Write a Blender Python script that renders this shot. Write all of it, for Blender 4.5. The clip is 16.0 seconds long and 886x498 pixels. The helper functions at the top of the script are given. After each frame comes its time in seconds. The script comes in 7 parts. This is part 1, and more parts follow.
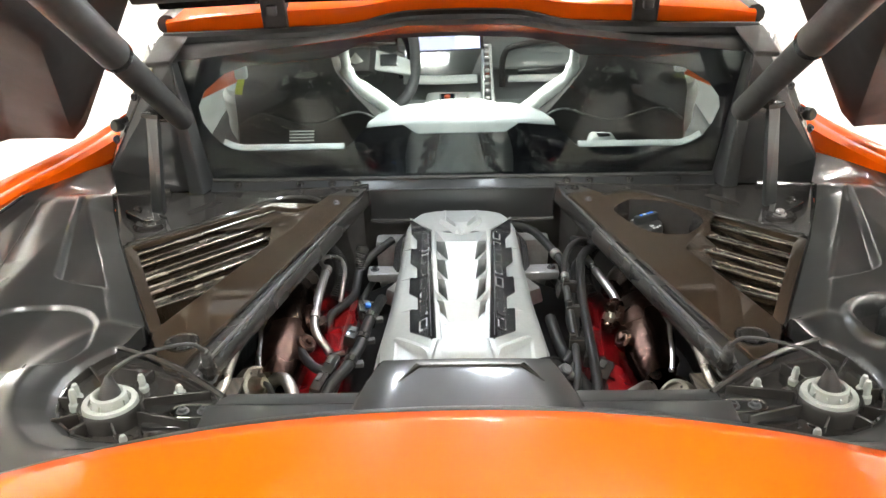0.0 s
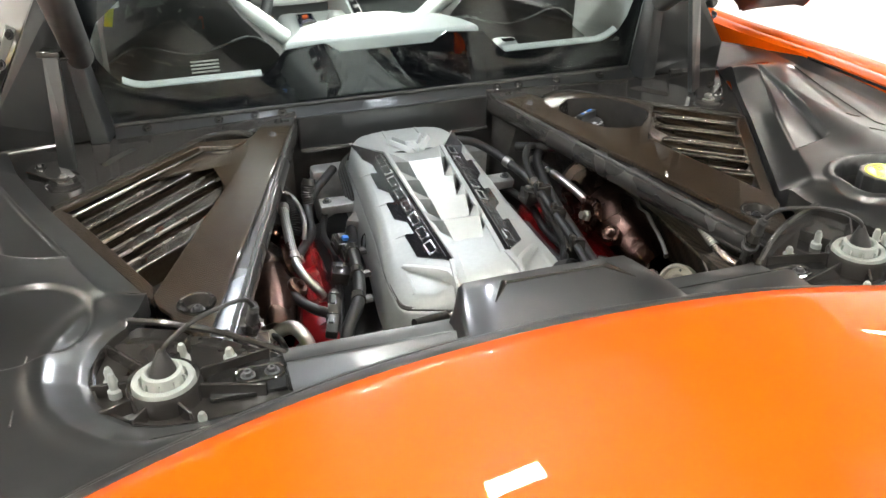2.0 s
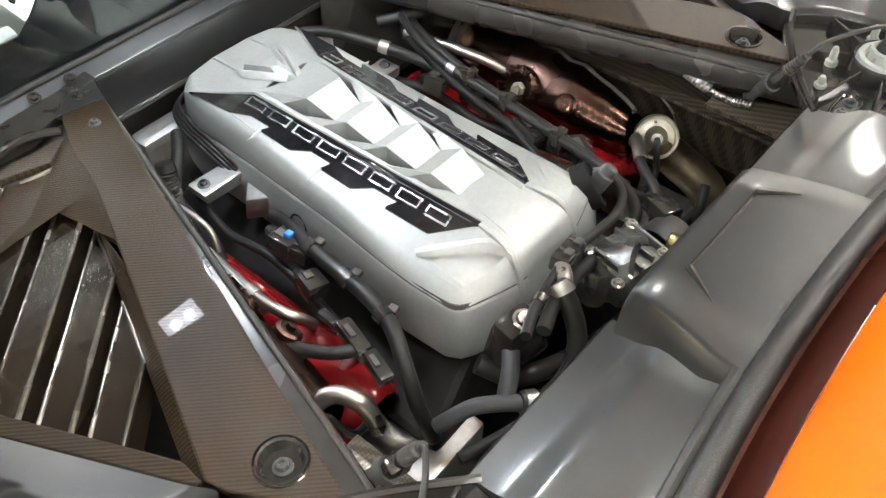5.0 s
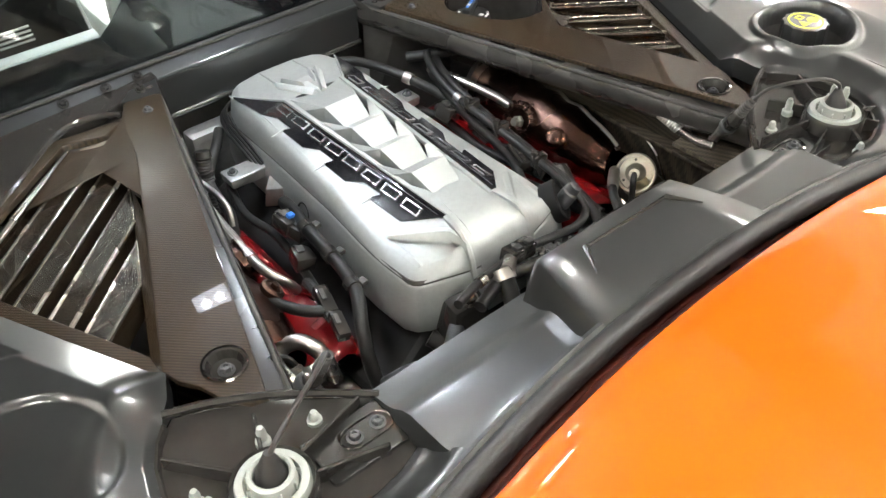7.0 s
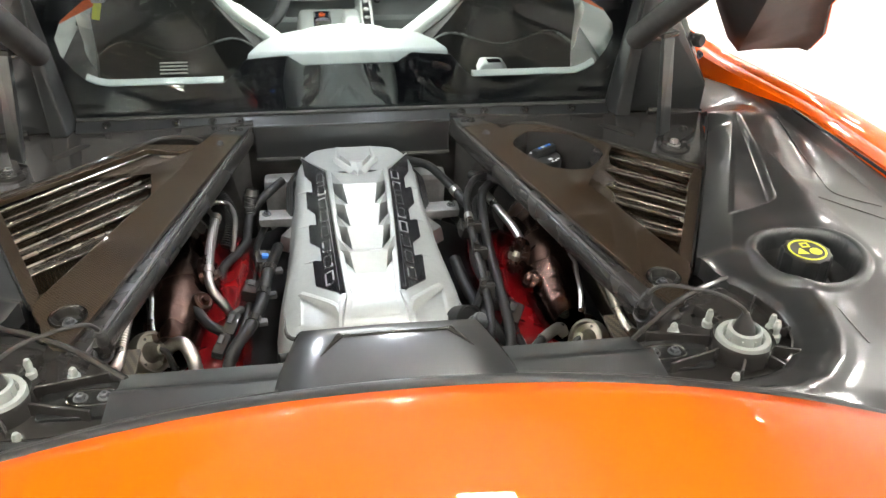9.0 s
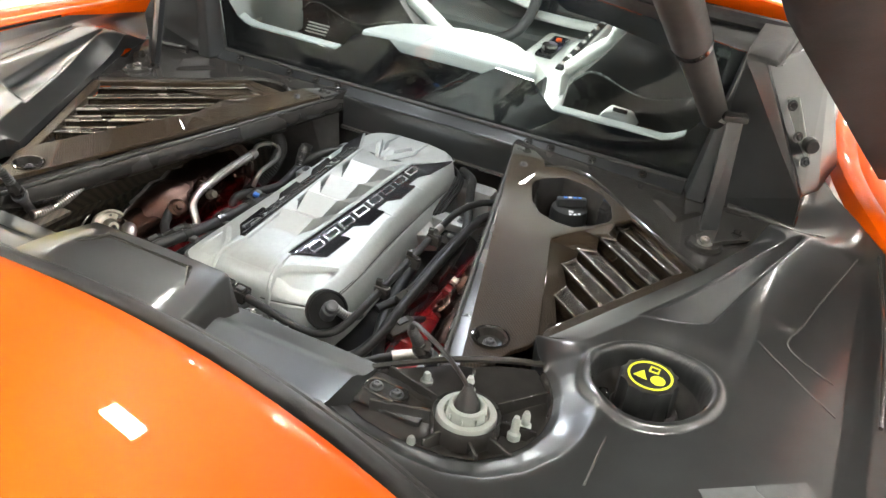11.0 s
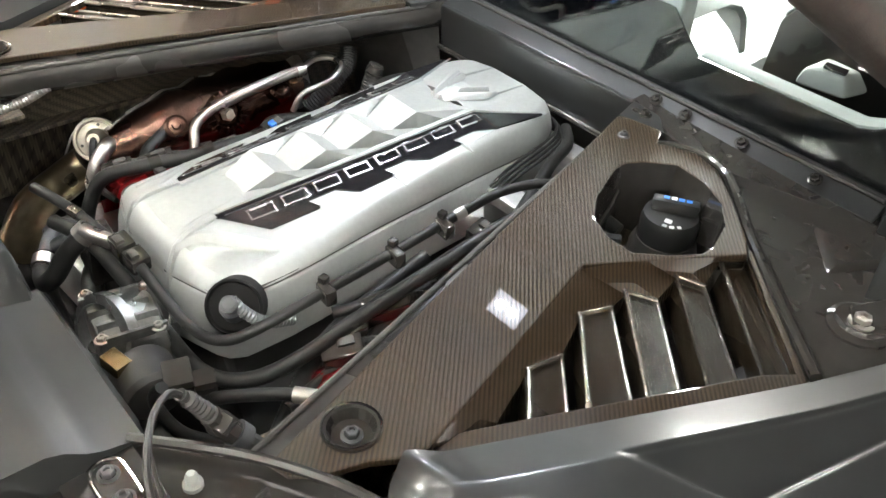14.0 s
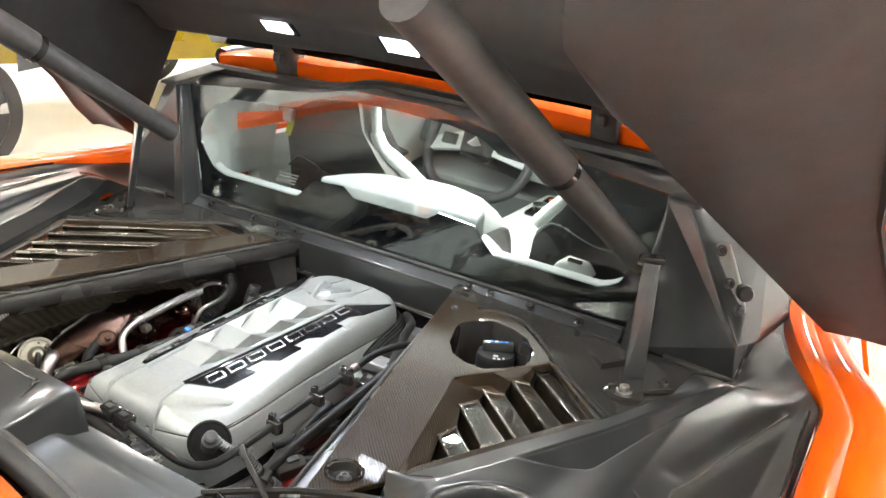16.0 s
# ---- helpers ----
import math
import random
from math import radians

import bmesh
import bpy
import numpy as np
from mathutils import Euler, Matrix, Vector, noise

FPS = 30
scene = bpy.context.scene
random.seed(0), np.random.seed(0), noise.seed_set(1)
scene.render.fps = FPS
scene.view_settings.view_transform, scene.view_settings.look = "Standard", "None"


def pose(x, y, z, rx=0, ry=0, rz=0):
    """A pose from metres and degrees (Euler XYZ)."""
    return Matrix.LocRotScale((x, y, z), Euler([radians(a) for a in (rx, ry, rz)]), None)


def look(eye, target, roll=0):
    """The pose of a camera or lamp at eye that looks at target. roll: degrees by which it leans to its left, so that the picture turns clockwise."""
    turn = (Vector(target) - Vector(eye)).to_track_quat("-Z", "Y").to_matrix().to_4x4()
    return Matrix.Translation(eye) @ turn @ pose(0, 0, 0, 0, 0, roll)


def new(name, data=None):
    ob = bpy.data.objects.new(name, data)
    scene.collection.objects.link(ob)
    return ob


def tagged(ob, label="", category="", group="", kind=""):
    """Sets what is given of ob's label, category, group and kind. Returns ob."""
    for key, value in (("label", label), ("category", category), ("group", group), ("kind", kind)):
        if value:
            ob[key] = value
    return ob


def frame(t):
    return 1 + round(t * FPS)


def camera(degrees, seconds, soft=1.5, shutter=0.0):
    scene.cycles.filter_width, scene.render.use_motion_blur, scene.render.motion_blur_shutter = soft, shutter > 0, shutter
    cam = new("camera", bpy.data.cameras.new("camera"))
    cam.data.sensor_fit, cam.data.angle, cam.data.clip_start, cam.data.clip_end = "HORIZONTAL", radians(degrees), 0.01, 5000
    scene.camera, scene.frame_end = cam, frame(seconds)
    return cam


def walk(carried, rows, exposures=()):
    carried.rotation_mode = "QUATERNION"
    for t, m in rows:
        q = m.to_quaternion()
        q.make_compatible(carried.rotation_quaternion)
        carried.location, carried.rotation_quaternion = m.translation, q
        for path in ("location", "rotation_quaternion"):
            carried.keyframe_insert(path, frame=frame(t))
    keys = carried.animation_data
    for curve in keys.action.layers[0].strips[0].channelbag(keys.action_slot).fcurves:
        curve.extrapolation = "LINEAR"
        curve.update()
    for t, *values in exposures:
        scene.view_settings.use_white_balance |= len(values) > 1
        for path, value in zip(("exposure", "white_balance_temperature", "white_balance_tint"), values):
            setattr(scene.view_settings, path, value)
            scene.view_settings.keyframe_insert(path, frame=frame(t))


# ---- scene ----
cam = camera(54.2, 16.0)

PATH = [
    (0, (-0.007, -0.865, 1.511), (-0.044, 0.936, 0.642), -1.3),
    (0.5, (0.016, -0.869, 1.526), (0.008, 0.909, 0.612), -0.7),
    (1, (-0.018, -0.849, 1.518), (-0.003, 0.92, 0.587), -0.1),
    (1.5, (-0.183, -0.82, 1.498), (0.07, 0.907, 0.521), 1.4),
    (2, (-0.353, -0.769, 1.472), (0.132, 0.881, 0.452), -0.7),
    (2.5, (-0.462, -0.616, 1.482), (0.192, 0.918, 0.378), -2.2),
    (3, (-0.619, -0.469, 1.48), (0.284, 0.88, 0.312), -2.0),
    (3.5, (-0.685, -0.344, 1.489), (0.359, 0.885, 0.307), -1.6),
    (4, (-0.605, -0.23, 1.513), (0.444, 0.794, 0.152), -1.6),
    (4.5, (-0.582, -0.199, 1.515), (0.438, 0.73, 0.066), -1.6),
    (5, (-0.569, -0.181, 1.507), (0.444, 0.735, 0.046), -1.7),
    (5.2, (-0.565, -0.18, 1.503), (0.45, 0.737, 0.043), -1.8),
    (7.3, (-0.586, -0.503, 1.526), (0.291, 0.783, 0.27), -1.5),
    (7.5, (-0.55, -0.55, 1.525), (0.262, 0.817, 0.311), -1.0),
    (8, (-0.387, -0.64, 1.539), (0.238, 0.879, 0.399), 0.8),
    (8.5, (-0.246, -0.74, 1.536), (0.206, 0.876, 0.449), 1.4),
    (8.7, (-0.18, -0.78, 1.543), (0.2, 0.863, 0.466), 1.4),
    (10.8, (0.609, -0.735, 1.52), (0.07, 0.903, 0.506), 6.3),
    (11, (0.669, -0.674, 1.521), (0.002, 0.906, 0.492), 6.9),
    (11.5, (0.829, -0.556, 1.483), (-0.097, 0.884, 0.45), 6.5),
    (12, (0.877, -0.366, 1.452), (-0.204, 0.927, 0.376), 5.5),
    (12.5, (0.812, -0.173, 1.42), (-0.335, 0.999, 0.275), 4.6),
    (13, (0.763, -0.095, 1.394), (-0.389, 0.994, 0.175), 3.7),
    (13.5, (0.751, -0.076, 1.389), (-0.405, 0.987, 0.149), 3.2),
    (14, (0.752, -0.079, 1.392), (-0.406, 0.972, 0.145), 2.9),
    (14.5, (0.779, -0.116, 1.401), (-0.379, 0.973, 0.188), 3.4),
    (15, (0.841, -0.25, 1.428), (-0.291, 1.045, 0.407), 6.0),
    (15.5, (0.913, -0.376, 1.444), (-0.155, 1.088, 0.599), 7.7),
    (16, (0.911, -0.536, 1.473), (-0.046, 1.085, 0.797), 5.5),
]

walk(cam, [(t, look(e, g, r)) for t, e, g, r in PATH], [(0.0, 0.28), (1.5, 0.24), (2.2, 0.12), (3.2, 0.25), (5.2, 0.38), (8.5, 0.2), (11.0, 0.2), (12.5, 0.42), (13.2, 0.56), (14.8, 0.58), (16.0, 0.42)])

# ---- world ----
world = bpy.data.worlds.new("showroom_air")
world.use_nodes = True
world.node_tree.nodes["Background"].inputs[0].default_value = (1.0, 0.98, 0.95, 1)
world.node_tree.nodes["Background"].inputs[1].default_value = 0.3
scene.world = world

# ---- lamps under the raised lid ----
for lamp_x in (-0.215, 0.065):
    for dx in (-0.013, 0.013):
        led = bpy.data.lights.new("lid_lamp_light", "AREA")
        led.shape, led.size, led.energy, led.color = "DISK", 0.012, 0.68, (0.84, 0.91, 1.0)
        light_ob = new("lid_lamp_light", led)
        light_ob.matrix_world = look((lamp_x + dx, 0.684, 1.2865), (lamp_x + dx, 0.40, 0.85))

# ---- unseen fill lamp added in the cabin roof to brighten the interior ----
cabin_fill = bpy.data.lights.new("cabin_fill_light", "AREA")
cabin_fill.shape, cabin_fill.size, cabin_fill.size_y, cabin_fill.energy, cabin_fill.color = "RECTANGLE", 0.20, 0.08, 7.5, (1.0, 0.97, 0.93)
new("cabin_fill_light", cabin_fill).matrix_world = look((0, 1.16, 1.150), (0, 1.20, 0.5))

# ---- materials ----


def node_mat(name, colour, rough=0.5, metal=0.0, vary=0.15, scale=40.0, bump=0.0, bump_scale=200.0, coat=0.0, coat_rough=0.05,
             rough_vary=0.1, spec=0.5, dust=0.0):
    """A surface with colour and roughness that vary at two scales, fine relief and an optional clear coat."""
    m = bpy.data.materials.new(name)
    m.use_nodes = True
    nt = m.node_tree
    n, l = nt.nodes, nt.links
    b = n["Principled BSDF"]
    co = n.new("ShaderNodeTexCoord")
    big, fine = n.new("ShaderNodeTexNoise"), n.new("ShaderNodeTexNoise")
    big.inputs["Scale"].default_value, big.inputs["Detail"].default_value = scale * 0.15, 3
    fine.inputs["Scale"].default_value, fine.inputs["Detail"].default_value = scale, 5
    l.new(co.outputs["Object"], big.inputs["Vector"])
    l.new(co.outputs["Object"], fine.inputs["Vector"])
    add = n.new("ShaderNodeMath")
    add.operation = "ADD"
    l.new(big.outputs["Fac"], add.inputs[0])
    l.new(fine.outputs["Fac"], add.inputs[1])
    rng = n.new("ShaderNodeMapRange")
    rng.inputs["From Min"].default_value, rng.inputs["From Max"].default_value = 0.7, 1.3
    rng.inputs["To Min"].default_value, rng.inputs["To Max"].default_value = 1 - vary, 1 + vary
    l.new(add.outputs[0], rng.inputs["Value"])
    mul = n.new("ShaderNodeVectorMath")
    mul.operation = "SCALE"
    mul.inputs[0].default_value = colour
    l.new(rng.outputs["Result"], mul.inputs["Scale"])
    l.new(mul.outputs["Vector"], b.inputs["Base Color"])
    rr = n.new("ShaderNodeMapRange")
    rr.inputs["From Min"].default_value, rr.inputs["From Max"].default_value = 0.3, 0.7
    rr.inputs["To Min"].default_value, rr.inputs["To Max"].default_value = max(0.02, rough - rough_vary), min(1, rough + rough_vary)
    l.new(big.outputs["Fac"], rr.inputs["Value"])
    l.new(rr.outputs["Result"], b.inputs["Roughness"])
    b.inputs["Metallic"].default_value = metal
    b.inputs["Specular IOR Level"].default_value = spec
    b.inputs["Coat Weight"].default_value, b.inputs["Coat Roughness"].default_value = coat, coat_rough
    if bump:
        tex = n.new("ShaderNodeTexNoise")
        tex.inputs["Scale"].default_value, tex.inputs["Detail"].default_value = bump_scale, 4
        l.new(co.outputs["Object"], tex.inputs["Vector"])
        bp = n.new("ShaderNodeBump")
        bp.inputs["Strength"].default_value, bp.inputs["Distance"].default_value = bump, 0.002
        l.new(tex.outputs["Fac"], bp.inputs["Height"])
        l.new(bp.outputs["Normal"], b.inputs["Normal"])
    return m


def weave_mat(name, dark, light, cell=0.0017, rough=0.35, coat=1.0, turn=0.0, lacquer=1.65):
    """Two-by-two twill carbon cloth under clear lacquer."""
    m = bpy.data.materials.new(name)
    m.use_nodes = True
    n, l = m.node_tree.nodes, m.node_tree.links
    b = n["Principled BSDF"]
    co, mp, sep = n.new("ShaderNodeTexCoord"), n.new("ShaderNodeMapping"), n.new("ShaderNodeSeparateXYZ")
    mp.inputs["Rotation"].default_value = (0, 0, radians(turn))
    mp.inputs["Scale"].default_value = (1 / cell,) * 3
    l.new(co.outputs["Object"], mp.inputs["Vector"])
    l.new(mp.outputs["Vector"], sep.inputs[0])

    def op(kind, a, c=None):
        k = n.new("ShaderNodeMath")
        k.operation = kind
        for i, v in enumerate((a, c)):
            if v is None:
                continue
            if isinstance(v, (int, float)):
                k.inputs[i].default_value = v
            else:
                l.new(v, k.inputs[i])
        return k.outputs[0]

    fx, fy = op("FLOOR", sep.outputs[0]), op("FLOOR", sep.outputs[1])
    over = op("LESS_THAN", op("FLOORED_MODULO", op("ADD", fx, fy), 4.0), 2.0)
    ux, uy = op("FRACT", sep.outputs[0]), op("FRACT", sep.outputs[1])
    arch = op("ADD", op("MULTIPLY", over, op("SINE", op("MULTIPLY", uy, math.pi))),
              op("MULTIPLY", op("SUBTRACT", 1.0, over), op("SINE", op("MULTIPLY", ux, math.pi))))
    tone = op("ADD", op("MULTIPLY", over, 0.55), op("MULTIPLY", arch, 0.4))
    noise_t = n.new("ShaderNodeTexNoise")
    noise_t.inputs["Scale"].default_value = 9
    l.new(co.outputs["Object"], noise_t.inputs["Vector"])
    tone = op("MULTIPLY", tone, op("ADD", 0.6, op("MULTIPLY", noise_t.outputs["Fac"], 0.8)))
    mix = n.new("ShaderNodeMix")
    mix.data_type = "RGBA"
    mix.inputs["A"].default_value, mix.inputs["B"].default_value = (*dark, 1), (*light, 1)
    l.new(tone, mix.inputs["Factor"])
    l.new(mix.outputs["Result"], b.inputs["Base Color"])
    bp = n.new("ShaderNodeBump")
    bp.inputs["Strength"].default_value, bp.inputs["Distance"].default_value = 0.35, 0.0006
    l.new(arch, bp.inputs["Height"])
    l.new(bp.outputs["Normal"], b.inputs["Normal"])
    b.inputs["Roughness"].default_value, b.inputs["Coat Weight"].default_value, b.inputs["Coat Roughness"].default_value = rough, coat, 0.015
    b.inputs["Coat IOR"].default_value, b.inputs["Specular IOR Level"].default_value = lacquer, 0.15
    return m


def glass_mat(name, tint, rough=0.0, mixin=0.12):
    """Thin pane: clear view with mirror gloss by Fresnel."""
    m = bpy.data.materials.new(name)
    m.use_nodes = True
    n, l = m.node_tree.nodes, m.node_tree.links
    n.remove(n["Principled BSDF"])
    tr, gl, mx, fr = (n.new("ShaderNode" + k) for k in ("BsdfTransparent", "BsdfGlossy", "MixShader", "LayerWeight"))
    tr.inputs[0].default_value = (*tint, 1)
    gl.inputs["Roughness"].default_value = rough
    gl.inputs["Color"].default_value = (0.9, 0.9, 0.9, 1)
    fr.inputs["Blend"].default_value = 0.5
    rise, gain = n.new("ShaderNodeMath"), n.new("ShaderNodeMath")
    rise.operation, rise.inputs[1].default_value = "POWER", 4.5
    gain.operation, gain.inputs[1].default_value, gain.inputs[2].default_value = "MULTIPLY_ADD", 0.8, 0.075
    l.new(fr.outputs["Facing"], rise.inputs[0])
    l.new(rise.outputs[0], gain.inputs[0])
    l.new(gain.outputs[0], mx.inputs[0])
    l.new(tr.outputs[0], mx.inputs[1])
    l.new(gl.outputs[0], mx.inputs[2])
    l.new(mx.outputs[0], n["Material Output"].inputs[0])
    return m


def glow_mat(name, colour, strength):
    m = bpy.data.materials.new(name)
    m.use_nodes = True
    b = m.node_tree.nodes["Principled BSDF"]
    b.inputs["Base Color"].default_value = (0.8, 0.8, 0.8, 1)
    b.inputs["Emission Color"].default_value, b.inputs["Emission Strength"].default_value = (*colour, 1), strength
    return m


ORANGE = node_mat("orange_paint", (0.80, 0.104, 0.0010), 0.38, 0.0, 0.03, 30, 0, coat=1.0, coat_rough=0.015, rough_vary=0.03, spec=0.1)
ORANGE.node_tree.nodes["Principled BSDF"].inputs["Coat IOR"].default_value = 1.4
BLACK_SATIN = node_mat("black_satin_plastic", (0.018, 0.019, 0.019), 0.34, 0, 0.2, 25, 0, rough_vary=0.06, spec=0.45, coat=1.0, coat_rough=0.13)
BLACK_SATIN.node_tree.nodes["Principled BSDF"].inputs["Coat IOR"].default_value = 1.5
BLACK_GLOSS = node_mat("black_gloss_plastic", (0.027, 0.025, 0.023), 0.10, 0, 0.2, 50, 0, rough_vary=0.06)
BLACK_MATT = node_mat("black_matt_plastic", (0.046, 0.044, 0.041), 0.5, 0, 0.3, 60, 0.2, 700)
BRACE = node_mat("black_painted_steel", (0.028, 0.026, 0.024), 0.26, 0, 0.25, 40, 0.03, 300, rough_vary=0.08, spec=0.6)
RUBBER = node_mat("black_rubber", (0.021, 0.020, 0.019), 0.42, 0, 0.3, 60, 0.15, 500)
RUBBER_HOSE = node_mat("rubber_hose", (0.015, 0.015, 0.0145), 0.40, 0, 0.3, 80, 0.15, 600, spec=0.28)
# near-black that paints shade into the pockets and the block below the cover
SHADE_BLACK = node_mat("matt_black_shade", (0.008, 0.008, 0.008), 0.7, 0, 0.3, 60, 0.1, 500, spec=0.2)
LINER = node_mat("hatch_liner", (0.03, 0.028, 0.026), 0.75, 0, 0.2, 30, 0.2, 300)
CARBON = weave_mat("carbon_cloth_lacquered", (0.0110, 0.0072, 0.0042), (0.044, 0.029, 0.0165), 0.00135, rough=0.30)
SLAT = weave_mat("carbon_slat_lacquered", (0.010, 0.0075, 0.005), (0.026, 0.019, 0.012), 0.00135, rough=0.2, lacquer=1.45)
# pale metal that paints the glints along the dark lacquered slat edges
EDGE_GLINT = node_mat("painted_edge_glint", (0.24, 0.22, 0.19), 0.22, 0.9, 0.5, 60, 0.4, 140, rough_vary=0.12)
SHIELD = weave_mat("woven_heat_shield", (0.016, 0.014, 0.011), (0.085, 0.070, 0.052), 0.0034, 0.4, 0.6, 20)
SILVER = node_mat("silver_painted_cover", (0.375, 0.395, 0.388), 0.42, 0.5, 0.06, 150, 0.16, 800, rough_vary=0.05)
# slightly paler copy of the cover silver, with the catch of light painted in
SILVER_LIT = node_mat("silver_paint_lit", (0.39, 0.41, 0.405), 0.48, 0.3, 0.04, 150, 0.05, 900, rough_vary=0.05)
BADGE = node_mat("piano_black_badge", (0.010, 0.010, 0.012), 0.10, 0, 0.2, 80, 0.0, coat=1.0, rough_vary=0.04)
LETTER = node_mat("brushed_letter_metal", (0.55, 0.55, 0.56), 0.25, 0.9, 0.1, 90)
RED_PAINT = node_mat("red_crackle_valve_cover", (0.17, 0.004, 0.006), 0.22, 0.1, 0.15, 60, 0.05, 300, coat=0.6)
STEEL = node_mat("stainless_steel", (0.50, 0.48, 0.45), 0.30, 1.0, 0.18, 60, 0.15, 120, rough_vary=0.1)
HOT_STEEL = node_mat("heat_tinted_steel", (0.066, 0.038, 0.029), 0.22, 1.0, 0.6, 40, 1.0, 40, rough_vary=0.1)
ALU = node_mat("cast_aluminium", (0.55, 0.55, 0.54), 0.42, 0.9, 0.15, 120, 0.25, 500)
CAST = node_mat("weathered_cast_metal", (0.26, 0.265, 0.26), 0.34, 0.9, 0.25, 90, 0.3, 300)
BRAID = weave_mat("steel_braid", (0.10, 0.10, 0.095), (0.55, 0.54, 0.51), 0.0011, 0.3, 0.0, 45)
BRAID.node_tree.nodes["Principled BSDF"].inputs["Metallic"].default_value = 0.85
HINGE_GREY = node_mat("grey_primed_steel", (0.36, 0.38, 0.36), 0.40, 0.2, 0.12, 50, 0.06, 300)
PAD_BLACK = node_mat("black_lacquered_pad", (0.018, 0.018, 0.017), 0.14, 0, 0.2, 50, 0.0, rough_vary=0.03, spec=0.7)
PLATE = node_mat("grey_coated_steel", (0.16, 0.17, 0.17), 0.28, 0.5, 0.15, 60, 0.05, 400)
CHROME = node_mat("dark_polished_metal", (0.22, 0.21, 0.20), 0.06, 1.0, 0.1, 60)
CAP_STEEL = node_mat("dull_sensor_steel", (0.36, 0.34, 0.29), 0.42, 1.0, 0.25, 70, 0.1, 200)
STRAW = node_mat("straw_tinted_steel", (0.20, 0.165, 0.11), 0.36, 1.0, 0.3, 60, 0.2, 120)
BRASS = node_mat("brass_fitting", (0.55, 0.42, 0.22), 0.3, 1.0, 0.15, 80)
GREY_RING = node_mat("light_grey_nylon", (0.30, 0.32, 0.295), 0.45, 0, 0.08, 90, 0.05, 500)
TRIM_GREY = node_mat("pale_grey_leather", (0.60, 0.63, 0.62), 0.5, 0, 0.06, 60, 0.12, 700)
SEAT_BLACK = node_mat("black_leather", (0.018, 0.017, 0.017), 0.45, 0, 0.3, 40, 0.2, 500)
DASH_GREY = node_mat("grey_dash_leather", (0.22, 0.24, 0.24), 0.55, 0, 0.08, 60, 0.1, 700)
DARK_GREY = node_mat("dark_grey_trim", (0.05, 0.052, 0.055), 0.5, 0, 0.2, 60, 0.1, 500)
YELLOW = node_mat("yellow_marking", (0.62, 0.66, 0.03), 0.5, 0, 0.05, 60)
YELLOW_PAINT = node_mat("yellow_car_paint", (0.85, 0.62, 0.01), 0.3, 0, 0.05, 20, coat=1.0)
WHITE_PRINT = node_mat("white_print", (0.75, 0.76, 0.78), 0.5, 0, 0.05, 60)
BLUE_PLASTIC = node_mat("blue_connector_clip", (0.03, 0.18, 0.65), 0.4, 0, 0.1, 60)
# dark maroon standing for orange paint in shadow
GUTTER_SHADE = node_mat("dark_red_gutter_shade", (0.045, 0.010, 0.006), 0.30, 0, 0.2, 30, 0.05, 300)
BELT = node_mat("orange_seat_belt", (0.85, 0.13, 0.02), 0.6, 0, 0.1, 200, 0.2, 900)
FLOOR_MAT = node_mat("polished_pale_floor", (0.72, 0.71, 0.69), 0.28, 0, 0.06, 3, 0.02, 30)
CEIL_MAT = node_mat("grey_ceiling_paint", (0.38, 0.38, 0.375), 0.7, 0, 0.06, 4, 0.05, 80)
WALL_MAT = node_mat("white_wall_paint", (0.80, 0.80, 0.79), 0.7, 0, 0.03, 4, 0.05, 80)
GLASS = glass_mat("rear_window_glass", (0.86, 0.90, 0.88))
DARK_GLASS = glass_mat("dark_front_glass", (0.05, 0.05, 0.05))
HATCH_GLASS = glass_mat("tinted_hatch_glass", (0.86, 0.88, 0.87))
SCREEN = glow_mat("display_glow", (0.25, 0.25, 0.75), 1.2)
SCREEN_W = glow_mat("display_white", (0.8, 0.85, 0.95), 1.6)
LAMP = glow_mat("lamp_panel_glow", (1.0, 0.97, 0.90), 205.0)
LED = glow_mat("led_glow", (0.86, 0.92, 1.0), 90.0)
LENS = glow_mat("frosted_lens_glow", (0.84, 0.88, 1.0), 5.0)

# ---- mesh helpers ----
ORIGIN = {}


def thing(name, at, label, category, group="", kind=""):
    """An Empty at the base of a thing; its parts hang under it."""
    ob = new(name)
    ob.empty_display_size = 0.05
    ob.location = at
    ORIGIN[ob.name] = Vector(at)
    return tagged(ob, label, category, group, kind)


def part(name, bm, material, parent=None, label="", side=1, smooth=32):
    """Links a bmesh in world metres as one mesh under its thing. side -1 mirrors it across the car's middle."""
    if side < 0:
        bmesh.ops.scale(bm, vec=(-1, 1, 1), verts=bm.verts)
        bmesh.ops.reverse_faces(bm, faces=bm.faces)
    me = bpy.data.meshes.new(name)
    bm.to_mesh(me)
    bm.free()
    me.materials.append(material)
    if smooth:
        plane = [f.index for f in me.polygons if not f.use_smooth and (abs(f.normal.z) > 0.999 or f.area > 0.0006)]
        me.set_sharp_from_angle(angle=radians(smooth))
        for i in plane:
            me.polygons[i].use_smooth = False
    ob = new(name, me)
    if parent is not None:
        ob.parent = parent
        ob.matrix_parent_inverse = Matrix.Translation(-ORIGIN.get(parent.name, Vector((0, 0, 0))))
    if label:
        ob["label"] = label
    return ob


def single(name, bm, material, label, category, group="", kind="", side=1, smooth=32):
    return tagged(part(name, bm, material, None, "", side, smooth), label, category, group, kind)


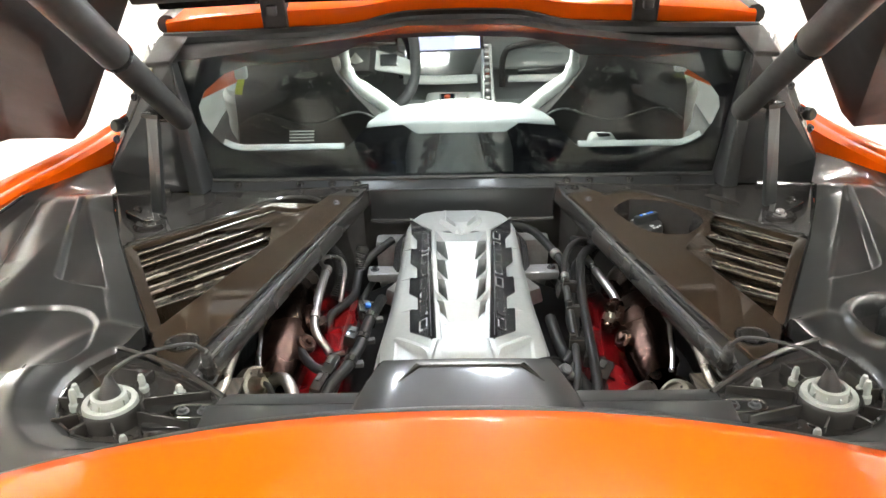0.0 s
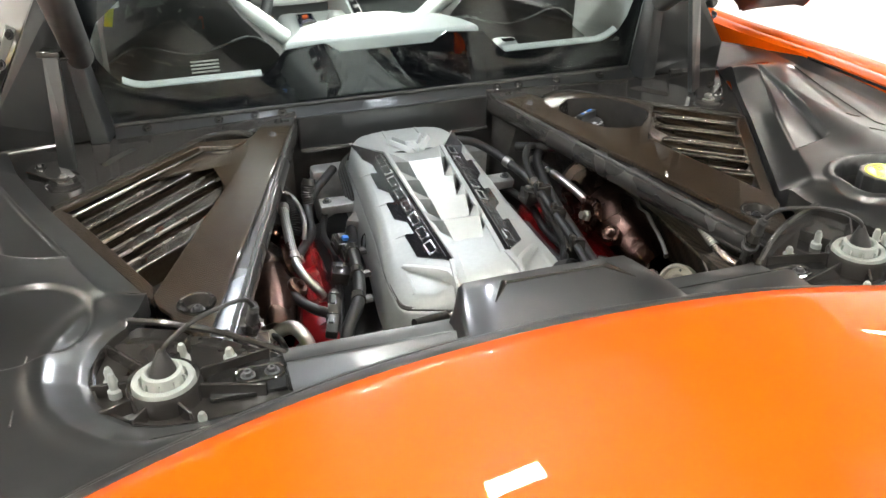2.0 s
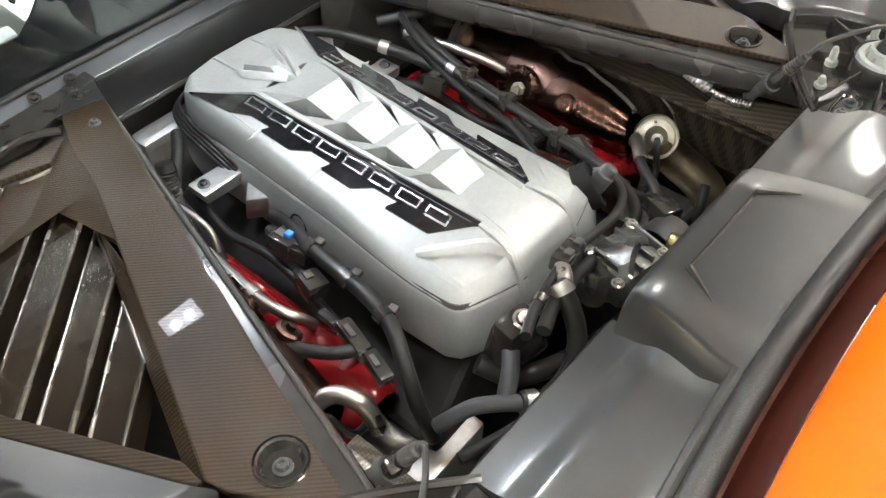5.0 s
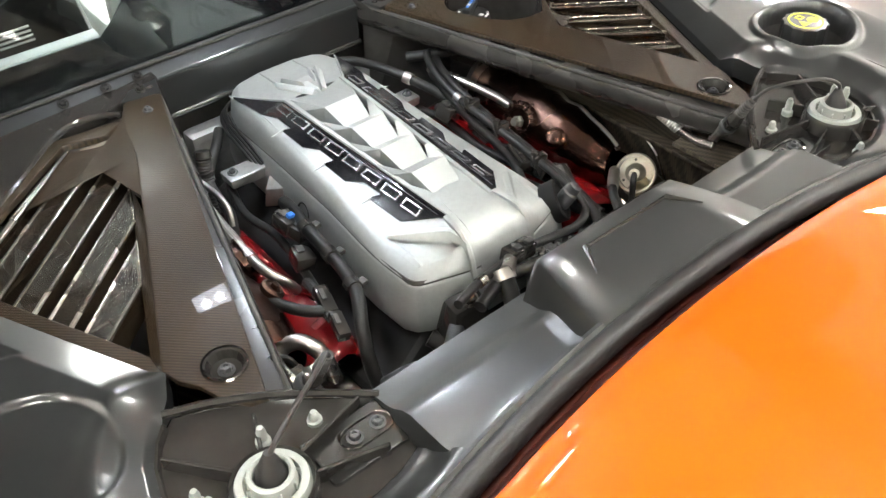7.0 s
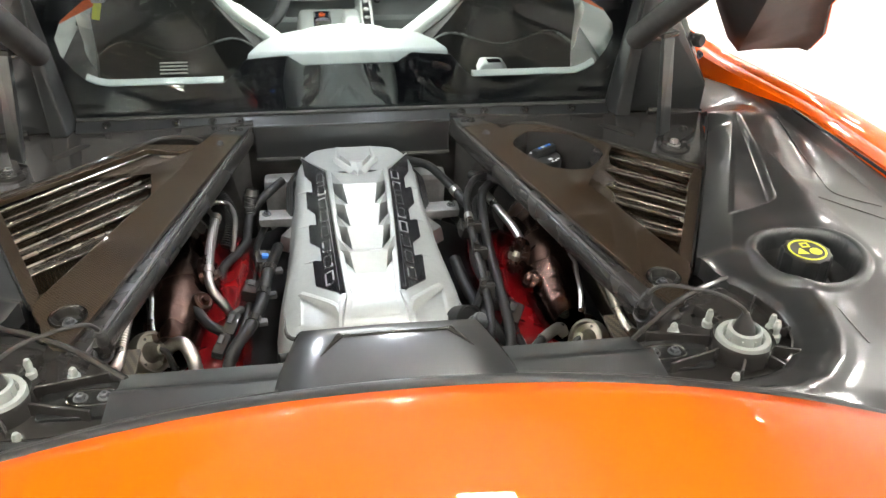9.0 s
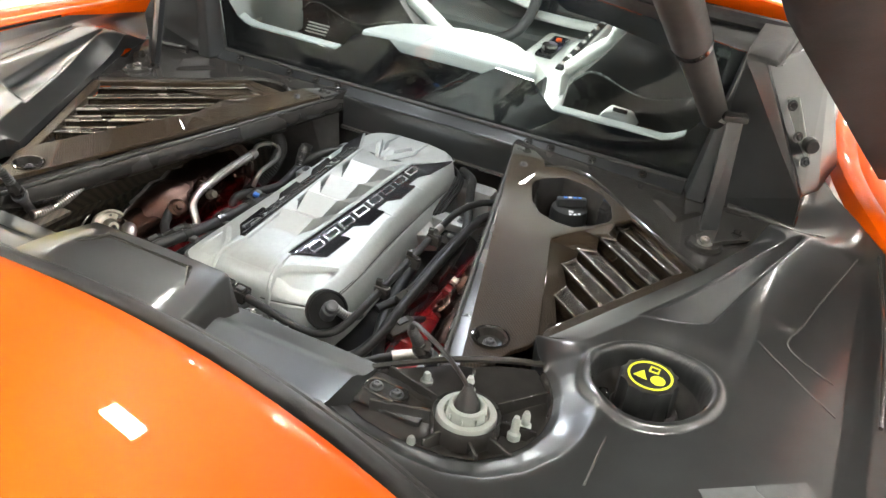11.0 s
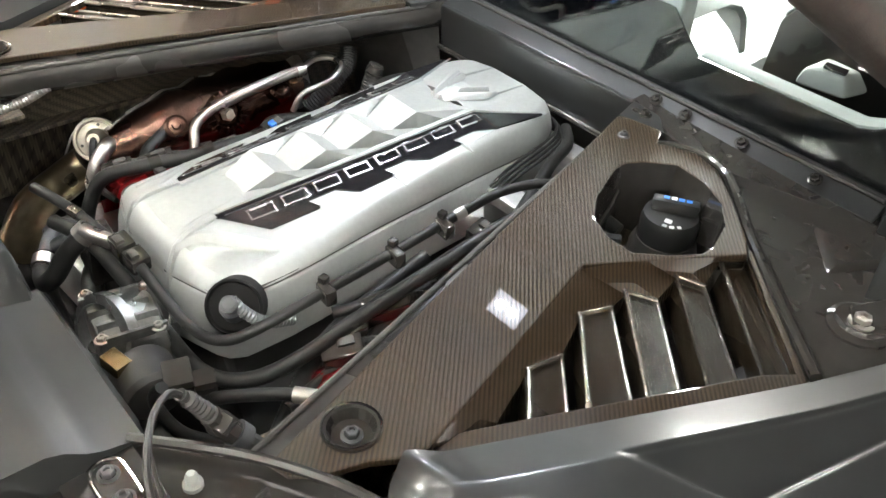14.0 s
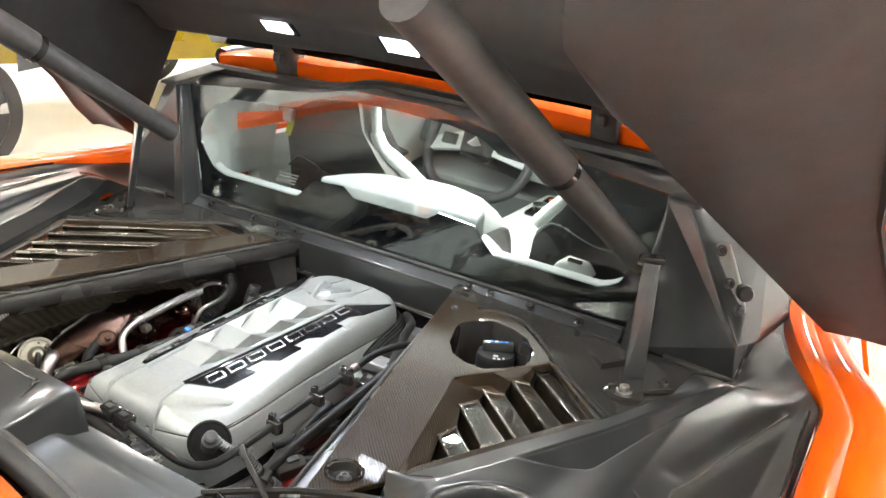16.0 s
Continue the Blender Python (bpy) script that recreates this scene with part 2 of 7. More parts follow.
def soften(bm, width, segments=2, angle=30):
    edges = [e for e in bm.edges if len(e.link_faces) == 2 and e.calc_face_angle(0) > radians(angle)]
    if edges and width > 0:
        flat = {tuple(round(c, 3) for c in f.normal) for f in bm.faces}
        got = bmesh.ops.bevel(bm, geom=edges, offset=width, segments=segments, profile=0.6, affect="EDGES", clamp_overlap=True)
        bm.normal_update()
        for f in got["faces"]:
            f.smooth = tuple(round(c, 3) for c in f.normal) not in flat
    return bm


def rounded(bm):
    for f in bm.faces:
        f.smooth = True
    return bm


def circle(cx, cy, r, n=28, ry=None):
    return [(cx + r * math.cos(2 * math.pi * i / n), cy + (ry or r) * math.sin(2 * math.pi * i / n)) for i in range(n)]


def prism(outline, z0, z1, holes=(), bevel=0.0, zf=None, segments=2):
    """A plate with an outline in plan, holes through it and rounded edges; zf lifts it by place."""
    bm = bmesh.new()
    for loop in (outline, *holes):
        vs = [bm.verts.new((x, y, z1)) for x, y in loop]
        for a, b in zip(vs, vs[1:] + vs[:1]):
            bm.edges.new((a, b))
    bmesh.ops.triangle_fill(bm, use_beauty=True, use_dissolve=False, edges=bm.edges[:], normal=(0, 0, 1))
    got = bmesh.ops.extrude_face_region(bm, geom=bm.faces[:])
    for v in got["geom"]:
        if isinstance(v, bmesh.types.BMVert):
            v.co.z = z0
    bmesh.ops.recalc_face_normals(bm, faces=bm.faces)
    soften(bm, bevel, segments)
    if zf:
        for v in bm.verts:
            v.co.z += zf(v.co.x, v.co.y)
    return bm


def turned(bm, m):
    bmesh.ops.transform(bm, matrix=m, verts=bm.verts)
    return bm


def merged(*bms):
    """Several bmeshes of one part joined."""
    out = bms[0]
    for b in bms[1:]:
        me = bpy.data.meshes.new("join")
        b.to_mesh(me)
        b.free()
        out.from_mesh(me)
        bpy.data.meshes.remove(me)
    return out


def upright(outline, y0, y1, holes=(), bevel=0.0):
    """A plate whose outline is given in x and z, between y0 and y1."""
    bm = prism([(x, z) for x, z in outline], -y1, -y0, [[(x, z) for x, z in h] for h in holes], bevel)
    return turned(bm, Matrix.Rotation(radians(90), 4, "X"))


def box(cx, cy, cz, sx, sy, sz, bevel=0.003, turn=None, segments=2):
    bm = bmesh.new()
    bmesh.ops.create_cube(bm, size=1)
    bmesh.ops.scale(bm, vec=(sx, sy, sz), verts=bm.verts)
    soften(bm, bevel, segments)
    m = Matrix.Translation((cx, cy, cz))
    if turn:
        m = m @ Euler([radians(a) for a in turn]).to_matrix().to_4x4()
    return turned(bm, m)


def hull(points, bevel=0.0, segments=2):
    bm = bmesh.new()
    vs = [bm.verts.new(p) for p in points]
    r = bmesh.ops.convex_hull(bm, input=vs)
    bmesh.ops.delete(bm, geom=[v for v in bm.verts if not v.link_faces], context="VERTS")
    bmesh.ops.dissolve_limit(bm, angle_limit=radians(2), verts=bm.verts, edges=bm.edges)
    bmesh.ops.recalc_face_normals(bm, faces=bm.faces)
    return soften(bm, bevel, segments)


def spline(points, steps=6):
    p = [Vector(q) for q in points]
    if len(p) < 3:
        return p
    out = []
    for i in range(len(p) - 1):
        a, b, c, d = p[max(i - 1, 0)], p[i], p[i + 1], p[min(i + 2, len(p) - 1)]
        for k in range(steps):
            t = k / steps
            out.append(0.5 * (2 * b + (c - a) * t + (2 * a - 5 * b + 4 * c - d) * t * t + (3 * b - a - 3 * c + d) * t ** 3))
    return out + [p[-1]]


def tube(points, r, n=10, steps=6, ribs=0.0, flat=1.0):
    """A pipe along a smooth line; ribs makes it corrugated."""
    line = spline(points, steps)
    if ribs:
        fine, total = [], sum((b - a).length for a, b in zip(line, line[1:]))
        count = max(8, int(total / 0.0022))
        acc, want, step = 0.0, 0.0, total / count
        for a, b in zip(line, line[1:]):
            seg = (b - a).length
            while want <= acc + seg + 1e-9 and seg > 0:
                fine.append(a.lerp(b, (want - acc) / seg))
                want += step
            acc += seg
        line = fine
    bm, rings, up = bmesh.new(), [], None
    for i, p in enumerate(line):
        d = (line[min(i + 1, len(line) - 1)] - line[max(i - 1, 0)]).normalized()
        if up is None:
            up = d.orthogonal().normalized()
        up = (up - d * up.dot(d)).normalized()
        w = d.cross(up)
        rr = r[min(int(i / max(1, len(line) - 1) * (len(r) - 1) + 0.5), len(r) - 1)] if isinstance(r, (list, tuple)) else r
        if ribs and i % 2:
            rr -= ribs
        rings.append([bm.verts.new(p + up * (rr * math.cos(2 * math.pi * k / n)) + w * (rr * flat * math.sin(2 * math.pi * k / n))) for k in range(n)])
    for a, b in zip(rings, rings[1:]):
        for k in range(n):
            bm.faces.new((a[k], a[(k + 1) % n], b[(k + 1) % n], b[k]))
    bm.faces.new(rings[0][::-1]), bm.faces.new(rings[-1])
    bmesh.ops.recalc_face_normals(bm, faces=bm.faces)
    return rounded(bm)


def lathe(profile, at, axis=(0, 0, 1), n=32):
    """A turned piece: profile rows of radius and height along the axis."""
    bm, rings = bmesh.new(), []
    for r, h in profile:
        rings.append([bm.verts.new((r * math.cos(2 * math.pi * k / n), r * math.sin(2 * math.pi * k / n), h)) for k in range(n)] if r > 1e-6
                     else [bm.verts.new((0, 0, h))])
    for a, b in zip(rings, rings[1:]):
        for k in range(n):
            q = [a[k % len(a)], a[(k + 1) % len(a)], b[(k + 1) % len(b)], b[k % len(b)]]
            q = [v for i, v in enumerate(q) if v not in q[:i]]
            if len(q) > 2:
                bm.faces.new(q)
    bmesh.ops.recalc_face_normals(bm, faces=bm.faces)
    rounded(bm)
    q = Vector((0, 0, 1)).rotation_difference(Vector(axis)).to_matrix().to_4x4()
    return turned(bm, Matrix.Translation(at) @ q)


def skin(rows, thick=0.0, close=False):
    """A surface through rows of points; thick gives it a second face."""
    bm = bmesh.new()
    grid = [[bm.verts.new(p) for p in row] for row in rows]
    for a, b in zip(grid, grid[1:]):
        n = len(a)
        for k in range(n if close else n - 1):
            bm.faces.new((a[k], a[(k + 1) % n], b[(k + 1) % n], b[k]))
    bmesh.ops.recalc_face_normals(bm, faces=bm.faces)
    if thick:
        bmesh.ops.solidify(bm, geom=bm.faces[:], thickness=thick)
    return rounded(bm)


def inside(poly, x, y):
    hit = False
    for (x0, y0), (x1, y1) in zip(poly, poly[1:] + poly[:1]):
        if (y0 > y) != (y1 > y) and x < (x1 - x0) * (y - y0) / (y1 - y0) + x0:
            hit = not hit
    return hit


def nearest(poly, x, y):
    best = None
    for (x0, y0), (x1, y1) in zip(poly, poly[1:] + poly[:1]):
        dx, dy = x1 - x0, y1 - y0
        t = max(0, min(1, ((x - x0) * dx + (y - y0) * dy) / (dx * dx + dy * dy + 1e-12)))
        px, py = x0 + t * dx, y0 + t * dy
        d = (px - x) ** 2 + (py - y) ** 2
        if best is None or d < best[0]:
            best = (d, px, py)
    return best[1], best[2], math.sqrt(best[0])


def relief(poly, step, zf, holes=(), skirt=0.02):
    """A moulded sheet over a plan outline, whose height follows zf, with a turned-down edge."""
    bm = bmesh.new()
    xs, ys = [p[0] for p in poly], [p[1] for p in poly]
    nx, ny = int((max(xs) - min(xs)) / step) + 2, int((max(ys) - min(ys)) / step) + 2
    ok = lambda x, y: inside(poly, x, y) and not any(inside(h, x, y) for h in holes)  # noqa: E731
    verts = {}

    def vert(i, j):
        if (i, j) not in verts:
            verts[i, j] = bm.verts.new((min(xs) + i * step, min(ys) + j * step, 0))
        return verts[i, j]

    for i in range(nx):
        for j in range(ny):
            if ok(min(xs) + (i + 0.5) * step, min(ys) + (j + 0.5) * step):
                bm.faces.new((vert(i, j), vert(i + 1, j), vert(i + 1, j + 1), vert(i, j + 1)))
    rim = [v for v in bm.verts if any(len(e.link_faces) == 1 for e in v.link_edges)]
    for v in rim:
        px, py, _ = min((nearest(p, v.co.x, v.co.y) for p in (poly, *holes)), key=lambda q: q[2])
        v.co.x, v.co.y = px, py
    for v in bm.verts:
        v.co.z = zf(v.co.x, v.co.y)
    if skirt:
        edges = [e for e in bm.edges if len(e.link_faces) == 1]
        got = bmesh.ops.extrude_edge_only(bm, edges=edges)
        for v in got["geom"]:
            if isinstance(v, bmesh.types.BMVert):
                v.co.z -= skirt
    bmesh.ops.recalc_face_normals(bm, faces=bm.faces)
    if sum(f.normal.z for f in bm.faces) < 0:
        bmesh.ops.reverse_faces(bm, faces=bm.faces)
    return rounded(bm)


def smoothstep(a, b, x):
    t = max(0.0, min(1.0, (x - a) / (b - a)))
    return t * t * (3 - 2 * t)


def bolt(parent, at, axis=(0, 0, 1), r=0.007, material=None, name="bolt"):
    """Flanged hex bolt head."""
    head = lathe([(r * 1.5, 0), (r * 1.5, r * 0.25), (r * 1.05, r * 0.4)], at, axis, 16)
    hexa = lathe([(r, r * 0.3), (r, r * 1.0), (r * 0.85, r * 1.15), (r * 0.5, r * 1.15), (r * 0.45, r * 0.75), (0, r * 0.75)], at, axis, 6)
    return part(name, merged(head, hexa), material or BLACK_GLOSS, parent)

# ---- showroom ----
single("floor", box(0, 1.5, -0.05, 15, 17, 0.1, 0), FLOOR_MAT, "polished pale grey showroom floor", "floor", kind="structure", smooth=0)
single("ceiling", box(0, 1.5, 3.75, 15, 17, 0.1, 0), CEIL_MAT, "plain grey showroom ceiling", "ceiling", kind="structure", smooth=0)
for nm, b in (("wall_north", box(0, 10.1, 1.85, 15.4, 0.2, 3.7, 0)), ("wall_south", box(0, -7.1, 1.85, 15.4, 0.2, 3.7, 0)),
              ("wall_west", box(-7.6, 1.5, 1.85, 0.2, 17, 3.7, 0)), ("wall_east", box(7.6, 1.5, 1.85, 0.2, 17, 3.7, 0))):
    single(nm, b, WALL_MAT, "bare white showroom wall", "wall", kind="structure", smooth=0)


def ceiling_lamp(x, y, sx=0.36, sy=0.26, z=3.68):
    t = thing("ceiling_lamp", (x, y, z), "rectangular white ceiling lamp panel, lit", "lamp", "ceiling lamps")
    o, i = (sx / 2 + 0.03, sy / 2 + 0.03), (sx / 2, sy / 2)
    part("frame", prism([(x - o[0], y - o[1]), (x + o[0], y - o[1]), (x + o[0], y + o[1]), (x - o[0], y + o[1])], z - 0.03, z + 0.02,
                        [[(x - i[0], y - i[1]), (x + i[0], y - i[1]), (x + i[0], y + i[1]), (x - i[0], y + i[1])]], 0.004), WALL_MAT, t)
    part("diffuser", box(x, y, z - 0.005, sx - 0.004, sy - 0.004, 0.02, 0.002), LAMP, t)


for lx in (-7.05, -4.45, -1.85, 0.75, 3.35, 5.95):
    for ly in (-5.7, -2.95, -0.25, 2.47, 5.2, 7.9):
        ceiling_lamp(lx, ly)

# ---- orange car body ----
body = thing("car_body", (0, 0, 0), "bright orange mid-engined sports car body, rear lid raised", "car")


def deck_edge(x):
    """Outer edge of the weatherstrip."""
    return -0.113 - 0.30 * abs(x) ** 2.15


def seal_height(x):
    return max(0.898, 0.9415 - 0.14 * x * x)


def crest(x):
    """Front crest of the domed deck, behind and above the weatherstrip."""
    a = abs(x)
    return -0.151 - 0.258 * a ** 2.317, 0.986 - 0.183 * min(a, 0.62) ** 2 - 0.02 * smoothstep(0.6, 0.92, a)


def deck_rows():
    rows = []
    for j in range(25):
        v = j / 24
        row = []
        for i in range(61):
            x = -0.92 + 1.84 * i / 60
            y0, z0 = crest(x)
            y = y0 - v * (0.62 + y0 * 0.5)
            u = y0 - y
            z = z0 + (0.15 + 0.6 * min(abs(x), 0.45) ** 2) * u - 0.34 * u * u - 0.02 * smoothstep(0.7, 1.0, v)
            row.append((x, y, z))
        rows.append(row)
    lip = [(x, y + 0.003, z - 0.005) for x, y, z in rows[0]]
    tail = [(x, y - 0.03, z - 0.25) for x, y, z in rows[-1]]
    return [lip] + rows + [tail, [(x, y + 0.08, 0.32) for x, y, z in tail]]


part("rear_deck", skin(deck_rows()), ORANGE, body, "glossy orange rear deck", smooth=60)

# gutter behind the seal, with the shadow of the gap painted in dark red
part("deck_gutter", skin([[(x, deck_edge(x) + 0.008, seal_height(x) - 0.012) for x in np.linspace(-0.9, 0.9, 61)],
                          [(x, deck_edge(x) - 0.006, seal_height(x) - 0.010) for x in np.linspace(-0.9, 0.9, 61)],
                          [(x, 0.4 * deck_edge(x) + 0.6 * crest(x)[0], 0.6 * seal_height(x) + 0.4 * crest(x)[1]) for x in np.linspace(-0.9, 0.9, 61)],
                          [(x, crest(x)[0] + 0.004, crest(x)[1] - 0.006) for x in np.linspace(-0.9, 0.9, 61)]]), GUTTER_SHADE, body, "gutter below the deck crest, its shade painted dark red", smooth=50)

# inner rim of each fender in plan: y, x, z
RIM = [(-0.42, 0.83, 0.915), (-0.3, 0.862, 0.922), (-0.1, 0.872, 0.926), (0.1, 0.868, 0.925), (0.25, 0.858, 0.921), (0.384, 0.848, 0.918), (0.55, 0.842, 0.913),
       (0.66, 0.837, 0.908), (0.73, 0.815, 0.910), (0.80, 0.782, 0.918), (0.87, 0.752, 0.926), (0.95, 0.728, 0.935), (1.1, 0.712, 0.945), (1.35, 0.71, 0.945)]
for s in (-1, 1):
    rows = []
    for y, x, z in [tuple(p) for p in spline([(a, b, c) for a, b, c in RIM], 4)]:
        bulge = 1.0 - smoothstep(0.6, 1.2, y) * 0.55
        rows.append([(x - 0.004, y, z - 0.03), (x, y, z), (x + 0.012, y, z + 0.004), (x + 0.032, y, z + 0.003), (x + 0.040, y, z - 0.004), (x + 0.05, y, z + 0.0),
                     (x + 0.09 * bulge, y, z + 0.002), (x + 0.14 * bulge, y, z - 0.025), (x + 0.19 * bulge, y, z - 0.08), (x + 0.215 * bulge, y, z - 0.17),
                     (x + 0.22 * bulge, y, z - 0.35), (x + 0.19 * bulge, y, z - 0.6)])
    part("rear_fender", skin(rows), ORANGE, body, "orange haunch with a flanged inner rim", side=s, smooth=50)

# roof with its rear edge, and the cabin shell
roof_rows = []
for j in range(9):
    y = 0.90 + 1.25 * j / 8
    row = []
    for i in range(25):
        u = -1 + i / 12
        crown = 1.205 + 0.02 * math.sin(min(1, j / 5) * 1.2) - 0.03 * abs(u) ** 3 - 0.05 * smoothstep(0.6, 1, j / 8)
        row.append((u * (0.60 - 0.02 * j / 8), y + 0.03 * abs(u) ** 2 * (1 - j / 8), crown + 0.016 * (1 - smoothstep(0.15, 0.4, abs(u))) * (1 - j / 8)))
    roof_rows.append(row)
first = roof_rows[0]
roof_rows = [[(x, y + 0.006, z - 0.045) for x, y, z in first], [(x, y - 0.006, z - 0.035) for x, y, z in first], [(x, y - 0.008, z - 0.006) for x, y, z in first]] + roof_rows
part("roof", skin(roof_rows, 0.012), ORANGE, body, "orange roof panel with a folded rear edge", smooth=50)
for s in (-1, 1):
    part("door_skin", skin([[(0.90 - 0.1 * smoothstep(0.5, 0.95, z), y, z) for z in (0.3, 0.5, 0.7, 0.82, 0.9, 0.94)] for y in (1.35, 1.6, 1.9, 2.2, 2.5, 2.8)], 0.01), ORANGE, body, "", s)
    part("windscreen_pillar", tube([(0.58, 2.1, 1.17), (0.66, 2.5, 1.02), (0.72, 2.8, 0.90)], 0.025), ORANGE, body, "", s)
    part("roof_rail", tube([(0.60, 0.93, 1.165), (0.62, 1.4, 1.18), (0.58, 2.1, 1.165)], 0.02), BLACK_SATIN, body, "black roof rail", s)
part("front_hood", skin([[(x, y, 0.92 - 0.22 * ((y - 2.75) / 1.3) - 0.08 * (x / 0.9) ** 2) for x in (-0.9, -0.5, -0.2, 0.2, 0.5, 0.9)] for y in (2.75, 3.1, 3.5, 4.05)], 0.01), ORANGE, body)
part("seal", tube([(-0.60, 0.905, 1.138), (-0.3, 0.885, 1.150), (-0.2, 0.88, 1.158), (-0.1, 0.878, 1.178), (0.1, 0.878, 1.178), (0.2, 0.88, 1.158), (0.3, 0.885, 1.150), (0.60, 0.905, 1.138)], 0.016, 10), RUBBER, body,
     "black rubber seal under the roof edge")
for s in (-1, 1):
    part("wheel_arch_panel", box(0.88, -0.1, 0.35, 0.05, 0.9, 0.5, 0.01), BLACK_MATT, body, "", s)

# rubber weatherstrip along the deck edge
seal_line = [(x, deck_edge(x) + 0.010, seal_height(x)) for x in np.linspace(-0.8, 0.8, 33)]
strip = thing("weatherstrip", (0, -0.1, 0.93), "black rubber weatherstrip along the rear deck edge", "seal")
part("bulb", tube(seal_line, 0.0125, 12, 2), RUBBER, strip)
part("lip", tube([(x, y + 0.017, z - 0.003) for x, y, z in seal_line], 0.0065, 8, 2), RUBBER, strip)

# ---- black bay trim ----


def seal_y(x):
    return deck_edge(x) + 0.026


WELL = [(0.314, -0.046), (0.340, -0.056), (0.370, -0.061), (0.405, -0.062), (0.440, -0.058), (0.468, -0.047), (0.490, -0.026), (0.505, 0.000), (0.513, 0.030), (0.513, 0.060), (0.505, 0.090), (0.492, 0.114), (0.478, 0.130)]
TRIM = [(0.298, seal_y(0.298)), (0.34, seal_y(0.34)), (0.40, seal_y(0.40)), (0.47, seal_y(0.47)), (0.55, seal_y(0.55)), (0.63, seal_y(0.63)), (0.72, seal_y(0.72)),
        (0.80, seal_y(0.80)), (0.852, -0.255), (0.868, -0.1), (0.864, 0.1), (0.853, 0.25), (0.843, 0.384), (0.837, 0.55), (0.832, 0.66), (0.808, 0.73), (0.776, 0.80),
        (0.746, 0.87), (0.722, 0.95), (0.695, 0.95), (0.696, 0.752), (0.645, 0.60), (0.603, 0.505), (0.592, 0.478), (0.458, 0.198), (0.450, 0.168), (0.462, 0.146)]
TRIM = TRIM + WELL[::-1]
CAP_AT = (0.597, 0.150)


def trim_height(x, y, side):
    z = 0.897
    # rises to the weatherstrip and to the fender rim, falls to the carbon panels
    z += (seal_height(x) - 0.011 - z) * (1 - smoothstep(0.0, 0.055, y - seal_y(x)))
    crown = smoothstep(0.60, 0.69, x) * (1 - max(0.0, min(1.0, (x - 0.69) / 0.125)))
    z += 0.013 * crown * smoothstep(-0.15, 0.2, y) * (1 - smoothstep(0.62, 0.72, y))
    z += 0.009 * max(0.0, min(1.0, (x - 0.805) / 0.03))
    edge = nearest([(0.458, 0.198), (0.592, 0.478), (0.645, 0.60), (0.60, 0.50)], x, y)[2]
    z -= 0.017 * max(0.0, 1 - edge / 0.045) * smoothstep(0.12, 0.2, y)
    # wedge-shaped pocket pointing at the buttress
    u = (y - 0.29) / (0.655 - 0.29)
    inner, outer = 0.545 + 0.172 * u, 0.629 + 0.096 * u
    if outer > inner + 0.004:
        v = (x - inner) / (outer - inner)
        room = smoothstep(-0.02, 0.02, u - 0.10 * v) * (1 - smoothstep(0.90, 1.0, u))
        wall = 0.008 / (outer - inner)
        z -= room * (0.002 * smoothstep(0, 0.05, v) + 0.013 * max(0.0, min(1.0, v))) * (1 - smoothstep(1 - wall, 1.0, v))
    # shallow valley beside the rim
    d = nearest([(0.79, 0.62), (0.725, 0.375), (0.79, 0.621)], x, y)[2]
    z -= 0.0045 * math.exp(-(d / 0.018) ** 2)
    z -= 0.034 * smoothstep(0.64, 0.76, y) * (1 - smoothstep(0.70, 0.80, x))
    z += 0.016 * smoothstep(0.75, 0.95, y)
    # rounded collar of the latch well
    wd = min(nearest(WELL, x, y)[2], 1)
    z += 0.004 * math.exp(-((wd - 0.050) / 0.015) ** 2) - 0.015 * (1 - min(1.0, wd / 0.044)) - 0.003 * (1 - smoothstep(0, 0.010, wd))
    r = math.hypot(x - CAP_AT[0], y - CAP_AT[1])
    if side > 0:
        z += 0.007 * smoothstep(0.0655, 0.070, r) * (1 - smoothstep(0.076, 0.084, r)) + 0.003 * math.exp(-((r - 0.085) / 0.03) ** 2)
        z -= 0.008 * (1 - smoothstep(0.064, 0.068, r))
    else:
        z -= 0.006 * (1 - smoothstep(0.080, 0.088, r))
    return z


for s in (-1, 1):
    t = thing("fender_trim", (0.65 * s, 0.2, 0.87), "moulded satin black plastic trim over the rear fender" + (" with a round filler opening" if s > 0 else " with a round blank"), "trim panel", "fender trims")
    holes = [circle(*CAP_AT, 0.064, 40)] if s > 0 else []
    part("moulding", relief(TRIM, 0.0024, lambda x, y, q=s: trim_height(x, y, q), holes, 0.03), BLACK_SATIN, t, "", s, 60)
    if s > 0:
        part("filler_cup", lathe([(0.066, 0.888), (0.064, 0.878), (0.060, 0.845), (0.052, 0.832), (0, 0.830)], (*CAP_AT, 0), (0, 0, 1), 40), BLACK_MATT, t)
    for line in ([(0.578, 0.086), (0.580, -0.036)], [(0.695, 0.301), (0.74, 0.262), (0.797, 0.216)], [(0.796, 0.633), (0.763, 0.49), (0.742, 0.385), (0.729, 0.330), (0.742, 0.305), (0.79, 0.278)]):
        part("scribe_line", tube([(x, y, trim_height(x, y, s) + 0.0002) for x, y in line], 0.0013, 6), BLACK_MATT, t, "", s)
    part("edge_bead", tube([(0.822, 0.63, 0.912), (0.83, 0.5, 0.9145), (0.838, 0.36, 0.917), (0.84, 0.2, 0.9175)], 0.003, 6), BLACK_GLOSS, t, "", s)

# flat black trays beside the window ledge
plate = thing("warning_label", (0.73, 0.045, 0.9), "pale grey warning label on the black fender trim", "label")
along, across = Vector((0.794, 0.608, 0)), Vector((0.608, -0.794, 0))
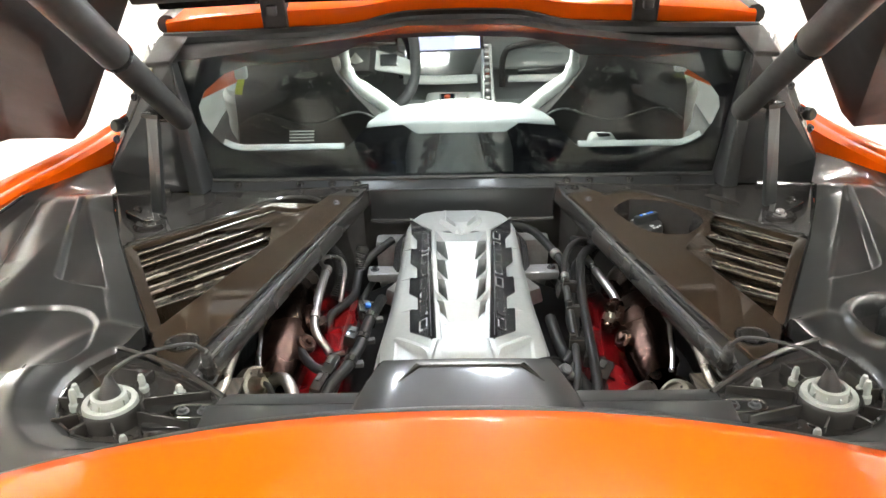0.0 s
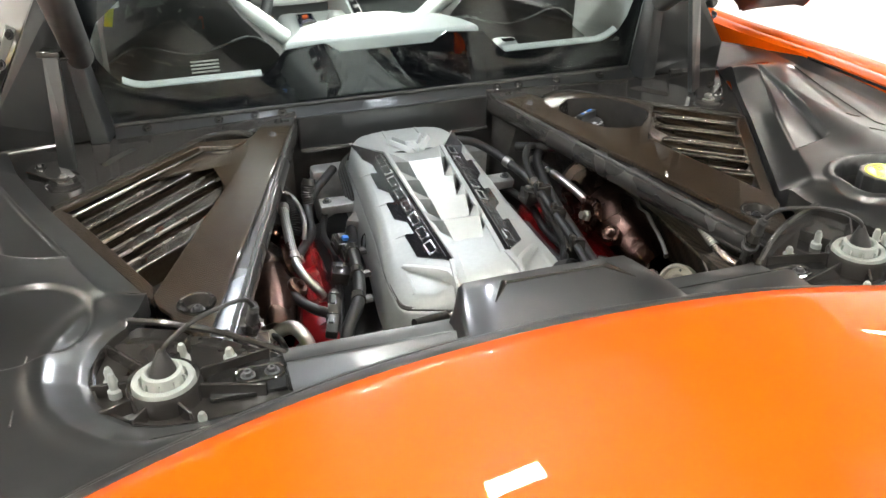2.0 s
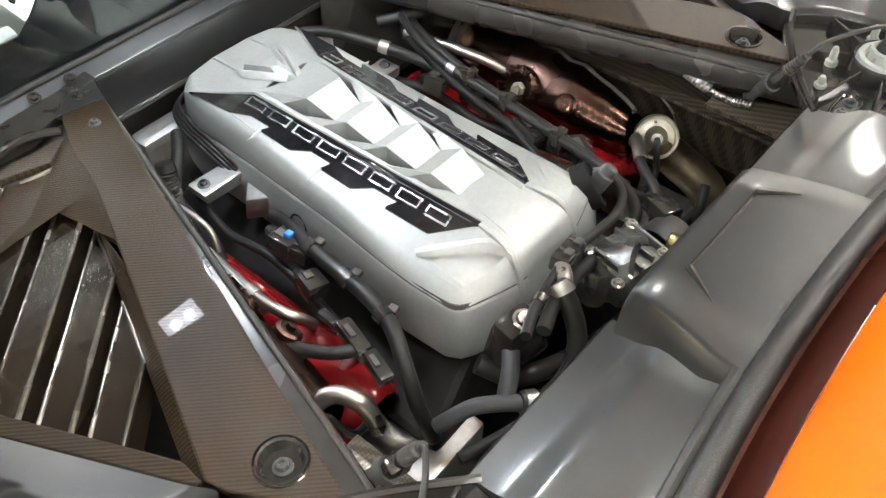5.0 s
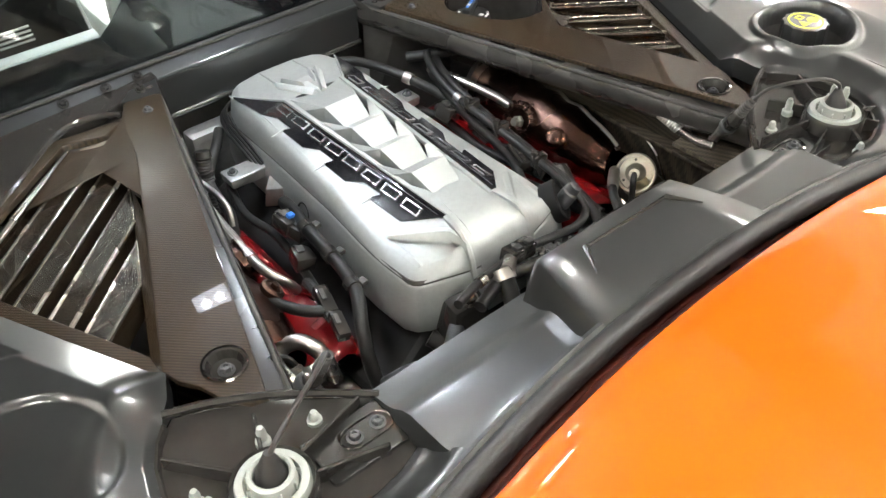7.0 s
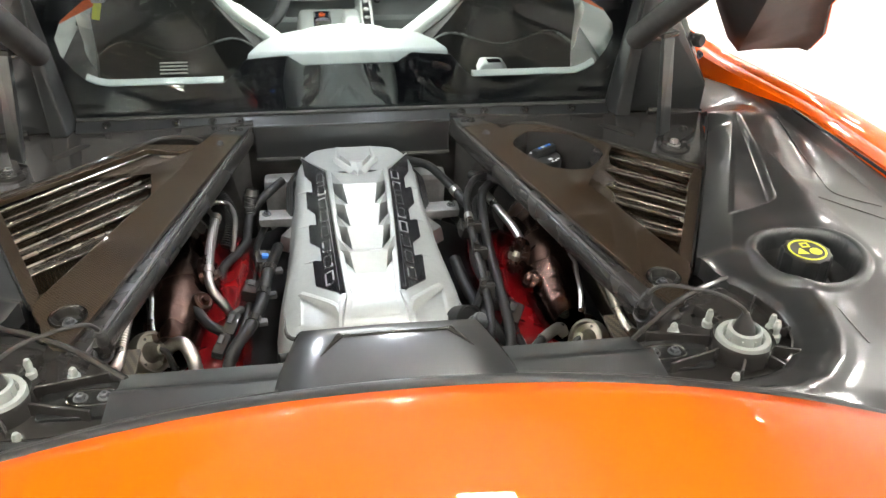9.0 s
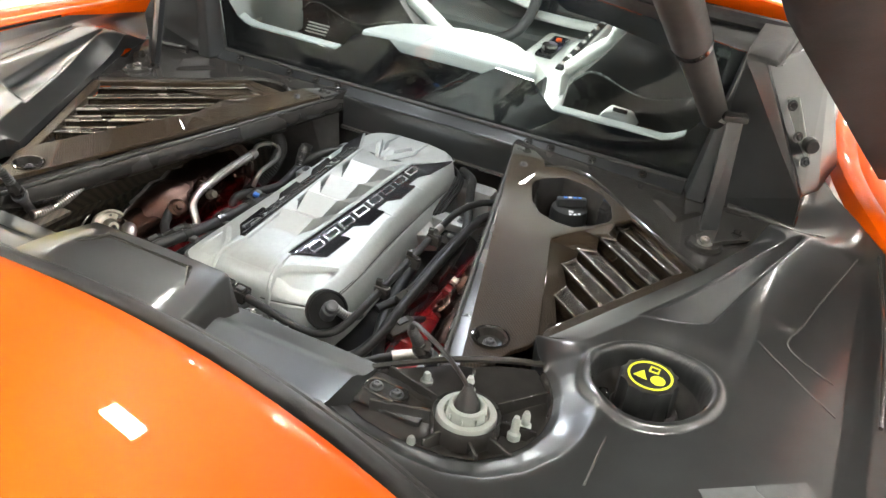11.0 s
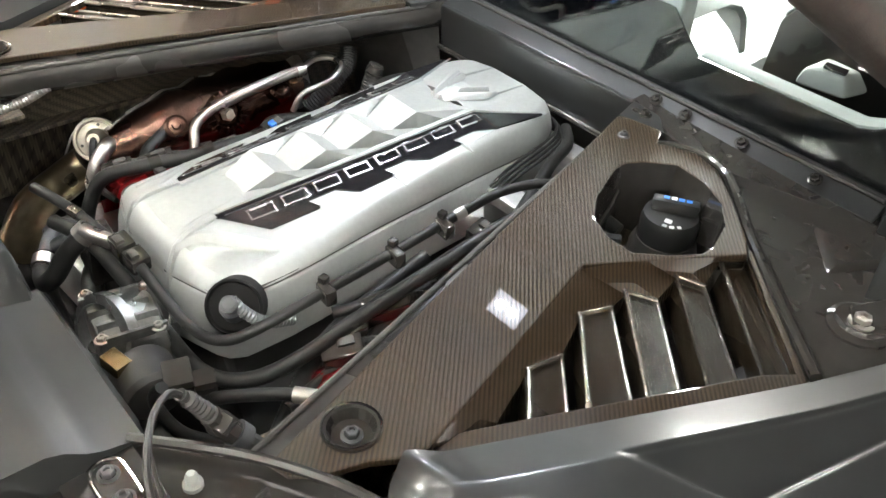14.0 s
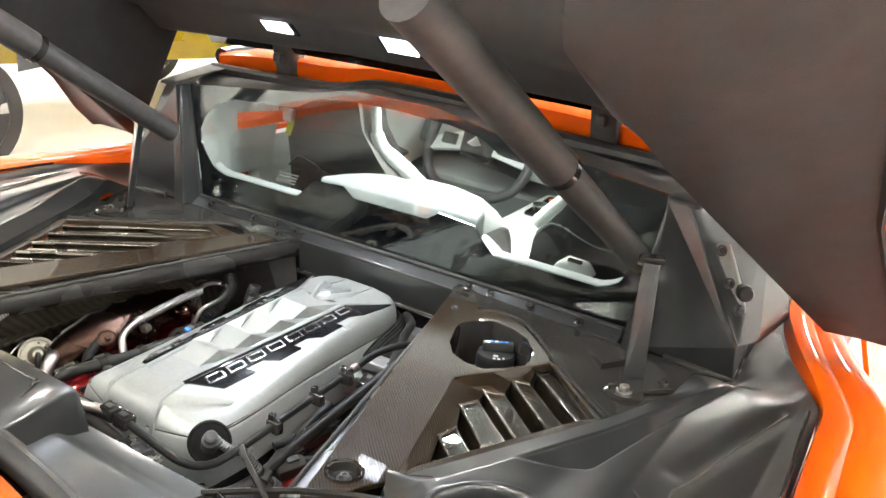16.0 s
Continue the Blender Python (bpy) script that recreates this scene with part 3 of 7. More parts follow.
corner = [Vector((0.682, 0.014, 0)) + along * a + across * b for a, b in ((0, 0), (0.122, 0), (0.122, 0.05), (0, 0.05))]
lift = lambda x, y: trim_height(x, y, 1) + 0.0006  # noqa: E731
part("sheet", prism([(v.x, v.y) for v in corner], 0.0, 0.0006, (), 0, lift), PLATE, plate)
for k in range(4):
    p = Vector((0.695, 0.016, 0)) + along * (0.012 + 0.024 * k) + across * 0.016
    part("print_bar", prism([(p.x - 0.006, p.y - 0.006), (p.x + 0.006, p.y - 0.002), (p.x + 0.004, p.y + 0.006), (p.x - 0.008, p.y + 0.002)], 0.0008, 0.0011, (), 0, lift), BLACK_MATT, plate)

for s in (-1, 1):
    t = thing("bay_tray", (0.45 * s, 0.68, 0.86), "glossy black tray in front of the rear window", "trim panel", "bay trays")
    part("tray", prism([(0.186, 0.742), (0.200, 0.712), (0.262, 0.716), (0.30, 0.705), (0.352, 0.705), (0.408, 0.658), (0.60, 0.498), (0.648, 0.60), (0.700, 0.76), (0.700, 0.80), (0.186, 0.80)],
                       0.852, 0.866, (), 0.003, lambda x, y: 0.010 * smoothstep(0.70, 0.76, y) * (1 - smoothstep(0.5, 0.56, x))), BLACK_GLOSS, t, "", s)
    part("edge_roll", tube([(0.270, 0.686, 0.869), (0.290, 0.700, 0.870), (0.318, 0.708, 0.870), (0.356, 0.699, 0.870), (0.400, 0.662, 0.869), (0.452, 0.611, 0.869), (0.588, 0.498, 0.868)], 0.0058, 10), BLACK_GLOSS, t, "", s)
    part("pressed_rib", hull([(0.46, 0.70, 0.864), (0.56, 0.70, 0.864), (0.52, 0.63, 0.864), (0.48, 0.69, 0.872), (0.545, 0.69, 0.872), (0.52, 0.645, 0.871)], 0.003), BLACK_GLOSS, t, "", s)

# cross member under the window
bar = thing("cross_member", (0, 0.76, 0.82), "satin black cross member under the rear window with bolt heads", "beam")
part("beam", hull([(-0.186, 0.745, 0.800), (0.186, 0.745, 0.800), (-0.186, 0.742, 0.868), (0.186, 0.742, 0.868), (-0.186, 0.79, 0.800), (0.186, 0.79, 0.800), (-0.186, 0.79, 0.868), (0.186, 0.79, 0.868)], 0.004), BLACK_SATIN, bar)
part("ledge", hull([(-0.505, 0.748, 0.868), (0.505, 0.748, 0.868), (-0.505, 0.772, 0.880), (0.505, 0.772, 0.880), (-0.505, 0.80, 0.880), (0.505, 0.80, 0.880), (-0.505, 0.80, 0.862), (0.505, 0.80, 0.862), (-0.505, 0.748, 0.862), (0.505, 0.748, 0.862)], 0.002), BLACK_SATIN, bar)
part("bottom_lip", tube([(-0.184, 0.741, 0.802), (0.184, 0.741, 0.802)], 0.004, 8), BLACK_GLOSS, bar)
part("top_bead", tube([(-0.502, 0.772, 0.882), (0.502, 0.772, 0.882)], 0.0032, 8), RUBBER, bar)
for bx in (-0.45, -0.325, -0.26, -0.21, 0.21, 0.255, 0.335, 0.43):
    bolt(bar, (bx, 0.757, 0.877), (0, -0.45, 0.9), 0.0055)
for s in (-1, 1):
    bolt(bar, (0.208 * s, 0.722, 0.868), (0, 0, 1), 0.0055)

# buttress and window pillars
for s in (-1, 1):
    t = thing("buttress_panel", (0.62 * s, 0.76, 0.86), "black buttress panel beside the rear window", "trim panel", "buttress panels")
    part("face", hull([(0.540, 0.752, 0.868), (0.696, 0.750, 0.862), (0.692, 0.738, 0.923), (0.578, 0.748, 1.124), (0.545, 0.745, 1.124), (0.540, 0.80, 0.868), (0.696, 0.80, 0.862), (0.70, 0.80, 0.923), (0.59, 0.81, 1.124), (0.545, 0.81, 1.124)], 0.003), BLACK_SATIN, t, "", s)
    part("flank", hull([(0.580, 0.752, 1.122), (0.694, 0.742, 0.925), (0.715, 0.80, 0.918), (0.735, 0.93, 0.925), (0.66, 0.97, 1.12), (0.60, 0.82, 1.125), (0.68, 0.86, 0.90), (0.60, 0.95, 0.95)], 0.003), BLACK_SATIN, t, "satin black flank", s)
    br = part("hinge_bracket", hull([(0.622, 0.775, 1.068), (0.640, 0.795, 1.072), (0.668, 0.80, 1.01), (0.690, 0.79, 0.963), (0.672, 0.766, 0.966), (0.652, 0.768, 1.0), (0.634, 0.80, 1.06), (0.675, 0.80, 0.97)], 0.004), HINGE_GREY, t, "pale grey hinge plate", s)
    for hx, hy, hz in ((0.634, 0.776, 1.058), (0.657, 0.768, 1.012), (0.680, 0.766, 0.975)):
        bolt(br, (hx * s, hy, hz), (0.6 * s, -0.7, 0.3), 0.006, DARK_GREY)
    part("bump_stop", lathe([(0.013, 0), (0.013, 0.016), (0.010, 0.02), (0, 0.02)], (0.676, 0.790, 0.998), (0.45, -0.85, 0.1), 18), RUBBER, t, "black rubber stop", s)
    part("foot_fold", tube([(0.585, 0.748, 0.870), (0.697, 0.747, 0.863)], 0.006, 8), BLACK_GLOSS, t, "", s)
    part("window_pillar", hull([(0.503, 0.775, 0.866), (0.548, 0.765, 0.866), (0.545, 0.735, 0.866), (0.515, 0.735, 0.866), (0.540, 0.775, 1.125), (0.566, 0.77, 1.125), (0.562, 0.755, 1.125), (0.545, 0.757, 1.125)], 0.004), BLACK_SATIN, t, "", s)
    part("corner_cap", hull([(0.545, 0.74, 1.122), (0.60, 0.745, 1.120), (0.61, 0.90, 1.135), (0.545, 0.90, 1.15), (0.545, 0.745, 1.132), (0.595, 0.75, 1.128), (0.61, 0.90, 1.15)], 0.004), BLACK_MATT, t, "", s)

# ---- rear cross trim with its middle hump ----
cross = thing("rear_cross_trim", (0, 0, 0.86), "satin black plastic trim across the back of the engine bay with a raised middle", "trim panel")
for s in (-1, 1):
    rows = []
    for x in np.linspace(0.100, 0.308, 9):
        e = seal_y(x)
        k = smoothstep(0.285, 0.30, x)
        rows.append([(x, 0.046, 0.80), (x, 0.042 - 0.004 * k, 0.868), (x, 0.036, 0.877), (x, 0.006, 0.884), (x, -0.004, 0.889), (x, -0.018, 0.900), (x, -0.03, 0.905), (x, e * 0.6 - 0.01, 0.912 - 0.06 * x * x), (x, e - 0.004, 0.930 - 0.15 * x * x), (x, e - 0.014, 0.936 - 0.15 * x * x)])
    end = [(0.311, y, z - 0.02) for _, y, z in rows[-1]]
    part("wing", skin(rows + [end, [(0.311, y, 0.80) for _, y, z in end]]), BLACK_SATIN, cross, "", s, 40)
hump_rows = []
for y, z, hw, drop in ((0.040, 0.80, 0.100, 0.0), (0.033, 0.86, 0.101, 0.0), (0.026, 0.920, 0.102, 0.02), (0.022, 0.934, 0.103, 0.035), (0.014, 0.940, 0.106, 0.05), (-0.004, 0.9425, 0.110, 0.055), (-0.03, 0.944, 0.117, 0.05), (-0.06, 0.9445, 0.125, 0.04), (seal_y(0) - 0.006, 0.944, 0.131, 0.03)):
    lo = z - drop - 0.004
    hump_rows.append([(-hw - 0.012, y, lo - 0.02), (-hw - 0.006, y, lo), (-hw, y, z - 0.006), (-hw + 0.006, y, z - 0.001), (-hw * 0.6, y, z), (0, y, z + 0.001), (hw * 0.6, y, z), (hw - 0.006, y, z - 0.001), (hw, y, z - 0.006), (hw + 0.006, y, lo), (hw + 0.012, y, lo - 0.02)])
part("hump", skin(hump_rows), BLACK_SATIN, cross, "", 1, 45)
part("hump_crease", merged(tube([(-0.080, -0.040, 0.9445), (-0.058, -0.006, 0.9435)], [0.0006, 0.004], 6, 4), tube([(-0.058, -0.006, 0.943), (0.066, -0.006, 0.943)], 0.0022, 6), tube([(0.088, -0.040, 0.9445), (0.066, -0.006, 0.9435)], [0.0006, 0.004], 6, 4)), BLACK_GLOSS, cross)

# ---- latch wells ----
for s in (-1, 1):
    t = thing("lid_latch", (0.435 * s, 0, 0.85), "ribbed black latch housing with a pale grey ring and rubber cone", "latch", "lid latches")
    well_out = [(0.300, -0.036), *WELL, (0.466, 0.140), (0.43, 0.124), (0.37, 0.087), (0.302, 0.030)]
    part("pan", prism(well_out, 0.862, 0.871, (), 0.002), BLACK_GLOSS, t, "", s)
    part("under_tray", box(0.465, 0.03, 0.815, 0.30, 0.26, 0.006, 0.001), SHIELD, t, "", s)
    wall = [(x, y) for x, y in WELL]
    part("well_wall", skin([[(x, y, 0.880) for x, y in wall], [(0.43 + (x - 0.43) * 0.94, y * 0.94, 0.846) for x, y in wall]], 0.003), BLACK_GLOSS, t, "", s)
    part("front_rail", tube([(0.303, 0.026, 0.879), (0.37, 0.082, 0.882), (0.43, 0.118, 0.884), (0.474, 0.135, 0.886)], 0.004, 6), BLACK_GLOSS, t, "", s)
    for a in (20, 62, 105, 160, 200, 250, 300, 335):
        c, q = math.cos(radians(a)), math.sin(radians(a))
        r1 = {20: 0.080, 62: 0.130, 105: 0.105, 160: 0.120, 200: 0.110, 250: 0.072, 300: 0.068, 335: 0.072}[a]
        bm = hull([(0.435 + c * 0.037 - q * 0.002, q * 0.037 + c * 0.002, 0.889), (0.435 + c * 0.037 + q * 0.002, q * 0.037 - c * 0.002, 0.889), (0.435 + c * r1 - q * 0.002, q * r1 * 0.8 + c * 0.002, 0.886), (0.435 + c * r1 + q * 0.002, q * r1 * 0.8 - c * 0.002, 0.886),
                   (0.435 + c * 0.037 - q * 0.003, q * 0.037 + c * 0.003, 0.845), (0.435 + c * 0.037 + q * 0.003, q * 0.037 - c * 0.003, 0.845), (0.435 + c * r1 - q * 0.003, q * r1 * 0.8 + c * 0.003, 0.845), (0.435 + c * r1 + q * 0.003, q * r1 * 0.8 - c * 0.003, 0.845)], 0.001, 1)
        part("rib", bm, BLACK_GLOSS, t, "", s)
    part("collar", lathe([(0.0395, 0.846), (0.0395, 0.890), (0.037, 0.894), (0.0345, 0.890), (0.0345, 0.86)], (0.435, 0, 0), (0, 0, 1), 40), BLACK_GLOSS, t, "", s)
    ring = part("ring", lathe([(0.0335, 0.870), (0.0335, 0.892), (0.032, 0.8955), (0.0255, 0.8955), (0.0240, 0.890), (0.0222, 0.890), (0.0208, 0.9050), (0.0180, 0.9070), (0.0158, 0.9055), (0.0150, 0.895), (0.0, 0.894)], (0.435, 0, 0), (0, 0, 1), 40), GREY_RING, t, "pale grey nylon ring", s)
    for a in range(0, 360, 40):
        part("lug", box((0.435 + 0.0222 * math.cos(radians(a))), 0.0222 * math.sin(radians(a)), 0.8955, 0.004, 0.0016, 0.010, 0.0004, (0, 0, a)), GREY_RING, ring, "", s)
    part("cone", lathe([(0.0150, -0.004), (0.0140, 0.006), (0.0105, 0.016), (0.0065, 0.025), (0.0042, 0.031), (0.0, 0.032)], (0.434, 0.001, 0.897), (-0.08, 0.06, 1), 24), RUBBER, t, "black rubber cone", s)
    part("closing_sheet", box(0.50, 0.20, 0.765, 0.28, 0.56, 0.006, 0.001), SHIELD, t, "", s)
    for px, py, h in ((0.415, 0.054, 0.020), (0.487, 0.015, 0.024), (0.492, 0.034, 0.020), (0.40, -0.06, 0.014), (0.365, 0.045, 0.012)):
        part("stud", lathe([(0.0075, 0), (0.0075, h * 0.4), (0.0048, h * 0.5), (0.0048, h), (0.003, h * 1.3), (0, h * 1.3)], (px, py, 0.870), (0, 0, 1), 14), GREY_RING, t, "", s)
    part("cable", tube([(0.432, 0.002, 0.924), (0.423, 0.001, 0.938), (0.396, 0.010, 0.952), (0.362, 0.030, 0.952), (0.340, 0.050, 0.942), (0.331, 0.062, 0.924)], 0.0026, 8), RUBBER, t, "", s)
    plate = part("striker_plate", prism([(0.304, -0.026), (0.302, 0.020), (0.308, 0.027), (0.394, 0.028), (0.391, 0.000), (0.392, -0.026), (0.388, -0.029), (0.312, -0.030)], 0.868, 0.876, (), 0.0015), PAD_BLACK, t, "lacquered black striker plate", s)
    slot = [(0.336 + q * 0.015 + 0.0125 * math.cos(radians(g)), 0.002 + 0.0125 * math.sin(radians(g)), 0.8765) for q, gs in ((1, (-90, -45, 0, 45, 90)), (-1, (90, 135, 180, 225, 270))) for g in gs]
    part("slot_rim", tube(slot + slot[:1], 0.0018, 8, 2), CHROME, plate, "", s)
    for bx in (0.323, 0.349):
        o = bolt(plate, (bx * s, 0.002, 0.8755), (0, 0, 1), 0.0055, DARK_GREY)

# ---- carbon panels over the bay corners ----


def clip_line(poly, p, d):
    """Where the line p + k d runs inside a convex or plain outline: its first and last k."""
    ks = []
    for (x0, y0), (x1, y1) in zip(poly, poly[1:] + poly[:1]):
        ex, ey = x1 - x0, y1 - y0
        det = d[0] * -ey + ex * d[1]
        if abs(det) < 1e-9:
            continue
        k = ((x0 - p[0]) * -ey + ex * (y0 - p[1])) / det
        m = (d[0] * (y0 - p[1]) - d[1] * (x0 - p[0])) / det
        if -1e-6 <= m <= 1 + 1e-6:
            ks.append(k)
    return (min(ks), max(ks)) if len(ks) > 1 else None


OIL_HOLE = [(0.281, 0.598), (0.303, 0.543), (0.327, 0.512), (0.358, 0.499), (0.388, 0.499), (0.414, 0.526), (0.431, 0.552), (0.431, 0.570), (0.417, 0.609), (0.392, 0.638), (0.358, 0.655), (0.317, 0.660), (0.290, 0.634), (0.280, 0.615)]
STRIP_R = [(0.205, 0.690), (0.212, 0.696), (0.258, 0.706), (0.264, 0.701), (0.274, 0.678), (0.290, 0.690), (0.315, 0.698), (0.352, 0.688), (0.392, 0.656), (0.446, 0.606), (0.4595, 0.585), (0.372, 0.4455),
           (0.447, 0.195), (0.441, 0.172), (0.428, 0.152), (0.418, 0.122), (0.402, 0.100), (0.384, 0.095)]
STRIP_L = [(0.205, 0.690), (0.212, 0.696), (0.254, 0.703), (0.260, 0.699), (0.272, 0.672), (0.285, 0.640), (0.300, 0.570), (0.447, 0.195), (0.441, 0.172), (0.428, 0.152), (0.418, 0.122), (0.402, 0.100), (0.384, 0.095)]
# louvre blades in plan: inner end of either edge, then the outer ends
BLADES_R = [((0.4264, 0.3205), (0.4304, 0.3578), (0.4854, 0.3063), (0.4697, 0.2775)), ((0.4080, 0.4055), (0.4165, 0.4400), (0.5103, 0.3564), (0.4913, 0.3231)),
            ((0.4130, 0.4630), (0.4360, 0.4820), (0.5273, 0.3973), (0.5136, 0.3703)), ((0.4280, 0.5200), (0.4510, 0.5350), (0.5474, 0.4478), (0.5367, 0.4191)), ((0.4400, 0.5740), (0.4560, 0.5970), (0.5760, 0.4885), (0.5590, 0.4655))]
BLADE_AT = (0.5283, 0.5759, 0.6250, 0.6755, 0.7237)
EDGE_L = [(0.272, 0.672), (0.285, 0.640), (0.300, 0.570), (0.447, 0.195)]
BAY_L = [(0.310, 0.645), (0.366, 0.664), (0.575, 0.4795), (0.560, 0.4655), (0.4695, 0.2765), (0.4480, 0.2300), (0.317, 0.566)]


def blades_left():
    """The same blade lines on the other panel, run out to its longer bay."""
    out = []
    d = (-math.sqrt(0.5), math.sqrt(0.5))
    for c in BLADE_AT:
        ends = []
        for e in (c, c + (0.034 if c < 0.72 else 0.0135)):
            p = (e * math.sqrt(0.5), e * math.sqrt(0.5))
            k0, k1 = clip_line(BAY_L, p, d)
            ends.append(((p[0] + d[0] * k1, p[1] + d[1] * k1), (p[0] + d[0] * k0, p[1] + d[1] * k0)))
        out.append((ends[0][0], ends[1][0], ends[1][1], ends[0][1]))
    return out


def line_at(pts, k):
    """Point at a share of the length of a polyline."""
    seg = [math.dist(a, b) for a, b in zip(pts, pts[1:])]
    want = k * sum(seg)
    for (a, b), n in zip(zip(pts, pts[1:]), seg):
        if want <= n + 1e-9:
            return a[0] + (b[0] - a[0]) * want / n, a[1] + (b[1] - a[1]) * want / n
        want -= n
    return pts[-1]


for s, strip_o, blades in ((1, STRIP_R, BLADES_R), (-1, STRIP_L, blades_left())):
    t = thing("carbon_panel", (0.4 * s, 0.4, 0.85), "lacquered carbon fibre panel with louvres" + (" and an oil filler opening" if s > 0 else ""), "engine panel", "carbon panels")
    holes = [circle(0.395, 0.161, 0.0205, 24)] + ([OIL_HOLE] if s > 0 else [])
    strip_p = part("strip", prism(strip_o, 0.868, 0.8755, holes, 0.0022), CARBON, t, "", s)
    part("bolt_dish", lathe([(0.0235, 0.8758), (0.022, 0.8775), (0.0195, 0.8765), (0.016, 0.867), (0.009, 0.866), (0, 0.866)], (0.395, 0.161, 0), (0, 0, 1), 20), BLACK_GLOSS, strip_p, "", s, 5)
    part("dish_rim", lathe([(0.0245, 0.8755), (0.0240, 0.8780), (0.0222, 0.8782), (0.0212, 0.8760)], (0.395, 0.161, 0), (0, 0, 1), 22), CHROME, strip_p, "", s, 12)
    bolt(strip_p, (0.395 * s, 0.161, 0.866), (0, 0, 1), 0.006, DARK_GREY)
    bolt(strip_p, (0.240 * s, 0.660, 0.8755), (0, 0, 1), 0.005, DARK_GREY)
    if s > 0:
        top = [(x, y, 0.8745) for x, y in OIL_HOLE]
        part("hole_lip", skin([top + top[:1], [(0.352 + (x - 0.352) * 0.975, 0.580 + (y - 0.580) * 0.975, 0.862) for x, y in OIL_HOLE + OIL_HOLE[:1]], [(0.352 + (x - 0.352) * 0.95, 0.580 + (y - 0.580) * 0.95, 0.842) for x, y in OIL_HOLE + OIL_HOLE[:1]]]), BLACK_GLOSS, t, "", s)
    # outer rim of the bay
    tip = (0.4525, 0.604) if s > 0 else (0.376, 0.684)
    nib = [(0.4595, 0.5850), (0.4545, 0.5985)] if s > 0 else [(0.2735, 0.672), (0.310, 0.646), (0.366, 0.664)]
    part("louvre_frame", prism([(0.4475, 0.196), (0.455, 0.204), (0.583, 0.470), (0.589, 0.483), (0.586, 0.488), tip, *nib, (0.5755, 0.4872), (0.5585, 0.4645), (0.4690, 0.2765), (0.4460, 0.2260)], 0.860, 0.8700, (), 0.0018), CARBON, t, "", s)
    # sloped wall from the strip down to the inner ends of the blades
    edge = [(0.4470, 0.1955), (0.372, 0.4455), (0.4590, 0.585)] if s > 0 else EDGE_L[::-1]
    scallop = [(0.4460, 0.226), (0.4500, 0.262)] if s > 0 else [(0.4470, 0.228)]
    for ul, ur, lr, ll in blades:
        scallop += [ul, ur]
    scallop.append((0.4575, 0.5950) if s > 0 else (0.310, 0.646))
    total = sum(math.dist(a, b) for a, b in zip(scallop, scallop[1:]))
    run, shares = 0.0, [0.0]
    for a, b in zip(scallop, scallop[1:]):
        run += math.dist(a, b)
        shares.append(run / total)
    up = [line_at(edge, k) for k in shares]
    part("bay_wall", skin([[(x, y, 0.8748) for x, y in up], [(0.45 * x + 0.55 * p, 0.45 * y + 0.55 * q, 0.8660) for (x, y), (p, q) in zip(up, scallop)], [(x, y, 0.8575) for x, y in scallop], [(x, y, 0.840) for x, y in scallop]]), CARBON, t, "", s, 18)
    for ul, ur, lr, ll in blades:
        zs = (0.8585, 0.8540, 0.8590, 0.8650)
        bm = bmesh.new()
        hi = [bm.verts.new((*p, z)) for p, z in zip((ul, ur, lr, ll), zs)]
        lo = [bm.verts.new((*p, z - 0.004)) for p, z in zip((ul, ur, lr, ll), zs)]
        bm.faces.new(hi[::-1]), bm.faces.new(lo)
        for i in range(4):
            bm.faces.new((hi[i], hi[(i + 1) % 4], lo[(i + 1) % 4], lo[i]))
        bmesh.ops.recalc_face_normals(bm, faces=bm.faces)
        sl = part("slat", soften(bm, 0.0012, 2), SLAT, t, "", s, 18)
        P = [Vector((*p, z)) for p, z in zip((ul, ur, lr, ll), zs)]
        lift = Vector((0, 0, 0.0022))
        # beads in pale metal: the edge highlights are put into their colour
        part("slat_bead", tube([tuple(P[3] + Vector((0, 0, 0.0005))), tuple(P[3].lerp(P[0], 0.04) + lift), tuple(P[3].lerp(P[0], 0.94) + lift), tuple(P[0] + lift), tuple(P[0].lerp(P[1], 0.5) + lift), tuple(P[1] + lift)], 0.0026, 10, 3), EDGE_GLINT, sl, "", s)
        part("slat_edge", tube([tuple(P[1]), tuple(P[1].lerp(P[2], 0.5)), tuple(P[2])], 0.0022, 8, 2), EDGE_GLINT, sl, "", s)
        part("slat_wall", skin([[tuple(q + Vector((0.0015, 0.0015, 0.0005))) for q in (P[0], P[3])], [tuple(q + Vector((-0.003, -0.003, -0.030))) for q in (P[0], P[3])]], 0.0012), SLAT, sl, "", s)
    vent_o = [edge[0], *[b[3] for b in blades], blades[-1][2], blades[-1][1], *edge[:0:-1]]
    part("duct_floor", prism([(0.447, 0.20), (0.585, 0.482), (0.452, 0.604), (0.300, 0.640), (0.30, 0.57)] if s < 0 else [(0.447, 0.20), (0.585, 0.482), (0.455, 0.60), (0.375, 0.4455)], 0.790, 0.796), BLACK_MATT, t, "", s)
    part("duct_wall", skin([[(*p, 0.858) for p in vent_o + vent_o[:1]], [(*p, 0.79) for p in vent_o + vent_o[:1]]]), BLACK_MATT, t, "", s)
    part("outer_flange", tube([(0.452, 0.200, 0.866), (0.585, 0.472, 0.866), (0.588, 0.482, 0.866)], 0.004, 6), BLACK_GLOSS, t, "", s)
    part("tip_bracket", hull([(0.384, 0.097, 0.868), (0.410, 0.105, 0.868), (0.37, 0.075, 0.862), (0.40, 0.080, 0.862), (0.384, 0.097, 0.862), (0.37, 0.075, 0.850)], 0.001), BLACK_GLOSS, t, "", s)

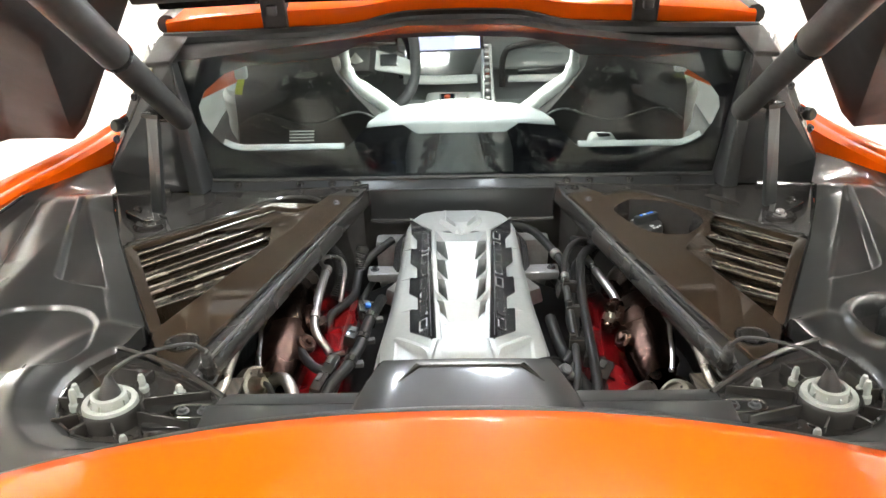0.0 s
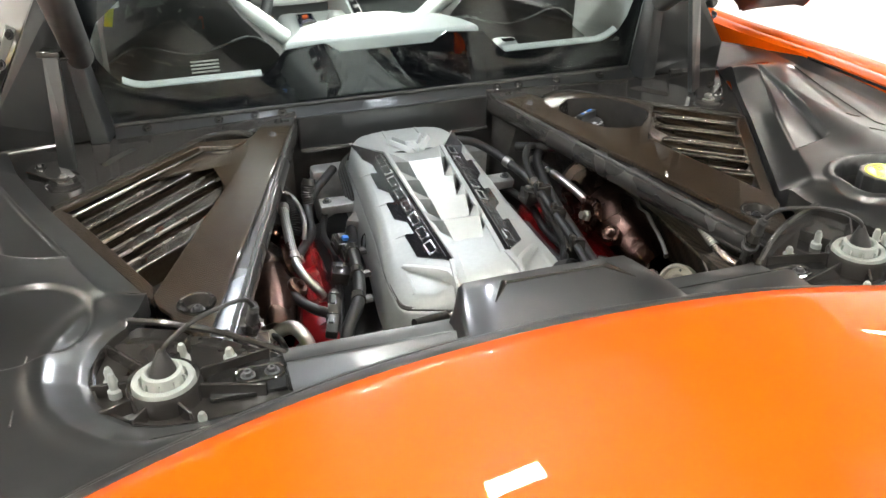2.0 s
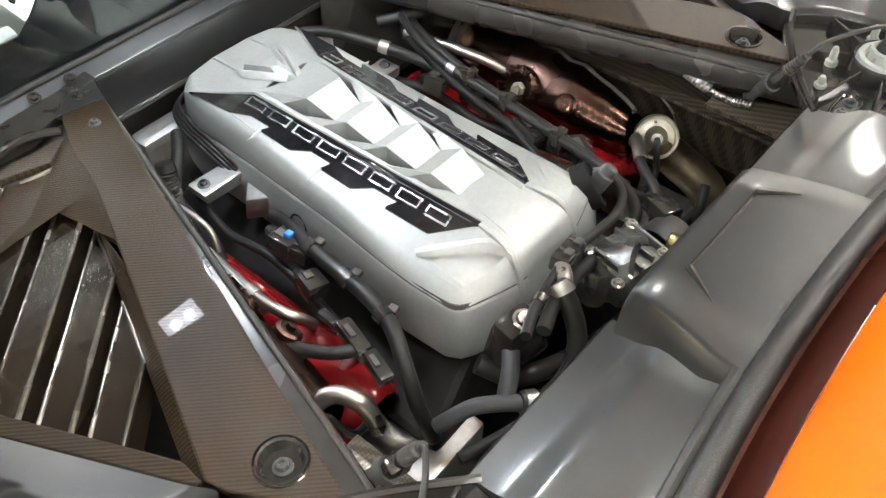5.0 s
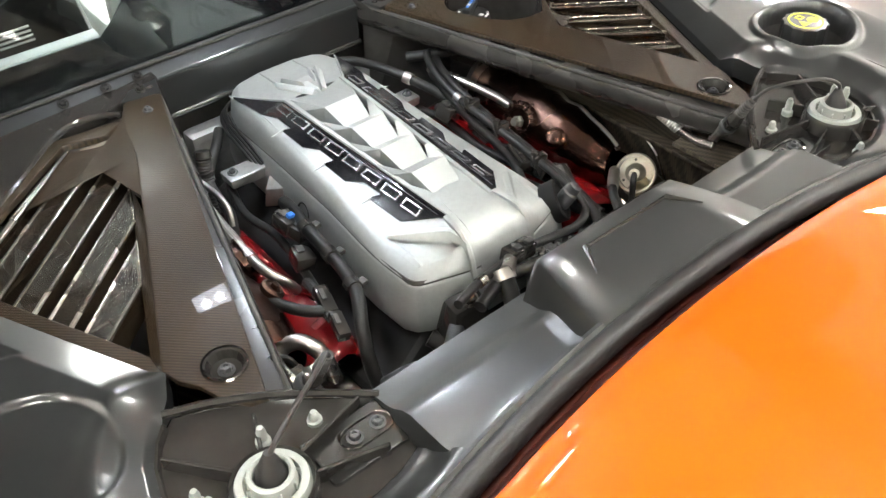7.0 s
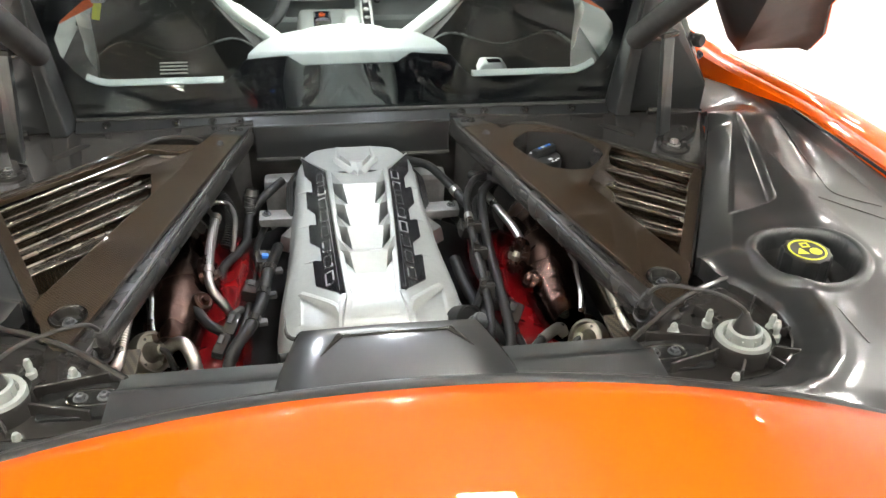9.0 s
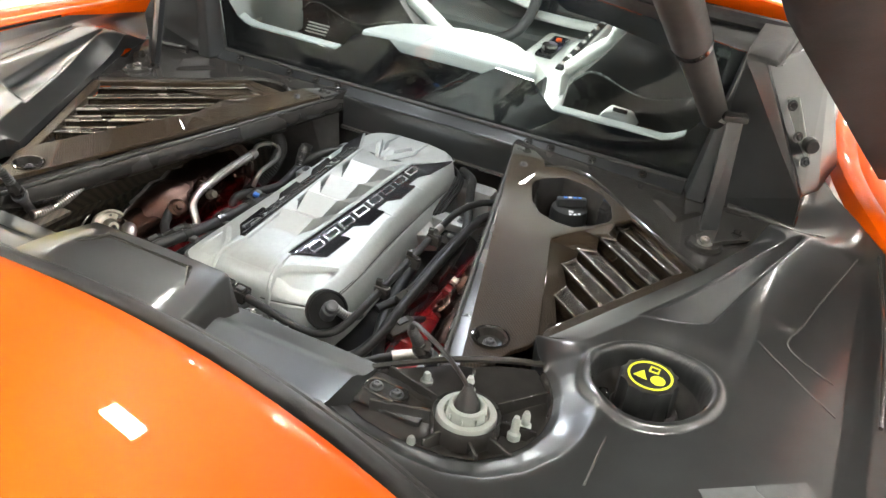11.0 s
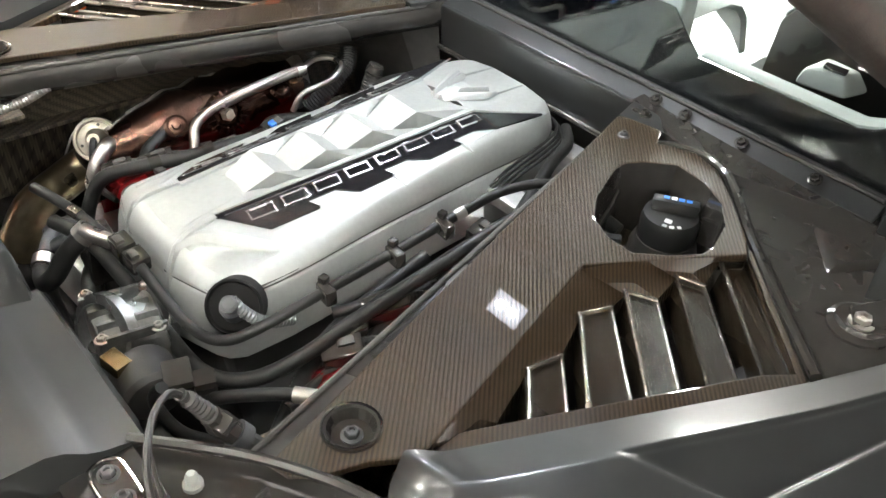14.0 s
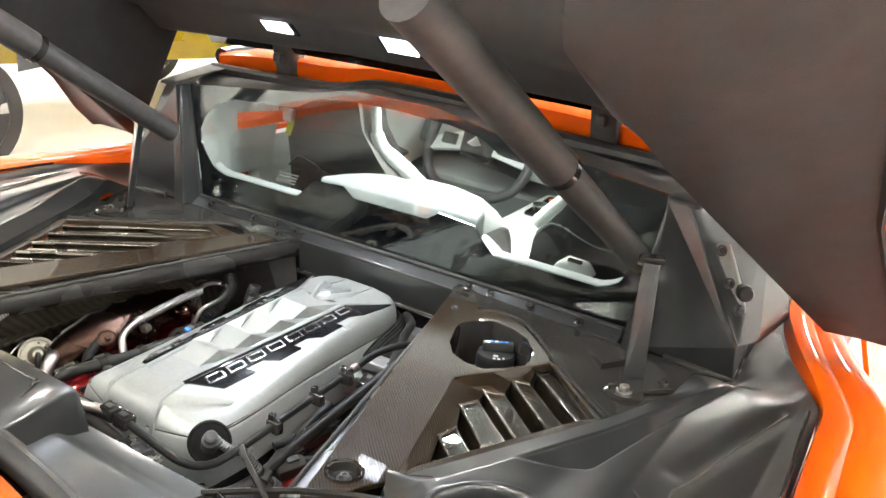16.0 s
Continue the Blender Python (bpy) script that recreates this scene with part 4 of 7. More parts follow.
# braces under the strips
for s in (-1, 1):
    t = thing("bay_brace", (0.29 * s, 0.4, 0.82), "satin black brace running along the engine bay", "brace", "bay braces")
    a, b = Vector((0.186, 0.745, 0)), Vector((0.366, 0.055, 0))
    dv = (b - a).normalized()
    w = Vector((-dv.y, dv.x, 0))
    if w.x < 0:
        w = -w
    rows = []
    for k in (0.0, 0.06, 0.12, 0.9, 1.0):
        p = a.lerp(b, k)
        zz = 0.866 - 0.001 * k
        prof = [(0.034, 0.0), (0.004, 0.0), (-0.002, -0.003), (-0.005, -0.010), (-0.005, -0.026), (0.001, -0.036), (0.010, -0.040), (0.034, -0.040)]
        rows.append([tuple(p + w * (u + 0.004) + Vector((0, 0, zz + v))) for u, v in prof])
    part("beam", skin(rows, 0, True), BRACE, t, "", s, 40)
    part("edge_bead", tube([tuple(a + w * 0.006 + Vector((0, 0, 0.8665))), tuple(b + w * 0.006 + Vector((0, 0, 0.8655)))], 0.003, 8), BLACK_MATT, t, "", s)
    part("joint_plate", hull([(0.19, 0.74, 0.868), (0.235, 0.735, 0.868), (0.262, 0.708, 0.868), (0.202, 0.697, 0.868), (0.19, 0.74, 0.8735), (0.235, 0.735, 0.8735), (0.262, 0.708, 0.8735), (0.202, 0.697, 0.8735)], 0.0015), BLACK_SATIN, t, "", s)
    bolt(t, (0.222 * s, 0.722, 0.8735), (0, 0, 1), 0.0055)

# ---- oil and coolant caps ----
well = thing("oil_filler", (0.35, 0.58, 0.78), "black oil filler cap with white print in a dark well", "filler")
oil = part("filler_cap", lathe([(0.031, 0.805), (0.0325, 0.810), (0.0325, 0.834), (0.030, 0.840), (0.026, 0.841), (0, 0.841)], (0.345, 0.626, 0), (0, 0, 1), 32), BLACK_SATIN, well, "black cap with white print")
part("grip", box(0.345, 0.631, 0.848, 0.052, 0.014, 0.016, 0.004, (0, 0, 32)), BLACK_SATIN, oil)
part("neck", lathe([(0.040, 0.72), (0.040, 0.795), (0.034, 0.81), (0.0, 0.81)], (0.345, 0.626, 0), (0, 0, 1), 28), BLACK_MATT, well)
for i, (dx, dy, w, h, m) in enumerate(((-0.010, -0.0055, 0.006, 0.005, BLUE_PLASTIC), (-0.003, -0.001, 0.006, 0.005, WHITE_PRINT), (0.004, 0.003, 0.006, 0.005, BLUE_PLASTIC), (0.011, 0.0075, 0.006, 0.005, BLUE_PLASTIC))):
    part("print_bar", box(0.345 + dx, 0.631 + dy, 0.8565, w, h, 0.0008, 0.0002, (0, 0, 32)), m, oil)
for dx, dy, w, h, a in ((0.008, -0.016, 0.008, 0.007, 20), (0.010, -0.0255, 0.005, 0.004, 20), (0.017, -0.022, 0.005, 0.004, 40), (0.0225, -0.016, 0.004, 0.004, 50), (-0.022, 0.012, 0.006, 0.005, 60), (-0.014, 0.018, 0.007, 0.004, 40)):
    part("print_mark", box(0.345 + dx, 0.626 + dy, 0.8412, w, h, 0.0008, 0.0002, (0, 0, a)), WHITE_PRINT, oil)
part("latch_tab", box(0.312, 0.560, 0.818, 0.034, 0.010, 0.006, 0.002, (0, 0, 40)), DARK_GREY, oil)
part("wall", skin([[(x, y, 0.867) for x, y in OIL_HOLE + OIL_HOLE[:1]], [(0.352 + (x - 0.352) * 0.92, 0.58 + (y - 0.58) * 0.9, 0.78) for x, y in OIL_HOLE + OIL_HOLE[:1]]]), BLACK_GLOSS, well)
part("well_floor", prism([(0.352 + (x - 0.352) * 0.92, 0.58 + (y - 0.58) * 0.9) for x, y in OIL_HOLE], 0.772, 0.78), BLACK_MATT, well)
part("guard_bar", tube([(0.288, 0.60, 0.85), (0.298, 0.575, 0.84), (0.300, 0.55, 0.82)], 0.003, 6), BLACK_GLOSS, well)

cool = thing("coolant_cap", (*CAP_AT, 0.86), "black coolant cap with a round yellow warning mark", "cap")
teeth = [((0.033 + 0.002 * math.cos(k * math.pi * 2 / 3)) * math.cos(2 * math.pi * k / 36), (0.033 + 0.002 * math.cos(k * math.pi * 2 / 3)) * math.sin(2 * math.pi * k / 36)) for k in range(36)]
part("knob", prism([(CAP_AT[0] - 0.002 + x, CAP_AT[1] + 0.001 + y) for x, y in teeth], 0.865, 0.913, (), 0.003), BLACK_SATIN, cool)
part("neck", lathe([(0.042, 0.836), (0.042, 0.862), (0.038, 0.868), (0, 0.868)], (*CAP_AT, 0), (0, 0, 1), 28), BLACK_MATT, cool)
mx, my, mz = CAP_AT[0] - 0.002, CAP_AT[1] + 0.001, 0.9133
part("mark_ring", lathe([(0.0235, 0), (0.0235, 0.0006), (0.0262, 0.0006), (0.0262, 0)], (mx, my, mz), (0, 0, 1), 40), YELLOW, cool, "yellow printed ring")
part("mark_triangle", prism([(mx - 0.018, my - 0.008), (mx - 0.002, my - 0.010), (mx - 0.009, my + 0.006)], mz - 0.0002, mz + 0.0006), YELLOW, cool)
part("mark_disc", lathe([(0.0, 0.0006), (0.0085, 0.0006), (0.0085, 0)], (mx + 0.010, my - 0.005, mz), (0, 0, 1), 24), YELLOW, cool)
part("mark_square", prism([(mx - 0.004, my + 0.007), (mx + 0.008, my + 0.007), (mx + 0.008, my + 0.018), (mx - 0.004, my + 0.018)], mz - 0.0002, mz + 0.0006, [[(mx - 0.002, my + 0.009), (mx - 0.002, my + 0.016), (mx + 0.006, my + 0.016), (mx + 0.006, my + 0.009)]]), YELLOW, cool)
part("side_clip", box(CAP_AT[0] - 0.046, CAP_AT[1] - 0.012, 0.868, 0.012, 0.022, 0.018, 0.003, (0, 0, 20)), BLACK_GLOSS, cool)

# ---- engine cover ----
cover = thing("engine_cover", (0, 0.45, 0.74), "silver-grey ribbed plastic engine cover with two black badge strips", "engine cover")
CX = -0.003


def flat_mesh(faces):
    bm = bmesh.new()
    seen = {}
    for f in faces:
        vs = []
        for q in f:
            q = (round(q[0], 5), round(q[1], 5), round(q[2], 5))
            if q not in seen:
                seen[q] = bm.verts.new(q)
            vs.append(seen[q])
        bm.faces.new(vs)
    bmesh.ops.recalc_face_normals(bm, faces=bm.faces)
    return bm


def along(table, y):
    """Linear reading of a short table of y and value."""
    for (y0, a), (y1, b) in zip(table, table[1:]):
        if y <= y1:
            return a + (b - a) * max(0.0, (y - y0) / (y1 - y0))
    return table[-1][1]


def cover_top(x, y):
    """Height of the cover's top: crowned along the spine, falling outward and to the tail, with a stepped corner."""
    a = abs(x - CX)
    z = 0.829 + 0.035 * (min(y, 0.60) - 0.23) - 0.065 * max(0.0, y - 0.60)
    z -= along([(0.28, 0.46), (0.68, 0.17)], y) * max(0.0, a - 0.050)
    z -= 0.012 * (max(0.0, 0.235 - y) / 0.06) ** 2
    # corner step behind the badge strips
    k = (a - 0.050) / 0.054
    fore = 0.206 + 0.070 * k
    if 0.0 < k < 1.0:
        z -= 0.0095 * smoothstep(0.0, 0.007, fore - y) * smoothstep(0.0, 0.10, k) * (1 - 0.75 * smoothstep(0.35, 1.0, k))
    return z


def cover_half(y):
    return along([(0.20, 0.1290), (0.26, 0.1315), (0.29, 0.1305), (0.40, 0.1200), (0.55, 0.1130), (0.66, 0.1105), (0.70, 0.1090)], y)


def cover_plan(inset):
    """Outline of the cover in plan: rounded at the front, slanting to the tail at the back."""
    w1 = 0.1315
    front, back = 0.728, 0.170
    pts = [(0.020, back), (0.045, back), (w1 * 0.42, back + 0.002), (w1 * 0.62, back + 0.010), (w1 * 0.86, back + 0.021), (w1 * 0.94, back + 0.027), (w1 * 0.985, back + 0.038)]
    pts += [(cover_half(y), y) for y in (0.225, 0.26, 0.30, 0.35, 0.40, 0.47, 0.55, 0.61, 0.66)]
    w0 = 0.1100
    pts += [(w0 * 0.965, front - 0.050), (w0 * 0.91, front - 0.030), (w0 * 0.82, front - 0.014), (w0 * 0.66, front - 0.004), (w0 * 0.3, front)]
    out = []
    for i, (x, y) in enumerate(pts):
        a, b = pts[max(i - 1, 0)], pts[min(i + 1, len(pts) - 1)]
        dx, dy = b[0] - a[0], b[1] - a[1]
        n = math.hypot(dx, dy)
        out.append((max(x - inset * dy / n, 0.004), y + inset * dx / n))
    return [(CX - x, y) for x, y in out] + [(CX + x, y) for x, y in out[::-1]]


def cover_ring(inset, z):
    return [(x, y, z) for x, y in cover_plan(inset)]


part("lower_shell", skin([cover_ring(0.022, 0.694), cover_ring(0.004, 0.703), cover_ring(-0.011, 0.716), cover_ring(-0.0115, 0.735), cover_ring(-0.007, 0.762), cover_ring(-0.001, 0.782), cover_ring(0.001, 0.7855), cover_ring(0.006, 0.787)], 0, True), SILVER, cover, "", 1, 45)
TROUGH = [(0.041, 0.286), (0.044, 0.400), (0.0475, 0.590), (0.030, 0.598)]
TROUGH = [(CX + u, y) for u, y in TROUGH] + [(CX - u, y) for u, y in TROUGH[::-1]]
rows = [cover_ring(0.0065, 0.7865), cover_ring(0.0015, 0.7885)]
for inset, k in ((0.0015, 0.16), (0.0035, 0.45), (0.0065, 0.72), (0.0105, 0.90), (0.0150, 0.98), (0.0200, 1.0)):
    rows.append([(x, y, 0.7885 + k * (cover_top(x, y) - 0.7885)) for x, y in cover_plan(inset)])
part("upper_shell", skin(rows, 0, True), SILVER, cover, "", 1, 40)
part("top_sheet", relief(cover_plan(0.0196), 0.0026, lambda x, y: cover_top(x, y) + 0.0001, [TROUGH], 0.003), SILVER, cover, "", 1, 50)
part("spine_trough", merged(skin([[(x, y, cover_top(x, y) - 0.0002) for x, y in TROUGH + TROUGH[:1]], [(x, y, 0.814) for x, y in TROUGH + TROUGH[:1]]]), prism(TROUGH, 0.809, 0.8145)), SILVER, cover)
part("seam_groove", tube([p for p in cover_ring(0.0050, 0.7875)] + [cover_ring(0.0050, 0.7875)[0]], 0.0040, 6, 2), BLACK_MATT, cover)
BADGE_HALF = [(0.0975, 0.682), (0.0565, 0.597), (0.0500, 0.430), (0.0405, 0.229), (0.0815, 0.280), (0.0845, 0.345), (0.0710, 0.334), (0.0725, 0.371), (0.0875, 0.395), (0.0885, 0.445), (0.0760, 0.437), (0.0770, 0.471), (0.0900, 0.496), (0.0910, 0.5485), (0.0800, 0.540), (0.0812, 0.575), (0.0925, 0.603)]
for s in (-1, 1):
    out = [(CX + s * u, y) for u, y in BADGE_HALF]
    b = part("badge_strip", relief(out, 0.0024, lambda x, y: cover_top(x, y) + 0.0020, (), 0.003), BADGE, cover, "gloss black badge strip with silver bars", 1, 40)
    rim = [(CX + s * u, y, cover_top(CX + s * u, y) + 0.0016) for u, y in BADGE_HALF]
    part("strip_rim", tube(rim[1:4], 0.0013, 6, 1), BLACK_GLOSS, b)
    part("strip_groove", tube([(CX + s * (u + 0.0055), y, cover_top(CX + s * (u + 0.0055), y) + 0.0022) for u, y in ((0.0555, 0.590), (0.0500, 0.430), (0.0420, 0.245))], 0.0006, 6, 1), DARK_GREY, b)
    for i in range(8):
        y = 0.580 - 0.0425 * i
        x = CX + s * (0.0650 - 0.0045 * i / 7)
        m = Matrix.Translation((x, y, cover_top(x, y) + 0.0022)) @ Matrix.Rotation(math.atan2(along([(0.28, 0.46), (0.68, 0.17)], y), 1) * s, 4, "Y") @ Matrix.Rotation(radians(-1.5 * s), 4, "Z")
        w, h, e = 0.0070, 0.0165, 0.0021
        part("letter_bar", turned(prism([(-w, -h), (w, -h), (w, h), (-w, h)], 0, 0.0010, [[(-w + e, -h + e), (-w + e, h - e), (w - e, h - e), (w - e, -h + e)]], 0.0003), m), LETTER, b, "silver letter-sized bar frame")
    # raised rail beside the spine, thin folds running outward from the teeth of the strip
    part("inner_rail", skin([[(CX + s * (u + du), y, cover_top(CX + s * (u + du), y) + dz) for du, dz in ((-0.0045, -0.0006), (-0.003, 0.0030), (0.0025, 0.0030), (0.0045, 0.0002))] for u, y in ((0.0505, 0.598), (0.0450, 0.440), (0.0385, 0.290), (0.0355, 0.235))]), SILVER, cover, "", 1, 20)
    for u, y in ((0.0850, 0.345), (0.0890, 0.445), (0.0915, 0.5485)):
        p = [(CX + s * (u + du), y + dy) for du, dy in ((-0.012, -0.011), (-0.006, 0.004), (0.018, 0.004), (-0.001, -0.002))]
        part("fold", hull([(x, yy, cover_top(x, yy) - 0.0004) for x, yy in p[:3]] + [(*p[3], cover_top(*p[3]) + 0.0024)], 0), SILVER, cover)
    crest_l = [(0.104, 0.278), (0.080, 0.247), (0.062, 0.224), (0.054, 0.212), (0.0505, 0.198), (0.0500, 0.186)]
    part("tail_fold", skin([[(CX + s * (u + du), y + dy, cover_top(CX + s * (u - 0.003), y + 0.006) + dz) for du, dy, dz in ((-0.006, 0.007, -0.0006), (-0.002, 0.003, 0.0018 * k), (0.001, -0.001, 0.0014 * k), (0.0045, -0.005, -0.0065 * k))] for k, (u, y) in zip((0.1, 1, 1, 1, 1, 0.8), crest_l)]), SILVER, cover, "", 1, 25)
    ridge = [(0.0410, 0.240, 0.0), (0.0440, 0.218, 0.0), (0.0470, 0.200, -0.003), (0.0485, 0.186, -0.012), (0.0495, 0.1765, -0.030), (0.0505, 0.1700, -0.055), (0.0510, 0.1680, -0.090)]
    part("tail_ridge", skin([[(CX + s * (u - 0.005), y + 0.003, 0.8285 + z - 0.003), (CX + s * (u - 0.003), y - 0.003, 0.8285 + z + 0.0030), (CX + s * u, y - 0.004, 0.8285 + z + 0.0040), (CX + s * (u + 0.004), y - 0.003, 0.8285 + z + 0.0030), (CX + s * (u + 0.007), y + 0.004, 0.8285 + z - 0.006)] for u, y, z in ridge]), SILVER, cover, "", 1, 35)
    part("nose_rib", hull([(CX + s * u, y, cover_top(CX + s * u, y) + dz) for u, y, dz in ((0.028, 0.712, -0.003), (0.034, 0.712, -0.003), (0.029, 0.634, -0.003), (0.036, 0.634, -0.003), (0.029, 0.708, 0.0022), (0.033, 0.708, 0.0022), (0.031, 0.640, 0.0035), (0.035, 0.640, 0.0035))], 0.0008), SILVER, cover)
    part("nose_fold", hull([(CX + s * u, y, cover_top(CX + s * u, y) + dz) for u, y, dz in ((0.0985, 0.693, -0.001), (0.048, 0.590, -0.001), (0.0555, 0.600, -0.001), (0.0985, 0.684, -0.001), (0.098, 0.690, 0.0012), (0.053, 0.597, 0.0036))], 0.0005), SILVER, cover)
# stepped spine: roofs that fall to the back, steep wings that sweep outward and forward
PEAKS = (0.525, 0.457, 0.390, 0.321)
spine_z = lambda y: cover_top(CX + 0.049, y)  # noqa: E731
for k, pk in enumerate(PEAKS):
    fb = PEAKS[k - 1] - 0.040 if k else 0.592
    fo = PEAKS[k - 1] + 0.002 if k else 0.598
    faces = []
    base, peak, fore = [(CX + q * 0.0225, pk - 0.040, spine_z(pk - 0.04) - 0.001) for q in (-1, 1)], [(CX + q * 0.0285, pk, spine_z(pk) + 0.0150) for q in (-1, 1)], [(CX + q * 0.0225, fb, spine_z(fb) - 0.001) for q in (-1, 1)]
    roof = [[base[0], base[1], peak[1], peak[0]]]
    faces += [[peak[0], peak[1], fore[1], fore[0]], [(base[0][0], base[0][1], 0.815), (base[1][0], base[1][1], 0.815), base[1], base[0]]]
    for i, q in enumerate((-1, 1)):
        o1 = (CX + q * 0.0462, pk + 0.034, spine_z(pk) + 0.0006)
        o3 = (CX + q * 0.0470, fo, spine_z(fo) + 0.0006)
        foot = [(CX + q * 0.0250, pk - 0.041, 0.8150), (CX + q * 0.0315, pk, 0.8150), (CX + q * 0.0470, pk + 0.030, 0.8150)]
        faces += [[base[i], foot[0], foot[1], peak[i]], [peak[i], foot[1], foot[2], o1], [peak[i], o1, o3, fore[i]]]
    sc = part("scale", flat_mesh(faces), SILVER, cover, "", 1, 8)
    part("roof_face", flat_mesh(roof), SILVER_LIT, sc, "roof of the scale, painted slightly paler as if lit", 1, 8)
    # dark grey sheets paint the shade in the silver hollows either side
    for q in (-1, 1):
        part("recess", flat_mesh([[(CX + q * u, pk + dy, z) for u, dy, z in ((0.0300, -0.034, 0.8185), (0.0430, -0.030, 0.8240), (0.0455, 0.020, 0.8260), (0.0345, -0.002, 0.8190))]]), DARK_GREY, sc, "dark grey sheet painting the shade beside the scale")
for s in (-1, 1):
    part("tail_plate", prism([(CX + s * u, y) for u, y in ((0.0215, 0.290), (0.0375, 0.320), (0.046, 0.320), (0.042, 0.280), (0.0215, 0.278))], -0.008, 0.0004, (), 0, cover_top), SILVER, cover)
part("spine_tail", skin([[(CX - w - 0.004, y + 0.004, z - 0.008), (CX - w, y, z), (CX, y, z + 0.0012), (CX + w, y, z), (CX + w + 0.004, y + 0.004, z - 0.008)] for y, z, w in ((0.290, 0.8306, 0.0225), (0.25, 0.8305, 0.027), (0.215, 0.8285, 0.031), (0.194, 0.8225, 0.034), (0.180, 0.811, 0.036), (0.172, 0.794, 0.038), (0.167, 0.77, 0.040), (0.166, 0.72, 0.041))]), SILVER, cover, "", 1, 50)
em = part("emblem", hull([(CX + u, y, cover_top(CX, y) + dz) for u, y, dz in ((-0.030, 0.645, 0.0), (-0.016, 0.612, 0.0), (0, 0.572, 0.0), (0.016, 0.612, 0.0), (0.030, 0.645, 0.0), (0, 0.625, 0.0), (0, 0.580, 0.008), (0, 0.612, 0.009))], 0.001), SILVER_LIT, cover, "plain raised silver emblem shape")
for s in (-1, 1):
    part("emblem_wing", hull([(CX + s * u, y, cover_top(CX, y) + dz) for u, y, dz in ((0.003, 0.580, 0.002), (0.037, 0.658, 0.002), (0.041, 0.636, 0.002), (0.014, 0.582, 0.002), (0.006, 0.584, 0.0105), (0.038, 0.652, 0.0085), (0.036, 0.636, 0.0085))], 0.0008), SILVER_LIT, em)
    part("emblem_bar", hull([(CX + s * u, y, cover_top(CX, y) + dz) for u, y, dz in ((0.010, 0.606, 0.002), (0.029, 0.650, 0.002), (0.023, 0.654, 0.002), (0.006, 0.612, 0.002), (0.012, 0.612, 0.012), (0.027, 0.648, 0.011), (0.023, 0.648, 0.011))], 0.0005), SILVER_LIT, em)
    part("ear", merged(hull([(s * 0.112, 0.602, 0.748), (s * 0.112, 0.570, 0.748), (s * 0.178, 0.570, 0.752), (s * 0.178, 0.604, 0.752), (s * 0.112, 0.602, 0.769), (s * 0.112, 0.568, 0.769), (s * 0.180, 0.569, 0.768), (s * 0.180, 0.606, 0.768)], 0.004),
                       hull([(s * 0.114, 0.565, 0.73), (s * 0.118, 0.505, 0.73), (s * 0.148, 0.540, 0.722), (s * 0.114, 0.565, 0.765), (s * 0.116, 0.500, 0.765), (s * 0.142, 0.540, 0.752)], 0.003)), ALU, cover, "cast mounting ear")
    bolt(cover, (s * 0.166, 0.588, 0.768), (0, 0, 1), 0.0055, DARK_GREY)
# sensor pocket at the back corner, right of the middle; its shaded depth is painted black
part("sensor_pocket", lathe([(0.030, -0.018), (0.0305, 0.004), (0.028, 0.0055), (0.026, 0.002), (0.0, 0.0015)], (0.1300, 0.2020, 0.785), (0.62, -0.62, 0.48), 32), SHADE_BLACK, cover, "round pocket, its dark depth painted black")
part("sensor", lathe([(0.012, 0), (0.012, 0.022), (0.009, 0.024), (0.009, 0.034), (0.006, 0.036), (0.0, 0.036)], (0.132, 0.200, 0.780), (0.45, -0.35, 0.85), 20), DARK_GREY, cover, "grey sensor body")
part("sensor_hose", tube([(0.142, 0.194, 0.806), (0.150, 0.202, 0.792), (0.158, 0.220, 0.774), (0.156, 0.252, 0.758)], 0.007, 10, 6, 0.0015), PLATE, cover, "grey corrugated hose")
part("sensor_notch", lathe([(0.015, -0.01), (0.0155, 0.002), (0.013, 0.003), (0.012, -0.004), (0, -0.004)], (-0.128, 0.455, 0.752), (-1, 0, 0.3), 22), SHADE_BLACK, cover, "round pocket, its dark depth painted black")

